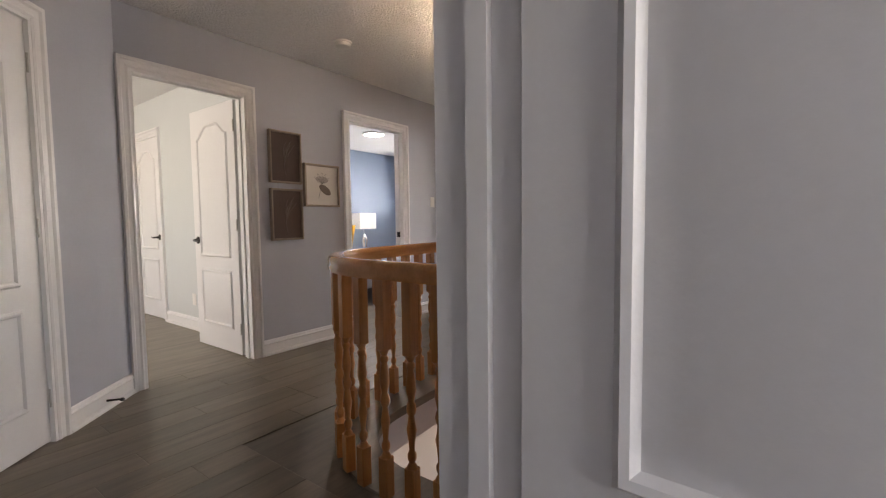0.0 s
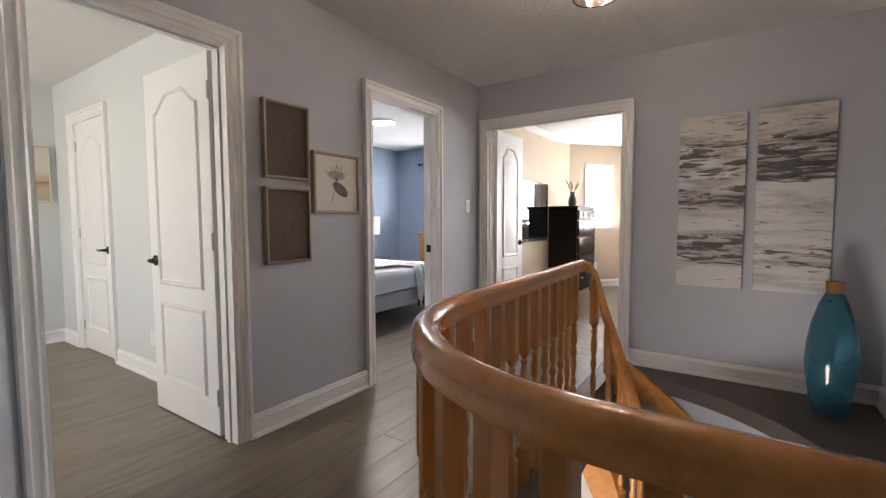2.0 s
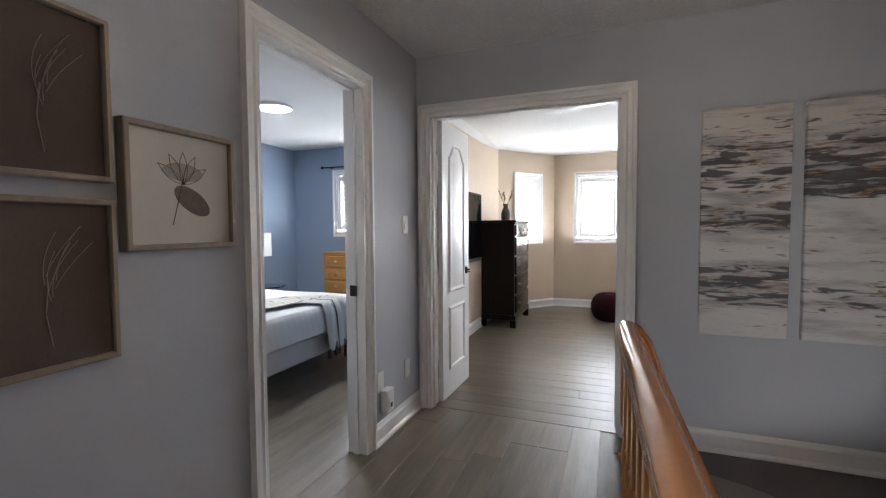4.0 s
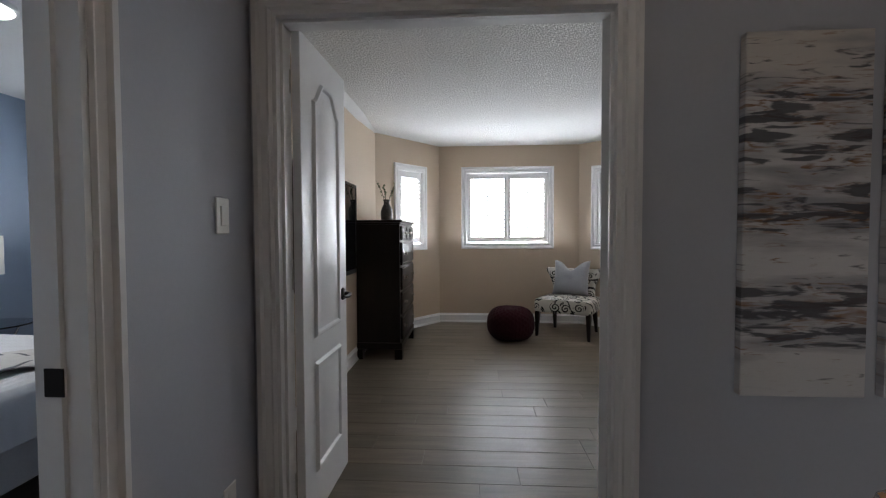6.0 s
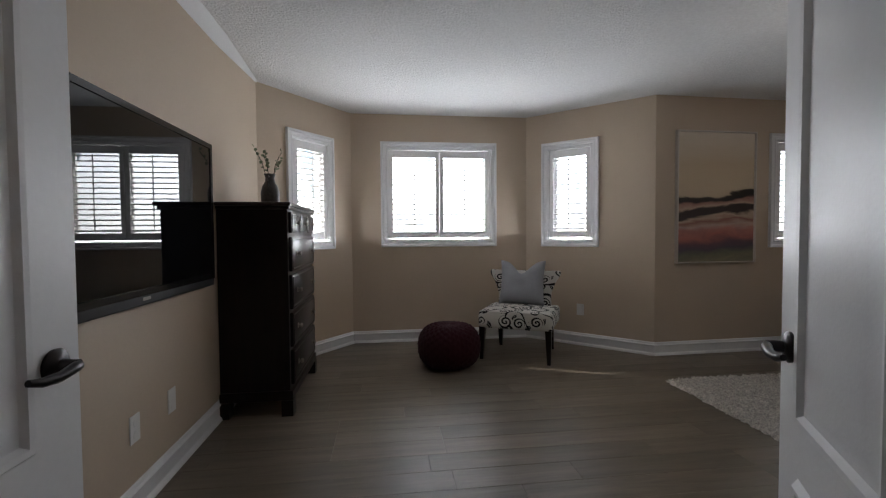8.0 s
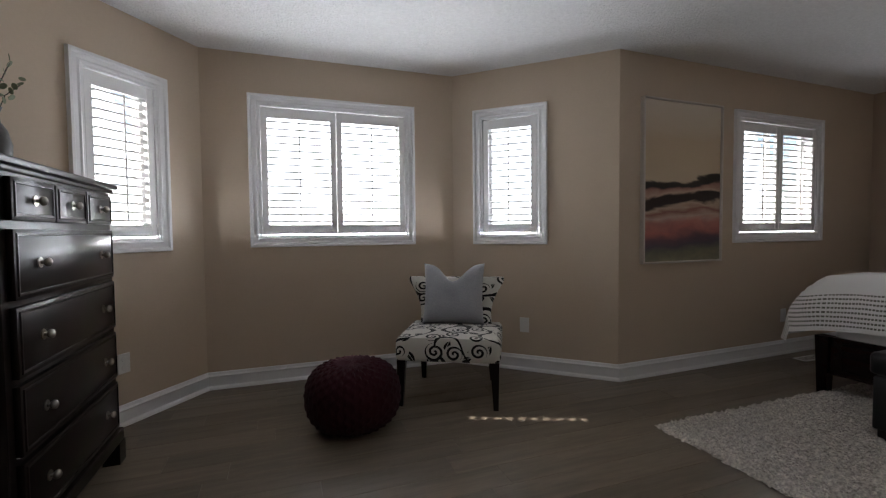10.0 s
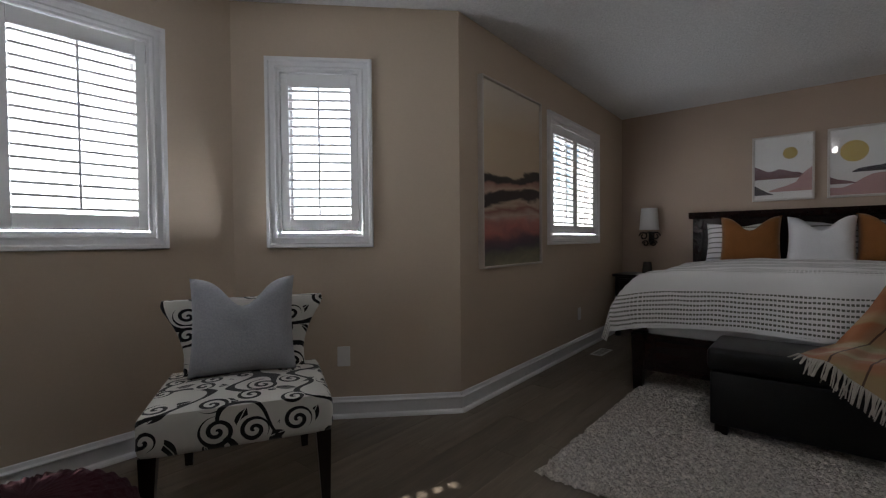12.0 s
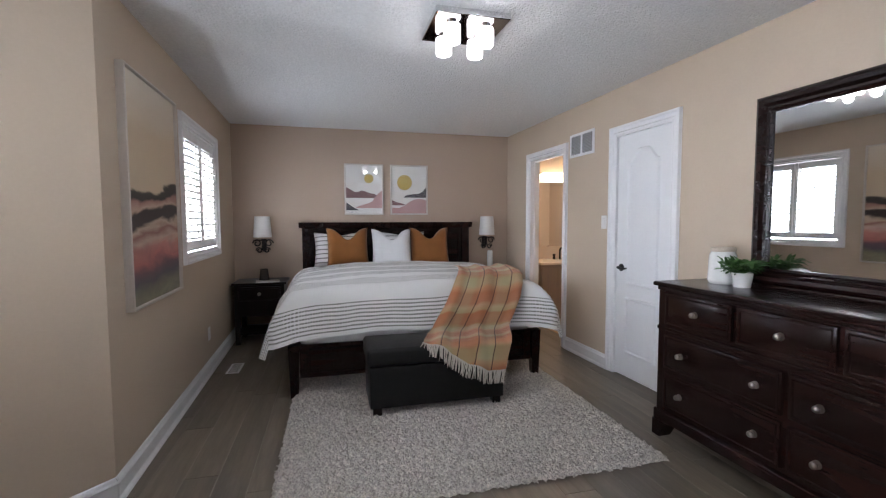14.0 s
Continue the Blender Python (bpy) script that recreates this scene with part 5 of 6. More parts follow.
def drawer(parent, x0, z0, x1, z1, mat, knobs, th=0.02):
    """A drawer front with a lipped edge; local y 0 is the case's face, -y towards the viewer."""
    d = part("drawer", boxm(x0, -th, z0, x1, 0.002, z1, 0.004, 2), mat, parent, smooth=30)
    part("drawer_bead", outline_ring(rect(x0 + 0.018, z0 + 0.018, x1 - 0.018, z1 - 0.018), [(-0.004, 0), (-0.002, 0.004), (0.004, 0.004), (0.006, 0)]), mat, d).matrix_basis = pose(0, -th, 0) @ Matrix.Diagonal((1, -1, 1, 1))
    for kx in knobs:
        knob(d, pose(kx, -th, (z0 + z1) / 2, 90))
    return d


def nightstand(y, label):
    ns = thing("nightstand", pose(3.27, y, 0, 0, 0, -90), label, "nightstand", "nightstands beside the bed")
    part("case", boxm(-0.25, 0.0, 0.30, 0.25, 0.41, 0.64, 0.003), BLACKWOOD, ns)
    part("top", boxm(-0.275, -0.02, 0.64, 0.275, 0.42, 0.665, 0.006, 2), BLACKWOOD, ns)
    for x in (-0.225, 0.225):
        for yy in (0.025, 0.385):
            part("leg", boxm(x - 0.025, yy - 0.025, 0, x + 0.025, yy + 0.025, 0.30, 0.003), BLACKWOOD, ns)
    part("shelf", boxm(-0.24, 0.02, 0.10, 0.24, 0.40, 0.125, 0.003), BLACKWOOD, ns)
    drawer(ns, -0.21, 0.47, 0.21, 0.62, BLACKWOOD, [0.0])
    return ns


nightstand(7.60, "black-brown nightstand with a drawer and open shelf")
nightstand(4.86, "black-brown nightstand by the bathroom door")
SMOKED = material("smoked glass", (0.06, 0.055, 0.05), 0.12, vary=0.15, coat=0.5)
cup = single("candle_cup", lathe([(0, 0), (0.052, 0), (0.054, 0.01), (0.040, 0.13), (0.037, 0.13), (0.048, 0.015), (0, 0.012)], 24), SMOKED, pose(3.44, 7.57, 0.665), "dark smoked glass candle cup on the nightstand", "candle cup", smooth=40)
bk = thing("magazine", pose(3.33, 7.52, 0.667, 0, 0, 8), "white magazine lying on the nightstand", "magazine")
part("cover", boxm(-0.09, -0.12, 0.006, 0.09, 0.12, 0.008), PAPER, bk)
part("pages", boxm(-0.088, -0.118, 0, 0.088, 0.118, 0.006), PLASTIC, bk)
CERAMIC = material("white glazed ceramic", (0.74, 0.73, 0.70), 0.2, vary=0.04, coat=0.4)
single("candle_holder", lathe([(0, 0), (0.05, 0), (0.052, 0.02), (0.036, 0.05), (0.032, 0.10), (0.036, 0.12), (0.034, 0.26), (0.030, 0.285), (0, 0.285)], 22), CERAMIC, pose(3.42, 4.93, 0.665), "white ceramic candle holder on the nightstand", "candle holder", smooth=40)

LEAF = material("plant leaf", (0.055, 0.13, 0.03), 0.5, vary=0.35, scale=20)
LEAF_MESHES = []
for k in range(5):
    bm = bmesh.new()
    L, W = 0.05 + 0.006 * k, 0.010 + 0.002 * (k % 3)
    vs = [[bm.verts.new((sx * W * math.sin(math.pi * min(1, u * 0.94 + 0.04)) ** 0.8, L * u, 0.010 * math.sin(u * 2.4) + 0.003 * abs(sx))) for sx in (-1, 0, 1)] for u in (0, 0.25, 0.5, 0.75, 1)]
    for a, b in zip(vs, vs[1:]):
        bm.faces.new((a[0], a[1], b[1], b[0])), bm.faces.new((a[1], a[2], b[2], b[1]))
    LEAF_MESHES.append(solid("leaf", bm, LEAF, 60))


def potted_plant(m, r, h, spread, count, label, leaf_scale=1.0):
    p = thing("potted_plant", m, label, "plant")
    part("pot", lathe([(0, 0), (r * 0.78, 0), (r, h * 0.9), (r, h), (r * 0.9, h), (r * 0.86, h * 0.85), (0, h * 0.85)], 24), CERAMIC, p, "white ceramic pot", smooth=40)
    stems = []
    for k in range(count // 7):
        a, e = random.uniform(0, 6.28), random.uniform(0.35, 1.35)
        L = spread * random.uniform(0.6, 1.0)
        pts = [(math.cos(a) * L * u * math.cos(e * (1 - 0.3 * u)), math.sin(a) * L * u * math.cos(e * (1 - 0.3 * u)), h * 0.85 + L * u * math.sin(e) * (1 - 0.25 * u)) for u in (0, 0.35, 0.7, 1)]
        part("stem", tube(pts, [0.002, 0.0018, 0.0015, 0.001], 5), LEAF, p)
        for q in range(7):
            u = 0.3 + 0.7 * q / 6
            i = min(2, int(u * 3))
            c = Vector(pts[i]).lerp(Vector(pts[i + 1]), u * 3 - i)
            again("leaf", random.choice(LEAF_MESHES), p, pose(c.x, c.y, c.z, random.uniform(-30, 50), random.uniform(-30, 30), math.degrees(a) - 90 + random.uniform(-80, 80)) @ Matrix.Scale(leaf_scale * random.uniform(0.7, 1.15), 4))
    return p


potted_plant(pose(3.45, 4.76, 0.665), 0.035, 0.06, 0.06, 42, "small green plant in a white pot on the nightstand", 0.6)


SHADE = material("white lamp shade linen", (0.72, 0.71, 0.69), 0.8, vary=0.04, fine=200, bump=0.0008, bump_scale=300)


def sconce(y):
    s = thing("wall_sconce", pose(3.735, y, 1.0, 0, 0, 90), "wall sconce with a white shade on a dark scrolled bracket", "wall lamp", "bedside sconces")
    part("back_plate", boxm(-0.03, 0.0, -0.02, 0.03, 0.012, 0.12, 0.004), BRONZE, s)
    part("arm", tube([(0, 0.01, 0.02), (0, 0.06, -0.02), (0, 0.11, 0.02), (0, 0.115, 0.12)], 0.008, 8), BRONZE, s)
    for sd in (-1, 1):
        for r0, cx, cz in ((0.046, 0.064, 0.070), (0.034, 0.042, -0.010)):
            part("scroll", tube([(sd * (cx + r0 * (1 - 0.035 * k) * math.cos(k * 0.42)), 0.10, cz + r0 * (1 - 0.035 * k) * math.sin(k * 0.42)) for k in range(19)], 0.0075, 6), BRONZE, s)
    part("cross_bar", tube([(-0.10, 0.11, 0.105), (0.10, 0.11, 0.105)], 0.006, 8), BRONZE, s)
    part("shade", lathe([(0.100, 0.14), (0.082, 0.375), (0.078, 0.375), (0.096, 0.14)], 32, None, (0, 0.115, 0)), SHADE, s, "tapered white linen shade", smooth=40)
    return s


sconce(7.60)
sconce(4.90)

# prints over the bed
FRAME_PALE = material("pale wood frame", (0.62, 0.58, 0.54), 0.45, vary=0.06)
SUNCOL = material("ochre sun print", (0.50, 0.36, 0.10), 0.7, vary=0.1)
MAUVE = material("mauve print", (0.20, 0.11, 0.12), 0.7, vary=0.12)
PINK = material("dusty pink print", (0.45, 0.27, 0.26), 0.7, vary=0.12)
CHAR = material("charcoal print", (0.06, 0.055, 0.065), 0.7, vary=0.1)
ARTPAPER = material("white art paper", (0.70, 0.68, 0.66), 0.35, vary=0.02, coat=0.5)


def glaze(p, w, h, y):
    """A thin pane in front of a picture."""
    g = part("glazing", boxm(-w / 2, y, 0.012, w / 2, y + 0.002, h), GLASS, p, "clear picture glass")
    g.visible_shadow = False


def hills(pts, floor_z):
    return pts + [(pts[-1][0], floor_z), (pts[0][0], floor_z)]


def print_over_bed(y, k):
    p = picture("picture", pose(3.735, y, 1.395, 0, 0, 90), 0.47, 0.615, 0.028, 0.018, FRAME_PALE, ARTPAPER, "pale framed print of a sun over hills" if k else "pale framed print of mauve mountains under a sun", group="prints over the bed")
    y0 = 0.0152
    if k == 0:
        flat_shape("sun", ellipse(-0.057, 0.44, 0.055, 0.055), y0, y0 + 0.0006, SUNCOL, p)
        shapes = [([(-0.215, 0.335), (-0.17, 0.31), (-0.11, 0.275), (-0.07, 0.28), (-0.03, 0.297), (0.02, 0.285), (0.07, 0.262), (0.12, 0.258), (0.155, 0.235)], 0.205, MAUVE),
                  ([(-0.10, 0.095), (-0.04, 0.115), (0.03, 0.135), (0.10, 0.165), (0.13, 0.215), (0.165, 0.255), (0.215, 0.30)], 0.083, PINK),
                  ([(-0.215, 0.15), (-0.17, 0.118), (-0.12, 0.085), (-0.07, 0.060)], 0.056, CHAR)]
    else:
        flat_shape("sun", ellipse(0.058, 0.40, 0.093, 0.093), y0, y0 + 0.0006, SUNCOL, p)
        shapes = [([(-0.215, 0.09), (-0.13, 0.085), (-0.06, 0.115), (0.0, 0.16), (0.06, 0.19), (0.12, 0.20), (0.17, 0.195), (0.215, 0.18)], 0.02, PINK),
                  ([(-0.07, 0.222), (-0.03, 0.245), (0.05, 0.258), (0.12, 0.262), (0.17, 0.29), (0.215, 0.345)], 0.215, CHAR),
                  ([(-0.215, 0.185), (-0.17, 0.16), (-0.12, 0.15), (-0.07, 0.135), (-0.045, 0.122)], 0.118, MAUVE)]
    for i, (pts, fl, mt) in enumerate(shapes):
        pts = [(-x, z) for x, z in pts][::-1]  # the wall's x runs against the picture's
        flat_shape("hill", hills(pts, fl), y0, y0 + 0.0004 * (i + 1), mt, p)
    glaze(p, 0.44, 0.60, 0.019)


print_over_bed(6.445, 0)
print_over_bed(5.89, 1)

# large landscape on the north wall
LAND = material("watercolour landscape", (0.5, 0.45, 0.4), 0.5, vary=0.02)
N = Nodes(LAND)
v = N.coords("Object")
sx, sy, sz = N.split(v)
st = N.coords("Object", (1.2, 1, 3.5))
h = N.math("ADD", N.math("DIVIDE", sz, 1.235), N.math("MULTIPLY", N.math("SUBTRACT", N.noise(st, 1.6, 7, 0.5), 0.5), 0.17))
h = N.math("SUBTRACT", h, N.math("MULTIPLY", sx, -0.06))
c = N.ramp(h, [(0.0, (0.30, 0.28, 0.17)), (0.07, (0.20, 0.20, 0.13)), (0.11, (0.10, 0.08, 0.10)), (0.15, (0.16, 0.08, 0.10)), (0.20, (0.50, 0.17, 0.14)), (0.26, (0.56, 0.24, 0.19)), (0.295, (0.62, 0.45, 0.36)), (0.33, (0.30, 0.13, 0.10)), (0.35, (0.60, 0.46, 0.34)), (0.37, (0.03, 0.018, 0.018)), (0.425, (0.03, 0.02, 0.02)), (0.44, (0.56, 0.40, 0.30)), (0.47, (0.36, 0.19, 0.15)), (0.485, (0.02, 0.017, 0.016)), (0.515, (0.03, 0.025, 0.02)), (0.525, (0.62, 0.50, 0.35)), (0.75, (0.60, 0.47, 0.32)), (0.90, (0.66, 0.56, 0.44)), (1.0, (0.68, 0.60, 0.50))])
blot = N.range(N.noise(N.coords("Object", (2.0, 1, 3.0)), 3.0, 5, 0.8), 0.40, 0.66)
low = N.range(sz, 0.25, 0.50, 1.0, 0.0)
c = N.mix(N.math("MULTIPLY", N.math("MULTIPLY", blot, low), 0.32), c, (0.05, 0.045, 0.07))
N.base(c)
FRAME_SILVER = material("pale champagne frame", (0.60, 0.55, 0.50), 0.4, 0.2, vary=0.05)
nang = math.degrees(math.atan2(BAY_R1[1] - B_NE[1], BAY_R1[0] - B_NE[0]))
picture("landscape_painting", pose(1.168, 7.862, 0.86, 0, 0, nang), 0.83, 1.24, 0.042, 0.014, FRAME_SILVER, LAND, "large framed abstract landscape in sand, black and rose")

# ceiling light over the bed
CRYSTAL = material("lit crystal glass", (0.95, 0.95, 0.95), 0.15, vary=0.3, fine=60, emit=3.6, emit_colour=(1.0, 0.93, 0.90))
cl = thing("ceiling_light", pose(0.70, 6.10, CEIL), "square chrome ceiling light with four lit crystal cylinders", "ceiling light")
part("plate", boxm(-0.19, -0.205, -0.035, 0.19, 0.205, 0, 0.003), CHROME, cl)
for x in (-0.09, 0.09):
    for y in (-0.095, 0.095):
        part("socket", lathe([(0, -0.035), (0.03, -0.035), (0.03, -0.05), (0, -0.05)], 20, None, (x, y, 0)), CHROME, cl)
        g = part("glass_cylinder", lathe([(0.030, -0.05), (0.046, -0.052)] + [(0.046 + 0.002 * (k % 2), -0.055 - 0.010 * k) for k in range(9)] + [(0.046, -0.142), (0.040, -0.145), (0.038, -0.06)], 24, None, (x, y, 0)), CRYSTAL, cl, "ribbed crystal cylinder", smooth=20)
        bulb("bedroom_bulb", (0.70 + x, 6.10 + y, CEIL - 0.165), 2.4, (1.0, 0.96, 0.92), 0.03)

# ---- bedroom: dresser with mirror, chest, television ----
dr = thing("dresser", pose(0.5, 4.915, 0, 0, 0, 181.4), "wide espresso dresser with pewter knobs against the wall", "dresser")
DW, DD = 1.50, 0.40
part("case", boxm(0.01, 0.0, 0.12, DW - 0.01, DD, 0.90, 0.003), ESPRESSO, dr)
part("top", prism([(-0.025, -0.03), (DW + 0.025, -0.03), (DW + 0.025, DD), (-0.025, DD)], 0.918, 0.945, bevel=0.008), ESPRESSO, dr, "polished overhanging top", smooth=30)
part("top_moulding", boxm(-0.008, -0.014, 0.895, DW + 0.008, DD, 0.918, 0.006, 2), ESPRESSO, dr)
part("waist_moulding", boxm(-0.006, -0.012, 0.655, DW + 0.006, DD - 0.01, 0.680, 0.006, 2), ESPRESSO, dr)
part("base_moulding", boxm(-0.012, -0.02, 0.10, DW + 0.012, DD, 0.165, 0.008, 2), ESPRESSO, dr)
for x0 in (-0.015, DW - 0.105):
    part("bracket_foot", prism([(x0, 0), (x0 + 0.12, 0) if x0 > 0 else (x0 + 0.06, 0), (x0 + 0.12, 0.10), (x0, 0.10)] if x0 < 0 else [(x0 + 0.06, 0), (x0 + 0.12, 0), (x0 + 0.12, 0.10), (x0, 0.10)], -0.022, 0.06, axis="y"), ESPRESSO, dr)
for i in range(3):
    x0 = 0.06 + i * (DW - 0.10) / 3
    x1 = x0 + (DW - 0.12) / 3 - 0.02
    drawer(dr, x0, 0.70, x1, 0.885, ESPRESSO, [(x0 + x1) / 2])
for z0, z1 in ((0.435, 0.635), (0.19, 0.405)):
    for x0, x1 in ((0.06, DW / 2 + 0.01), (DW / 2 + 0.04, DW - 0.05)):
        drawer(dr, x0, z0, x1, z1, ESPRESSO, [x0 + 0.13, x1 - 0.12])
for x in (0.035, DW - 0.035):
    part("corner_post", boxm(x - 0.03, -0.012, 0.165, x + 0.03, 0.01, 0.895, 0.006, 2), ESPRESSO, dr)

MIRROR = material("mirror silver", (0.86, 0.87, 0.87), 0.02, 1.0, vary=0.0)
mr = thing("dresser_mirror", pose(0.225, 4.531, 0.945, 0, 0, 181.4), "large mirror in a moulded espresso frame standing on the dresser", "mirror")
MWID, MH = 1.04, 1.035
prof = [(0, -0.012), (0, 0.014), (0.012, 0.020), (0.020, 0.014), (0.032, 0.016), (0.046, 0.034), (0.066, 0.040), (0.080, 0.034), (0.088, 0.024), (0.09, -0.012)]
part("mirror_frame", outline_ring(rect(0.09, 0.105, MWID - 0.09, MH - 0.09), prof), ESPRESSO, mr, smooth=30).matrix_basis = Matrix.Diagonal((1, -1, 1, 1))
part("mirror_glass", boxm(0.088, -0.006, 0.103, MWID - 0.088, -0.001, MH - 0.088), MIRROR, mr)
part("back_board", boxm(0.02, 0.0, 0.02, MWID - 0.02, 0.012, MH - 0.02), BLACKWOOD, mr)
part("base_rail", boxm(0.02, -0.05, 0.0, MWID - 0.02, 0.012, 0.018, 0.004, 2), ESPRESSO, mr)

jar = thing("ceramic_jar", pose(0.335, 4.63, 0.945) @ Matrix.Scale(1.08, 4), "white glazed ceramic jar with a pale lid", "jar")
part("body", lathe([(0, 0), (0.062, 0), (0.068, 0.008), (0.070, 0.02), (0.066, 0.15), (0.055, 0.172), (0, 0.172)], 30), CERAMIC, jar, smooth=40)
part("lid", lathe([(0.055, 0.172), (0.062, 0.175), (0.062, 0.190), (0.058, 0.194), (0, 0.194)], 30), material("pale wood lid", (0.55, 0.46, 0.36), 0.6, vary=0.15), jar, "pale wooden lid", smooth=40)
potted_plant(pose(0.175, 4.665, 0.945), 0.052, 0.08, 0.125, 266, "leafy green plant in a white pot on the dresser", 0.8)

ch = thing("chest_of_drawers", pose(-2.545, 6.90, 0, 0, 0, 90), "tall black-brown chest of drawers with pewter knobs", "chest of drawers")
CW_, CD_ = 0.93, 0.425
part("case", boxm(0.012, 0.0, 0.12, CW_ - 0.012, CD_, 1.32, 0.003), BLACKWOOD, ch)
part("top", prism([(-0.02, -0.028), (CW_ + 0.02, -0.028), (CW_ + 0.02, CD_), (-0.02, CD_)], 1.335, 1.36, bevel=0.008), BLACKWOOD, ch, smooth=30)
part("top_moulding", boxm(-0.006, -0.014, 1.315, CW_ + 0.006, CD_, 1.335, 0.006, 2), BLACKWOOD, ch)
part("base_moulding", boxm(-0.01, -0.02, 0.10, CW_ + 0.01, CD_, 0.16, 0.008, 2), BLACKWOOD, ch)
for x0, x1 in ((-0.012, 0.07), (CW_ - 0.07, CW_ + 0.012)):
    part("bracket_foot", prism([(x0 + 0.0, 0), (x1, 0), (x1, 0.10), (x0, 0.10)], -0.022, 0.05, axis="y"), BLACKWOOD, ch)
    part("bracket_foot", prism([(x0 + 0.0, 0), (x1, 0), (x1, 0.10), (x0, 0.10)], CD_ - 0.06, CD_, axis="y"), BLACKWOOD, ch)
for x0, x1 in ((0.05, 0.325), (0.335, 0.595), (0.605, CW_ - 0.05)):
    drawer(ch, x0, 1.165, x1, 1.30, BLACKWOOD, [(x0 + x1) / 2])
for k in range(4):
    z0 = 0.185 + k * 0.244
    drawer(ch, 0.05, z0, CW_ - 0.05, z0 + 0.222, BLACKWOOD, [0.20, CW_ - 0.20])

jug = thing("jug_with_branches", pose(-2.74, 7.30, 1.36), "dark ceramic jug with eucalyptus twigs on the chest", "vase")
JUG = material("dark mottled ceramic", (0.05, 0.045, 0.04), 0.4, vary=0.5, scale=25)
part("body", lathe([(0, 0), (0.052, 0), (0.062, 0.03), (0.064, 0.09), (0.052, 0.14), (0.034, 0.17), (0.031, 0.20), (0.040, 0.225), (0.034, 0.225), (0.026, 0.20), (0, 0.19)], 24), JUG, jug, smooth=50)
part("handle", tube([(0.0, -0.034, 0.205), (0, -0.06, 0.20), (0, -0.068, 0.17), (0, -0.056, 0.13)], 0.007, 8), JUG, jug)
PALE_LEAF = material("grey-green leaf", (0.20, 0.23, 0.14), 0.6, vary=0.3)
for k in range(5):
    a, L = 0.9 + k * 1.25, 0.16 + 0.03 * (k % 3)
    pts = [(0.02 * math.cos(a), 0.02 * math.sin(a), 0.18), (0.05 * math.cos(a), 0.06 * math.sin(a), 0.18 + L * 0.6), (0.10 * math.cos(a), 0.13 * math.sin(a), 0.18 + L)]
    part("twig", tube(pts, 0.0018, 5), TWIG, jug)
    for q in range(6):
        u = 0.35 + 0.65 * q / 5
        c = Vector(pts[0]).lerp(Vector(pts[2]), u)
        lf = part("leaf", prism(ellipse(0, 0.012, 0.011, 0.013, 0, 10), -0.0006, 0.0006), PALE_LEAF, jug)
        lf.matrix_basis = pose(c.x, c.y, c.z + 0.01, random.uniform(20, 90), random.uniform(-40, 40), random.uniform(0, 360))

SCREEN = material("glossy black screen", (0.004, 0.004, 0.005), 0.015, vary=0.0, spec=0.5)
tv = thing("television", pose(-2.955, 6.0, 1.27, 0, 0, -90), "large flat black television hung on the wall", "television")
part("cabinet", boxm(-0.73, -0.015, -0.405, 0.73, 0.035, 0.405, 0.006, 2), BLACK, tv)
part("screen", boxm(-0.695, 0.030, -0.335, 0.695, 0.0375, 0.375), SCREEN, tv, "glossy dark screen")
part("bezel", outline_ring(rect(-0.695, -0.335, 0.695, 0.375), [(0, 0.034), (0.002, 0.042), (0.028, 0.042), (0.032, 0.034)]), material("piano black bezel", (0.012, 0.011, 0.011), 0.15, vary=0.02), tv)
part("emblem", boxm(-0.03, 0.0345, -0.385, 0.03, 0.0365, -0.372), NICKEL, tv)
part("wall_bracket", boxm(-0.2, -0.025, -0.15, 0.2, -0.01, 0.15), BLACK, tv)
for y in (5.98, 6.30):
    plate(pose(-2.975, y, 0.35, 0, 0, -90), "white outlet on the beige wall under the television", "wall_outlet")
plate(bay_l @ pose(0.60, 0, 0.365), "white outlet on the bay wall", "wall_outlet")
plate(bay_r @ pose(0.70, 0, 0.365), "white outlet on the bay wall", "wall_outlet")
plate(pose(2.42, 7.893, 0.345, 0, 0, nang), "white outlet on the beige wall beside the bed", "wall_outlet")
plate(south @ pose(SOUTH(1.69), 0, 1.30), "white light switch beside the closet door", "light_switch")

# dark colour stands in for the shade behind the grille and in the slots
VENT_D = material("vent shadow", (0.20, 0.19, 0.18), 0.8)
vt = thing("return_air_vent", south @ pose(SOUTH(2.05), 0, 2.045), "white return-air grille high on the wall", "vent")
part("backing", boxm(-0.185, 0.0, -0.095, 0.185, 0.003, 0.095), VENT_D, vt)
part("vent_frame", outline_ring(rect(-0.175, -0.088, 0.175, 0.088), [(0, 0.002), (0, 0.010), (0.022, 0.010), (0.024, 0.0)]), TRIM, vt)
part("divider", boxm(-0.010, 0.003, -0.088, 0.010, 0.011, 0.088), TRIM, vt)
sl = solid("slat", boxm(-0.079, -0.0008, -0.0038, 0.079, 0.0008, 0.0038), material("grey vent metal", (0.42, 0.43, 0.45), 0.5))
for cx in (-0.0925, 0.0925):
    for k in range(13):
        again("slat", sl, vt, pose(cx, 0.006, -0.081 + k * 0.0135, 40))
fv = thing("floor_register", pose(2.47, 7.70, 0.001), "white metal floor register in the oak floor", "vent")
part("plate", boxm(-0.14, -0.055, 0, 0.14, 0.055, 0.005, 0.002), TRIM, fv)
for k in range(9):
    part("slot", boxm(-0.115 + k * 0.027, -0.035, 0.005, -0.103 + k * 0.027, 0.035, 0.0056), VENT_D, fv)

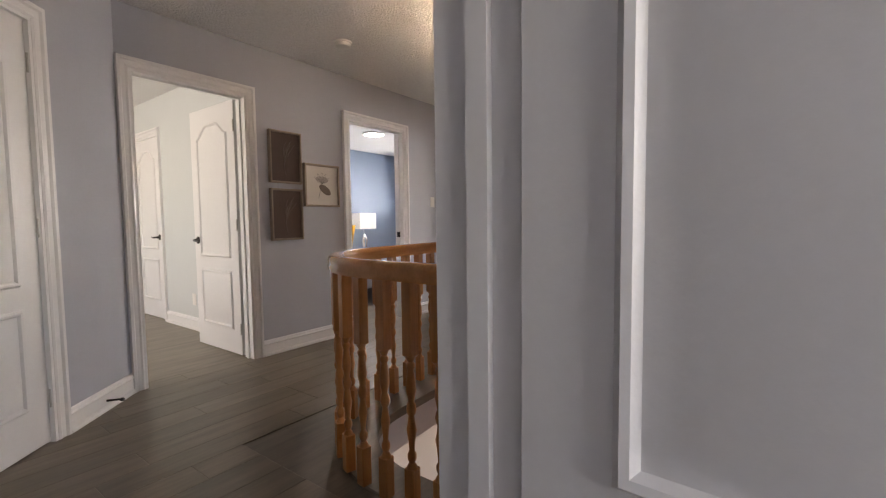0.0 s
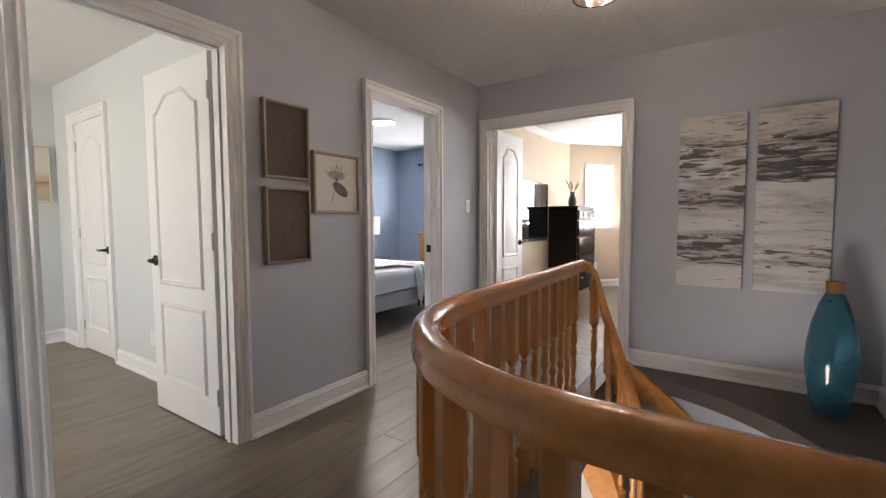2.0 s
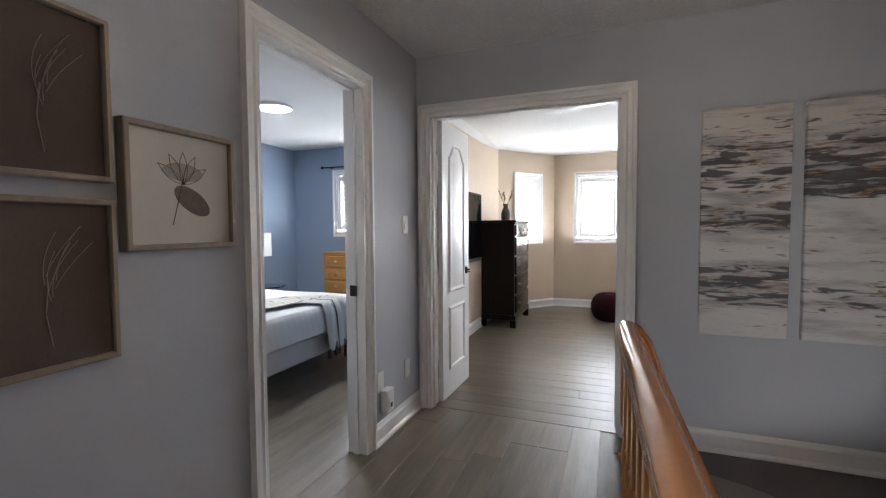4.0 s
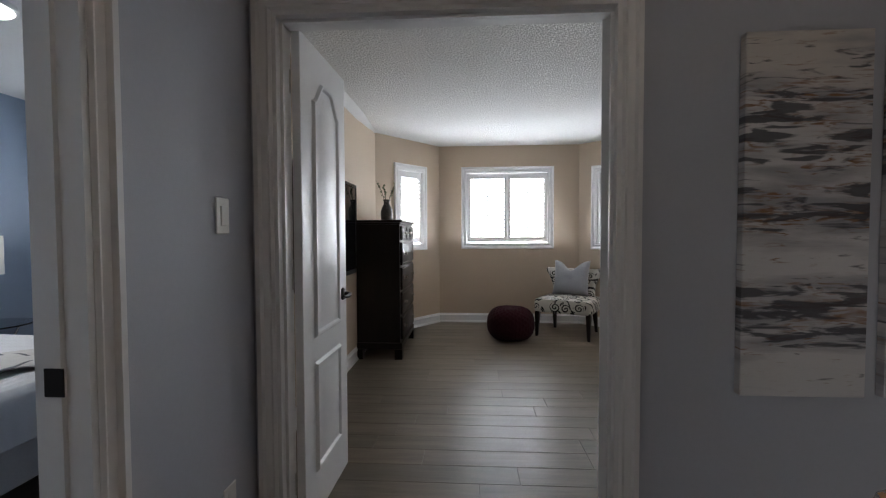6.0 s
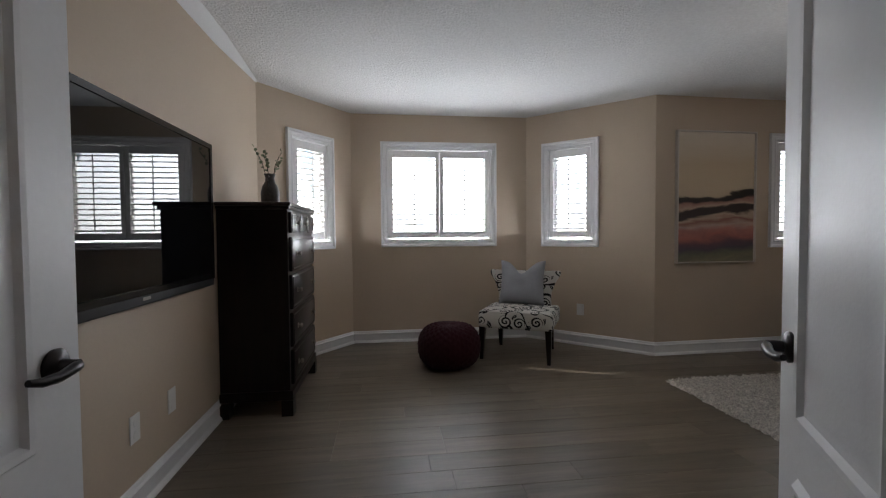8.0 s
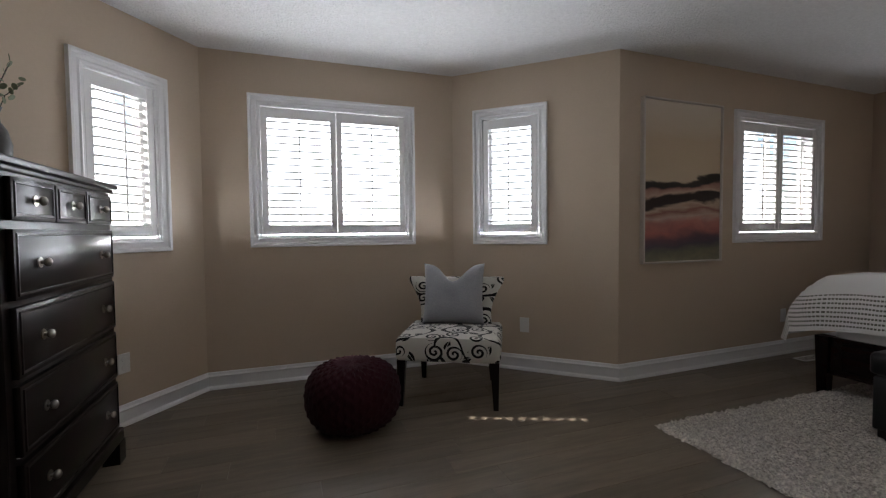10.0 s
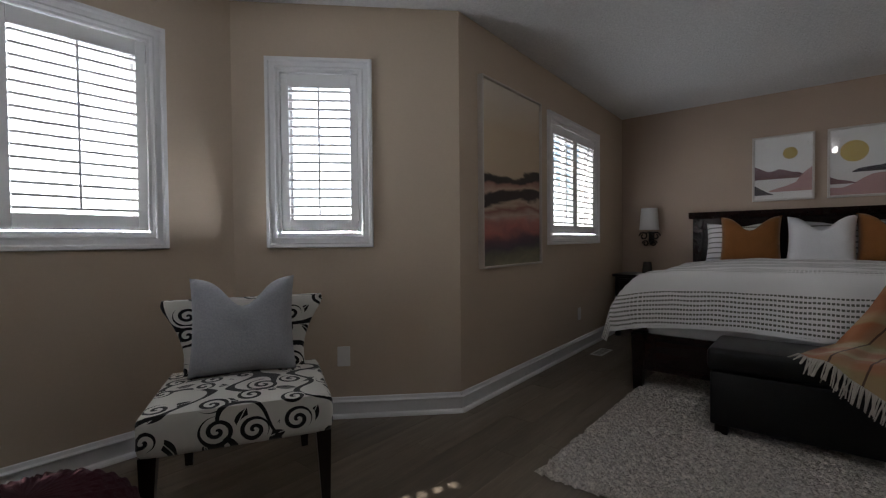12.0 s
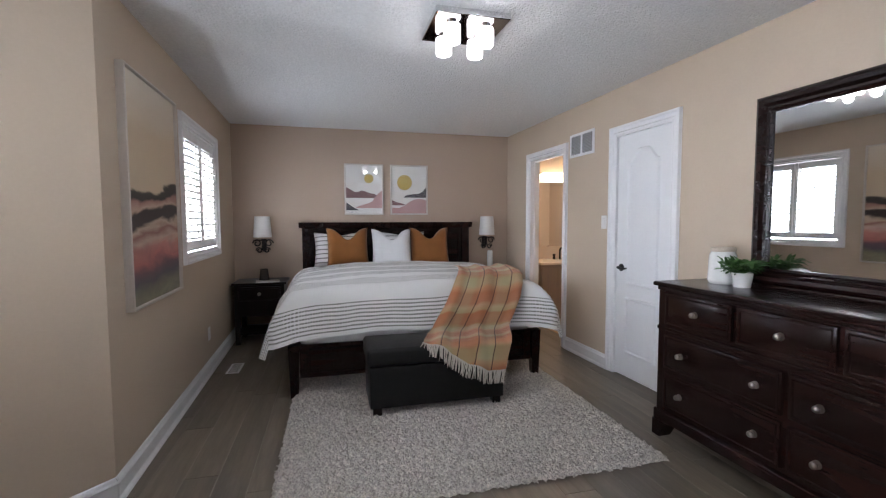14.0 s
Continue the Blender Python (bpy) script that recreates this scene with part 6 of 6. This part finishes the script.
# ---- bay: chair, cushion, pouf ----
SCROLL = cloth("black scrollwork on ivory", (0.66, 0.64, 0.59))
N = Nodes(SCROLL)
v = N.coords("Object")
px, py, pz = N.split(v)
flat = N.nt.nodes.new("ShaderNodeCombineXYZ")
N.put(flat.inputs[0], px), N.put(flat.inputs[1], N.math("ADD", py, pz))


def cell(scale, shift, loose):
    """Offset from the nearest scattered point on the cloth, and that point's random value."""
    mv = N.nt.nodes.new("ShaderNodeVectorMath")
    mv.inputs[1].default_value = (shift, shift * 0.7, 0)
    N.put(mv.inputs[0], flat.outputs[0])
    vo = N.nt.nodes.new("ShaderNodeTexVoronoi")
    vo.voronoi_dimensions = "2D"
    vo.inputs["Scale"].default_value, vo.inputs["Randomness"].default_value = scale, loose
    N.put(vo.inputs["Vector"], mv.outputs[0])
    sub = N.nt.nodes.new("ShaderNodeVectorMath")
    sub.operation = "SUBTRACT"
    N.put(sub.inputs[0], mv.outputs[0]), N.put(sub.inputs[1], vo.outputs["Position"])
    x, y, z = N.split(sub.outputs[0])
    return x, y, N.split(vo.outputs["Color"])[0]


dx, dy, rnd = cell(7.0, 0.0, 0.55)
rad = N.math("SQRT", N.math("ADD", N.math("MULTIPLY", dx, dx), N.math("MULTIPLY", dy, dy)))
turn = N.math("ADD", N.math("DIVIDE", N.math("ARCTAN2", dy, dx), 6.2832), rnd)
spiral = N.math("FRACT", N.math("ADD", N.math("DIVIDE", rad, 0.031), turn))
curl = N.math("MULTIPLY", N.math("LESS_THAN", spiral, 0.46), N.math("LESS_THAN", rad, N.math("ADD", 0.036, N.math("MULTIPLY", rnd, 0.024))))
near = N.math("LESS_THAN", rad, 0.060)
nz = N.noise(flat.outputs[0], 4.6, 0.0, 0.0)
vine = N.math("LESS_THAN", N.math("ABSOLUTE", N.math("SUBTRACT", nz, 0.5)), N.math("ADD", 0.012, N.math("MULTIPLY", N.noise(flat.outputs[0], 9.0, 0.0), 0.022)))
lx, ly, lr = cell(8.5, 0.37, 0.9)
la = N.math("MULTIPLY", lr, 6.2832)
ca, sa = N.math("COSINE", la), N.math("SINE", la)
a1 = N.math("DIVIDE", N.math("ADD", N.math("MULTIPLY", lx, ca), N.math("MULTIPLY", ly, sa)), 0.042)
b1 = N.math("DIVIDE", N.math("SUBTRACT", N.math("MULTIPLY", ly, ca), N.math("MULTIPLY", lx, sa)), 0.018)
leafy = N.math("LESS_THAN", N.math("ADD", N.math("MULTIPLY", a1, a1), N.math("ABSOLUTE", b1)), 1.0)
vein = N.math("GREATER_THAN", N.math("ABSOLUTE", N.math("SUBTRACT", b1, 0.1)), 0.09)
leafy = N.math("MULTIPLY", N.math("MULTIPLY", leafy, vein), N.math("SUBTRACT", 1.0, near))
vine = N.math("MULTIPLY", vine, N.math("SUBTRACT", 1.0, N.math("LESS_THAN", rad, 0.036)))
N.base(N.mix(N.math("MINIMUM", 1.0, N.math("ADD", N.math("ADD", curl, vine), leafy)), (0.66, 0.64, 0.59), (0.012, 0.012, 0.012)))

chair = thing("slipper_chair", pose(-0.79, 7.845, 0, 0, 0, -28.5) @ Matrix.Diagonal((1.085, 1.02, 1.0, 1.0)), "armless slipper chair in ivory and black scroll fabric", "chair")
bm = boxm(-0.31, -0.04, 0.29, 0.31, 0.53, 0.445, 0.035, 3)
for vv in bm.verts:
    if vv.co.z > 0.40:
        vv.co.z += 0.03 * (1 - (vv.co.x / 0.33) ** 2) * (1 - ((vv.co.y - 0.22) / 0.32) ** 2)
bmesh.ops.subdivide_edges(bm, edges=[e for e in bm.edges if e.calc_length() > 0.2], cuts=6, use_grid_fill=True)
for vv in bm.verts:
    if vv.co.z > 0.43:
        vv.co.z = 0.445 + 0.03 * max(0, 1 - (vv.co.x / 0.30) ** 2) * max(0, 1 - ((vv.co.y - 0.24) / 0.29) ** 2)
part("seat", bm, SCROLL, chair, smooth=50)
bm = bmesh.new()
rows = []
for i in range(17):
    u = i / 16
    z = 0.40 + 0.385 * u
    half = 0.222 + 0.022 * (1 - u) + 0.125 * max(0.0, (u - 0.30) / 0.70) ** 1.7 - 0.022 * max(0.0, (u - 0.86) / 0.14) ** 2
    r = []
    for k in range(40):
        q = 2 * math.pi * k / 40
        cx, cy = math.cos(q), math.sin(q)
        ex = abs(cx) ** 0.35 * (1 if cx > 0 else -1)
        ey = abs(cy) ** 0.6 * (1 if cy > 0 else -1)
        th = (0.055 - 0.012 * u) * (1 - 0.0)
        top = 1 - max(0.0, (u - 0.93) / 0.07) ** 2 * 0.25
        y = 0.43 + 0.10 * u + ey * th * top - 0.07 * abs(ex) ** 2 * max(0.0, u - 0.2)
        r.append(bm.verts.new((ex * half * (0.985 if u > 0.97 else 1), y, z - 0.015 * (1 - abs(ex)) * u)))
    rows.append(r)
for a, b in zip(rows, rows[1:]):
    for k in range(40):
        bm.faces.new((a[k], a[(k + 1) % 40], b[(k + 1) % 40], b[k]))
bm.faces.new(rows[0][::-1]), bm.faces.new(rows[-1])
part("backrest", bm, SCROLL, chair, "winged backrest in scroll fabric", smooth=50)
for x, y, dx, dy in ((-0.275, 0.0, -0.006, -0.012), (0.275, 0.0, 0.006, -0.012), (-0.23, 0.48, -0.01, 0.06), (0.23, 0.48, 0.01, 0.06)):
    bm = bmesh.new()
    top = [bm.verts.new((x + a * 0.026, y + b * 0.026, 0.30)) for a, b in ((-1, -1), (1, -1), (1, 1), (-1, 1))]
    bot = [bm.verts.new((x + dx + a * 0.014, y + dy + b * 0.014, 0)) for a, b in ((-1, -1), (1, -1), (1, 1), (-1, 1))]
    bm.faces.new(top), bm.faces.new(bot[::-1])
    for k in range(4):
        bm.faces.new((bot[k], bot[(k + 1) % 4], top[(k + 1) % 4], top[k]))
    part("leg", bm, BLACKWOOD, chair, "tapered black leg")
GREYC = cloth("grey cushion linen", (0.36, 0.37, 0.40), weave=160, vary=0.16)
single("cushion", cushion(0.44, 0.435, 0.17, 0.13), GREYC, pose(-0.79, 7.845, 0, 0, 0, -28.5) @ pose(-0.005, 0.315, 0.465, -14), "plain grey cushion with a dented top on the chair", "cushion", smooth=70)

KNIT = cloth("burgundy knit", (0.036, 0.007, 0.012), vary=0.3)
KNIT.node_tree.nodes["Principled BSDF"].inputs["Sheen Weight"].default_value = 0.03
bm = bmesh.new()
rows = []
NA, NZ = 168, 60
for i in range(NZ + 1):
    ph = math.pi * (i / NZ) - math.pi / 2
    r = []
    for k in range(NA):
        a = 2 * math.pi * k / NA
        cz, cr = math.sin(ph), math.cos(ph)
        rad = 0.264 * abs(cr) ** 0.62
        z = 0.185 + 0.185 * abs(cz) ** 0.85 * (1 if cz > 0 else -1)
        braid = abs(math.sin(a * 21 + 0.9 * math.sin(i * 1.05) * (1 if int(a * 42 / (2 * math.pi)) % 2 else -1))) * (0.7 + 0.3 * math.sin(i * 1.05 + (math.pi if int(a * 42 / (2 * math.pi)) % 2 else 0)))
        d = 0.013 * braid * min(1.0, cr * 3)
        r.append(bm.verts.new(((rad + d) * math.cos(a), (rad + d) * math.sin(a), max(0.0, z + d * cz))))
    rows.append(r)
for a, b in zip(rows, rows[1:]):
    for k in range(NA):
        bm.faces.new((a[k], a[(k + 1) % NA], b[(k + 1) % NA], b[k]))
single("knitted_pouf", bm, KNIT, pose(-1.392, 7.80, 0), "round burgundy knitted pouf on the floor", "pouf", smooth=60)

# ---- bathroom beyond the bedroom ----
VAN = wood("taupe vanity", (0.27, 0.215, 0.17), (0.22, 0.175, 0.14), 0.5, 12, 2)
COUNTER = material("cream counter", (0.66, 0.58, 0.48), 0.25, vary=0.1, scale=12)
vn = thing("bathroom_vanity", pose(3.47, 3.60, 0, 0, 0, -90), "taupe bathroom vanity with a cream counter", "vanity")
part("cabinet", boxm(-0.60, 0.02, 0.10, 0.60, 0.53, 0.74, 0.003), VAN, vn)
part("toe_kick", boxm(-0.58, 0.06, 0, 0.58, 0.53, 0.10), VAN, vn)
part("counter", boxm(-0.62, -0.01, 0.74, 0.62, 0.545, 0.775, 0.006, 2), COUNTER, vn)
for x0 in (-0.58, -0.19, 0.20):
    part("cabinet_door", boxm(x0, 0.004, 0.13, x0 + 0.37, 0.02, 0.71, 0.004), VAN, vn)
tap = thing("tap", pose(3.86, 3.72, 0.775), "dark bronze bathroom tap on the counter", "tap")
part("spout", tube([(0, 0, 0), (0, 0, 0.13), (-0.03, 0, 0.16), (-0.10, 0, 0.15), (-0.11, 0, 0.12)], 0.012, 10), BRONZE, tap, smooth=50)
for y in (-0.09, 0.09):
    part("tap_handle", lathe([(0, 0), (0.02, 0), (0.016, 0.05), (0.022, 0.055), (0.02, 0.075), (0, 0.078)], 14, None, (0, y, 0)), BRONZE, tap, smooth=50)
mb = thing("bathroom_mirror", pose(TE - 0.003, 3.58, 0.95, 0, 0, 90), "frameless bathroom mirror over the vanity", "mirror")
part("mirror_glass", boxm(-0.55, 0.0, 0, 0.55, 0.006, 0.92), MIRROR, mb)
GLOW = material("lit vanity shade", (1, 0.85, 0.65), 0.5, emit=9.0, emit_colour=(1.0, 0.72, 0.42))
vb = thing("vanity_light", pose(TE - 0.003, 3.58, 1.93, 0, 0, 90), "lit warm vanity light bar over the mirror", "wall lamp")
part("back_plate", boxm(-0.40, 0.0, -0.05, 0.40, 0.02, 0.05, 0.004), CHROME, vb)
part("diffuser", boxm(-0.38, 0.03, -0.06, 0.38, 0.11, 0.06, 0.02, 2), GLOW, vb, "glowing diffuser", smooth=40)
part("arm", boxm(-0.05, 0.018, -0.02, 0.05, 0.032, 0.02), CHROME, vb)
area_light("vanity_lamp", (TE - 0.13, 3.58, 1.93), (2.2, 3.58, 1.2), 0.7, 0.1, 20, (1.0, 0.74, 0.50))

# ---- blue bedroom ----
BEDB = cloth("white quilt", (0.70, 0.70, 0.71), vary=0.04)
N = Nodes(BEDB)
sx, sy, sz = N.split(N.coords("Object"))
N.bump(N.math("ADD", N.math("SINE", N.math("MULTIPLY", sx, 160.0)), N.math("MULTIPLY", N.math("SINE", N.math("MULTIPLY", sy, 90.0)), 0.6)), 0.002)
b2 = thing("guest_bed", pose(-3.72, 4.56, 0), "guest bed on a white upholstered base", "bed")
UPH = cloth("white upholstery", (0.60, 0.60, 0.62))
part("base", boxm(-2.0, -0.68, 0.17, -0.03, 0.68, 0.36, 0.015, 2), UPH, b2)
for x in (-1.9, -0.12):
    for y in (-0.6, 0.6):
        part("leg", boxm(x - 0.03, y - 0.03, 0, x + 0.03, y + 0.03, 0.17), BLACKWOOD, b2)
part("headboard", boxm(-2.06, -0.70, 0.17, -2.0, 0.70, 1.15, 0.02, 2), UPH, b2)
single("mattress", boxm(-0.98, -0.68, 0, 0.98, 0.68, 0.22, 0.05, 3), MATTRESS, pose(-4.72, 4.56, 0.36), "white mattress on the guest bed", "mattress", smooth=40)
grid = []
for i in range(49):
    p = -1.16 + 2.32 * i / 48
    r = []
    for j in range(45):
        qd = 0.55 + 1.69 * j / 44
        oy, ox = max(0.0, abs(p) - 0.66), max(0.0, qd - 1.98)
        f = lambda o: 0.05 * (1 - math.exp(-o / 0.05))
        ln = 0.95 * max(oy, ox) + 0.2 * min(oy, ox)
        y = (min(abs(p), 0.66) + f(oy) + 0.16 * oy) * (1 if p > 0 else -1) + (0.015 * math.sin(qd * 11) if oy > 0.1 else 0)
        x = -2.0 + min(qd, 1.98) + f(ox) + 0.10 * ox + 0.08 * min(oy, ox)
        z = 0.605 - max(0, ln - 0.03) + 0.008 * noise.noise((p * 3, qd * 3, 7))
        r.append((-3.72 + x, 4.56 + y, max(0.06, z)))
    grid.append(r)
single("quilt", sheet(grid), BEDB, Matrix(), "white ribbed quilt spread over the guest bed", "quilt", smooth=80)
TH2 = cloth("grey check throw", (0.60, 0.58, 0.55))
N = Nodes(TH2)
sx, sy, sz = N.split(N.coords("Object"))
chk = N.math("MAXIMUM", N.math("LESS_THAN", N.math("FRACT", N.math("DIVIDE", sx, 0.30)), 0.05), N.math("LESS_THAN", N.math("FRACT", N.math("DIVIDE", sy, 0.26)), 0.045))
N.base(N.mix(chk, (0.60, 0.58, 0.55), (0.12, 0.12, 0.13)))


def guest_throw(s, w):
    """A point of the throw: s along it from 0 to 1, w across it; it turns over the foot of the bed."""
    run = 1.45 * s
    if run < 0.50:
        X, Y, a = -4.13 + 0.10 * run, 3.99 + run, 0.10
    else:
        t = min(1.0, (run - 0.50) / 0.38)
        a = 0.10 + 1.40 * t
        X, Y = -4.08 + 0.25 * (1 - math.cos(1.45 * t)) + max(0.0, run - 0.88), 4.49 + 0.24 * math.sin(1.45 * t)
    half = 0.17 * w * (1.0 + 0.15 * s)
    X, Y = X + half * math.cos(a), Y - half * math.sin(a)
    o = max(0.0, X + 3.74)
    wave = abs(math.sin(w * 5.0 + s * 2.0))
    x = min(X, -3.74) + 0.05 * (1 - math.exp(-o / 0.05)) + 0.10 * o + 0.016 + 0.030 * wave * min(1.0, o / 0.15)
    z = 0.625 - max(0.0, 0.95 * o - 0.03) + 0.014 * wave + 0.006 * noise.noise((w * 3, s * 9, 3))
    return (x, min(Y, 5.24), z)


grid = [[guest_throw(k / 48, -1 + i / 10) for k in range(49)] for i in range(21)]
tb = thing("check_throw", Matrix(), "grey checked throw across the foot of the guest bed", "blanket")
part("cloth", sheet(grid, 0.006), TH2, tb, smooth=80)
for k in range(6):
    p = grid[4 * k][-1]
    part("tassel", lathe([(0, 0.03), (0.012, 0.025), (0.018, -0.02), (0.016, -0.05), (0, -0.05)], 10, None, (p[0], p[1], p[2])), BLACK, tb, "black tassel", smooth=50)
MUST = cloth("mustard velvet", (0.48, 0.24, 0.012), vary=0.12)
single("pillow", cushion(0.46, 0.44, 0.17, 0.05), MUST, pose(-5.02, 4.62, 0.60, 0, 0, 80) @ pose(0, 0, 0, 18), "mustard velvet cushion on the guest bed", "pillow", "pillows on the guest bed", smooth=70)
single("pillow", cushion(0.66, 0.44, 0.18, 0.03), WHITE_C, pose(-5.35, 4.75, 0.60, 0, 0, 90) @ pose(0, 0, 0, 18), "white pillow against the guest headboard", "pillow", "pillows on the guest bed", smooth=70)

st_ = thing("glass_side_table", pose(-5.35, 5.62, 0), "glass-topped side table on thin chrome legs", "side table")
gt = part("glass_top", lathe([(0, 0.572), (0.27, 0.572), (0.274, 0.577), (0.27, 0.582), (0, 0.582)], 36), GLASS, st_, smooth=30)
for k in range(3):
    a = 2.1 * k + 0.4
    part("leg", tube([(0.22 * math.cos(a), 0.22 * math.sin(a), 0), (0.08 * math.cos(a), 0.08 * math.sin(a), 0.30), (0.2 * math.cos(a), 0.2 * math.sin(a), 0.572)], 0.009, 8), CHROME, st_, smooth=60)
tl = thing("table_lamp", pose(-5.35, 5.48, 0.582), "table lamp with a chrome body and square white shade", "table lamp")
part("lamp_base", lathe([(0, 0), (0.075, 0), (0.075, 0.015), (0.05, 0.03), (0.045, 0.05), (0.062, 0.14), (0.05, 0.20), (0.02, 0.25), (0.012, 0.27), (0.012, 0.40), (0, 0.40)], 24), CHROME, tl, smooth=40)
SHADE_LIT = material("white box shade", (0.78, 0.77, 0.74), 0.8, vary=0.03)
bm = outline_ring([(-0.19, -0.11), (0.19, -0.11), (0.19, 0.11), (-0.19, 0.11)], [(0, 0.36), (0, 0.64), (-0.004, 0.64), (-0.004, 0.36)])
for vv in bm.verts:
    vv.co.y, vv.co.z = vv.co.z, vv.co.y
part("shade", bm, SHADE_LIT, tl, "square white fabric shade").matrix_basis = pose(0, 0, 0, 0, 0, 88)

PINE = wood("honey pine", (0.52, 0.28, 0.085), (0.40, 0.19, 0.05), 0.4, 14, 0, piece=0.1)
pd = thing("pine_dresser", pose(-5.02, 6.40, 0), "honey pine chest of drawers under the window", "dresser")
part("case", boxm(0.0, 0.0, 0.06, 0.78, 0.38, 0.93, 0.004), PINE, pd)
part("top", boxm(-0.02, -0.02, 0.93, 0.80, 0.385, 0.955, 0.006, 2), PINE, pd)
part("plinth", boxm(0.02, 0.02, 0, 0.76, 0.36, 0.06), PINE, pd)
for k in range(5):
    drawer(pd, 0.04, 0.09 + k * 0.166, 0.74, 0.09 + k * 0.166 + 0.15, PINE, [0.20, 0.58])
rod = thing("curtain_rod", pose(-4.53, BN - 0.07, 2.13), "thin dark curtain rod over the window", "curtain rod")
part("rod", tube([(-0.72, 0, 0), (0.72, 0, 0)], 0.009, 10), BRONZE, rod)
for x in (-0.735, 0.735):
    part("finial", lathe([(0, -0.025), (0.016, -0.015), (0.018, 0.0), (0.016, 0.015), (0, 0.025)], 12, None, (x, 0, 0)), BRONZE, rod)
for x in (-0.6, 0.6):
    part("bracket", boxm(x - 0.006, 0, -0.012, x + 0.006, 0.07, 0.0), BRONZE, rod)
LED = material("lit flush panel", (1, 1, 1), 0.5, emit=14.0, emit_colour=(1.0, 0.98, 0.95))
fl = thing("flush_ceiling_light", pose(-4.38, 4.81, CEIL), "round flush ceiling light, lit white", "ceiling light")
part("rim", lathe([(0.165, 0), (0.165, -0.022), (0.158, -0.028), (0.150, -0.026), (0.150, 0)], 40), TRIM, fl, smooth=40)
part("diffuser", lathe([(0, -0.027), (0.10, -0.027), (0.150, -0.024)], 40), LED, fl, "glowing white diffuser", smooth=40)
d = bpy.data.lights.new("flush_lamp", "AREA")
d.shape, d.size, d.energy = "DISK", 0.3, LEVEL * 20.0
new("flush_lamp", d).matrix_world = look((-4.38, 4.81, CEIL - 0.035), (-4.38, 4.81, 0))

# ---- pale room ----
PALEART = material("pale landscape", (0.5, 0.45, 0.35), 0.6, vary=0.05)
N = Nodes(PALEART)
sx, sy, sz = N.split(N.coords("Object"))
N.base(N.ramp(N.math("ADD", N.math("DIVIDE", sz, 0.52), N.math("MULTIPLY", N.math("SUBTRACT", N.noise(N.coords("Object", (1, 1, 4)), 4, 5), 0.5), 0.25)), [(0.0, (0.45, 0.40, 0.25)), (0.25, (0.50, 0.42, 0.30)), (0.35, (0.30, 0.15, 0.10)), (0.42, (0.55, 0.42, 0.36)), (0.6, (0.62, 0.60, 0.55)), (1.0, (0.62, 0.58, 0.48))]))
picture("picture", pose(R1W, 1.60, 1.335, 0, 0, -90), 0.62, 0.525, 0.03, 0.014, FRAME_PALE, PALEART, "pale framed landscape in the far room")
plate(pose(-4.08, R1N, 0.305, 0, 0, 180), "white outlet on the pale wall", "wall_outlet")

# ---- floor boards ----


def boards(parent, mat, x0, y0, x1, y1, along_x, width, clip, seed):
    """Boards with bevelled rims over a floor; alike lengths share their mesh."""
    rnd = random.Random(seed)
    meshes = {}
    n = int((y1 - y0 if along_x else x1 - x0) / width) + 1
    for i in range(n):
        c = (y0 if along_x else x0) + i * width
        s, end = (x0, x1) if along_x else (y0, y1)
        s -= rnd.choice((0.1, 0.3, 0.5, 0.7, 0.9))
        while s < end:
            ln = rnd.choice((0.6, 0.9, 1.2, 1.5))
            a, b = max(s, x0 if along_x else y0), min(s + ln, end)
            a, b = clip(c, c + width, a, b)
            s += ln
            if b - a < 0.03:
                continue
            L, w, g, e = round(b - a - 0.001, 3), width - 0.001, 0.002, 0.0009
            if L not in meshes:
                bm = bmesh.new()
                lo = [bm.verts.new(p) for p in ((0, 0, -0.006), (L, 0, -0.006), (L, w, -0.006), (0, w, -0.006))]
                md = [bm.verts.new(p) for p in ((0, 0, -e), (L, 0, -e), (L, w, -e), (0, w, -e))]
                hi = [bm.verts.new(p) for p in ((g, g, 0), (L - g, g, 0), (L - g, w - g, 0), (g, w - g, 0))]
                bm.faces.new(hi)
                for k in range(4):
                    bm.faces.new((lo[k], lo[(k + 1) % 4], md[(k + 1) % 4], md[k])), bm.faces.new((md[k], md[(k + 1) % 4], hi[(k + 1) % 4], hi[k]))
                meshes[L] = solid("plank", bm, mat)
            m = pose(a, c, 0) if along_x else pose(c + width, a, 0, 0, 0, 90)
            again("plank", meshes[L], parent, m)


def bed_clip(c0, c1, a, b):
    """Rows of the bedroom: narrower in the bay."""
    m = (c0 + c1) / 2
    if m > 7.9:
        f = min(1.0, (m - 7.86) / 0.9)
        return max(a, -3.03 + 0.70 * f), min(b, 0.60 - 0.95 * f)
    return max(a, -3.02), min(b, 3.80)


def hall_clip(c0, c1, a, b):
    if c1 > WELL_X - 0.10:
        return a, min(b, WELL_Y - 0.12)
    return a, b


boards(floor_bed, PLANK, -3.02, HY + 0.045, 3.80, 8.80, True, 0.165, bed_clip, 5)
boards(floor_hall, PLANK, RE, -1.34, HE + 0.05, HY + 0.043, False, 0.165, hall_clip, 9)
